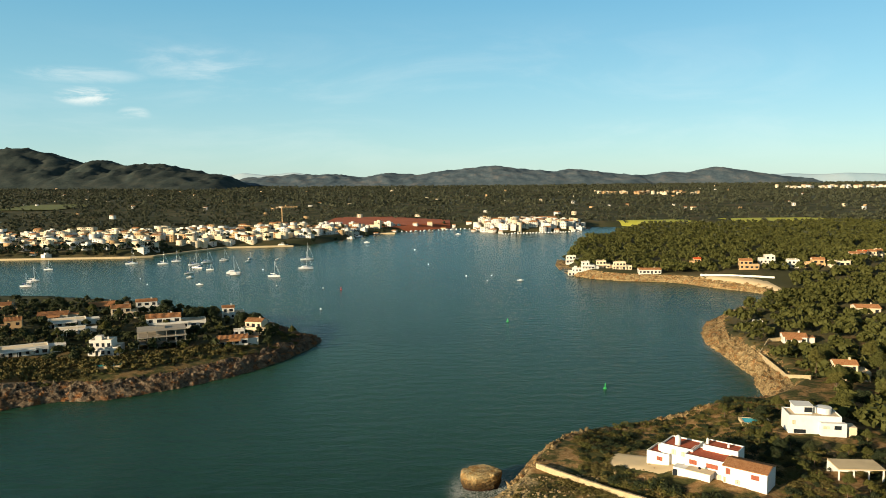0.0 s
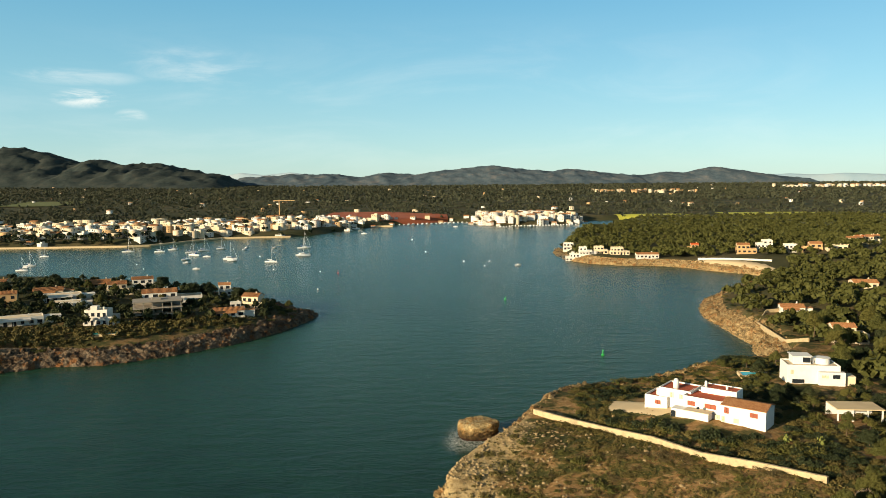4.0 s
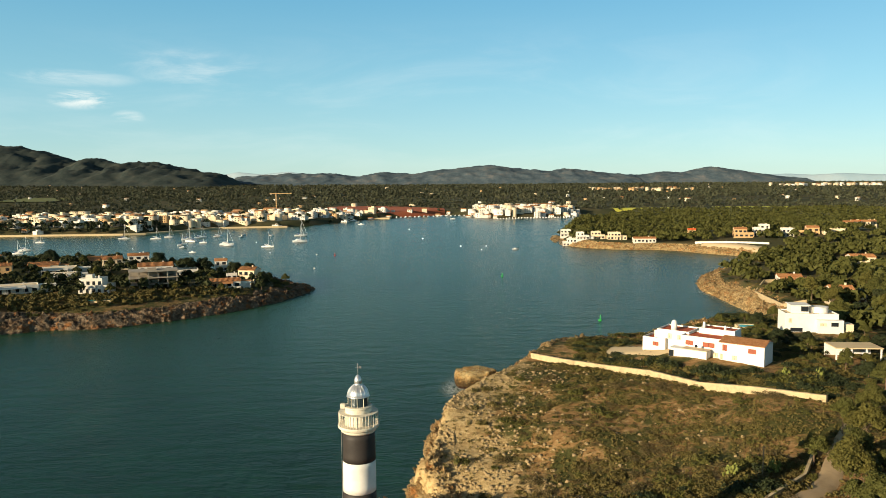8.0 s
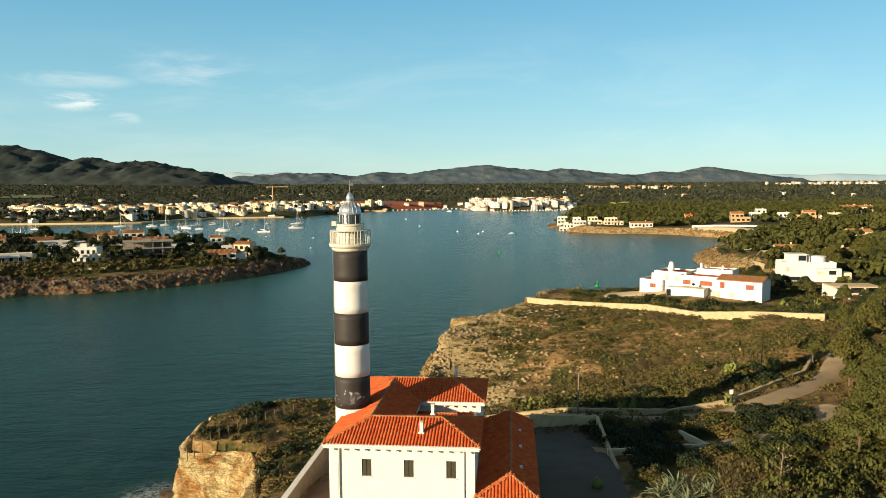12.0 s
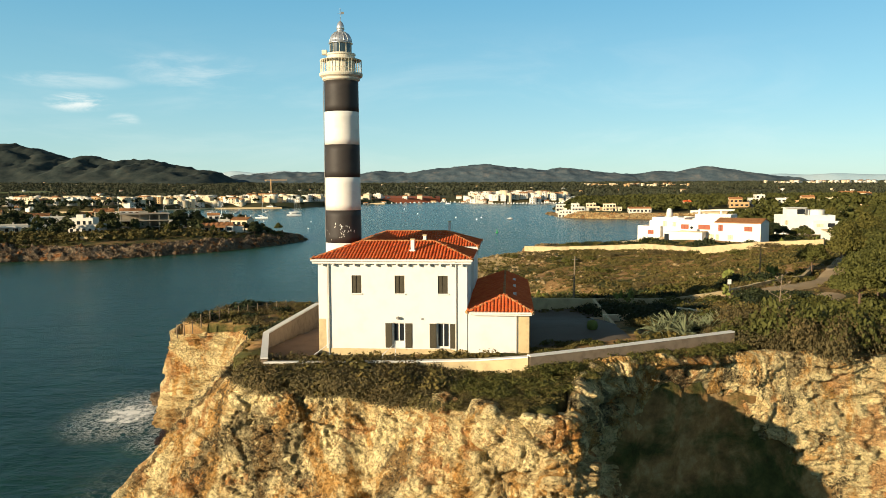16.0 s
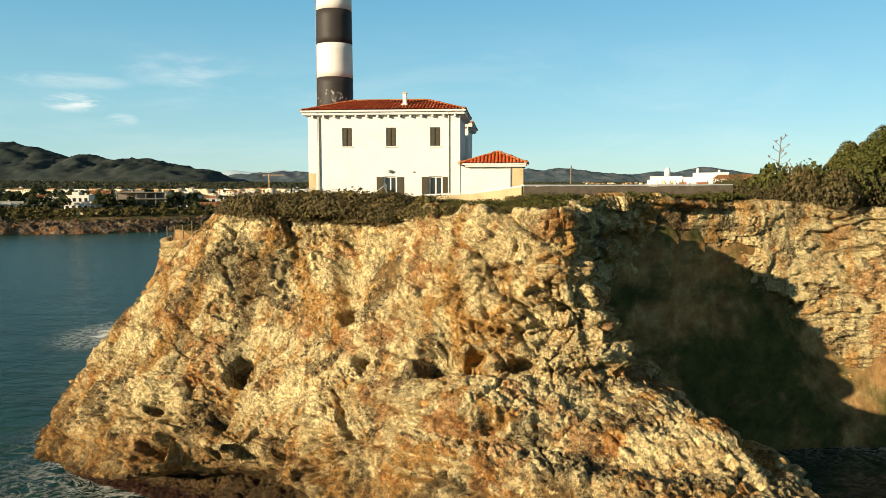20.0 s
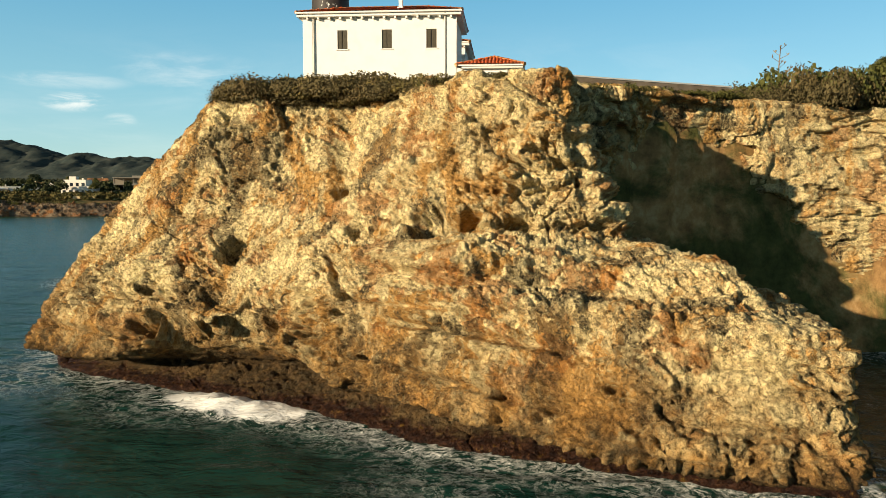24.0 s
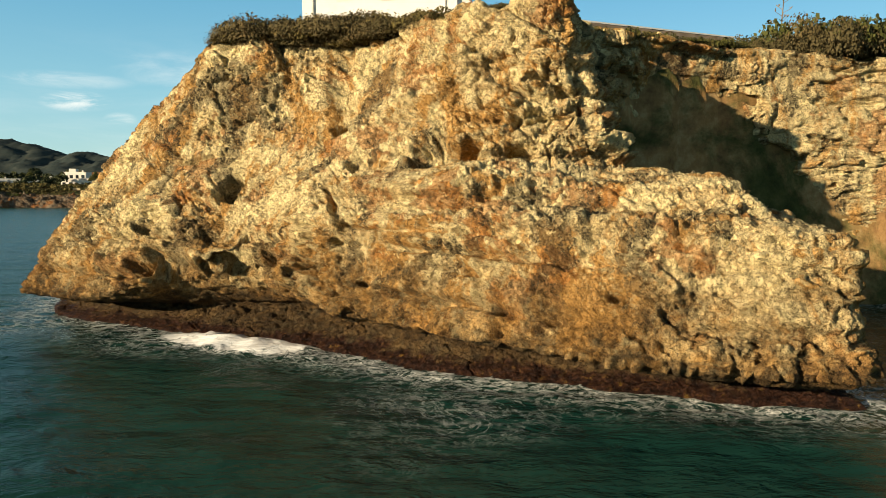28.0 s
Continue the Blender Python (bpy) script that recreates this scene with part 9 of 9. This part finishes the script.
for k in range(58):
    f = gq.random()
    spots.append((-166 + 48 * f + gq.uniform(-6, 6), 1042 + 70 * f + gq.uniform(-22, 60), gq.choice((0, 90, 20)), gq.uniform(0.9, 1.5)))
for k in range(26):
    f = k / 25
    spots.append((95 + 120 * f, 1119 + 34 * f + gq.uniform(-3, 2), gq.uniform(60, 110), gq.uniform(0.7, 1.1)))
for k in range(16):
    spots.append((-60 + 110 * k / 15, 1186 + 56 * k / 15 + gq.uniform(-4, 4), gq.uniform(40, 100), gq.uniform(0.8, 1.2)))
fleet(m0, spots)


def buoy(x, y, paint, label, tall=2.6):
    t = thing("channel_buoy", pose(x, y, 0, 3, 2, 0), label, "buoy")
    part("float", lathe(bmesh.new(), [(0.3, -0.4), (0.7, -0.1), (0.7, 0.35), (0.25, 0.5)], 16), paint, t)
    part("pillar", rod(bmesh.new(), (0, 0, 0.45), (0, 0, tall), 0.22, 0.12, 10), paint, t)
    part("topmark", lathe(bmesh.new(), [(0.32, tall), (0.30, tall + 0.1), (0.04, tall + 0.65)], 10), paint, t)


buoy(64.3, 290, BUOY_GREEN, "green conical channel buoy", 1.7)
buoy(38.5, 432, BUOY_GREEN, "green conical channel buoy farther up the bay", 1.4)
buoy(-77, 566, BUOY_RED, "red channel buoy in the bay", 1.7)
mark = thing("mooring_buoy", pose(0, 0, -60), "small white mooring buoy afloat", "buoy", "mooring buoys")
part("ball", lathe(bmesh.new(), [(0.1, -0.3), (0.5, -0.1), (0.62, 0.25), (0.45, 0.6), (0.1, 0.75)], 12), BOAT_WHITE, mark)
part("ring", rod(bmesh.new(), (0, 0, 0.7), (0, 0, 1.0), 0.08, segments=6), IRON, mark)
fleet(mark, [(-79, 480, 0, 1.0), (-92, 575, 0, 0.9), (22, 640, 0, 1.0), (38, 607, 0, 0.8), (-132, 592, 0, 0.8), (-12, 730, 0, 0.9), (-240, 604, 0, 0.9), (-260, 640, 0, 0.8), (-30, 880, 0, 1.2), (-168, 700, 0, 0.9), (44, 640, 0, 0.8)])
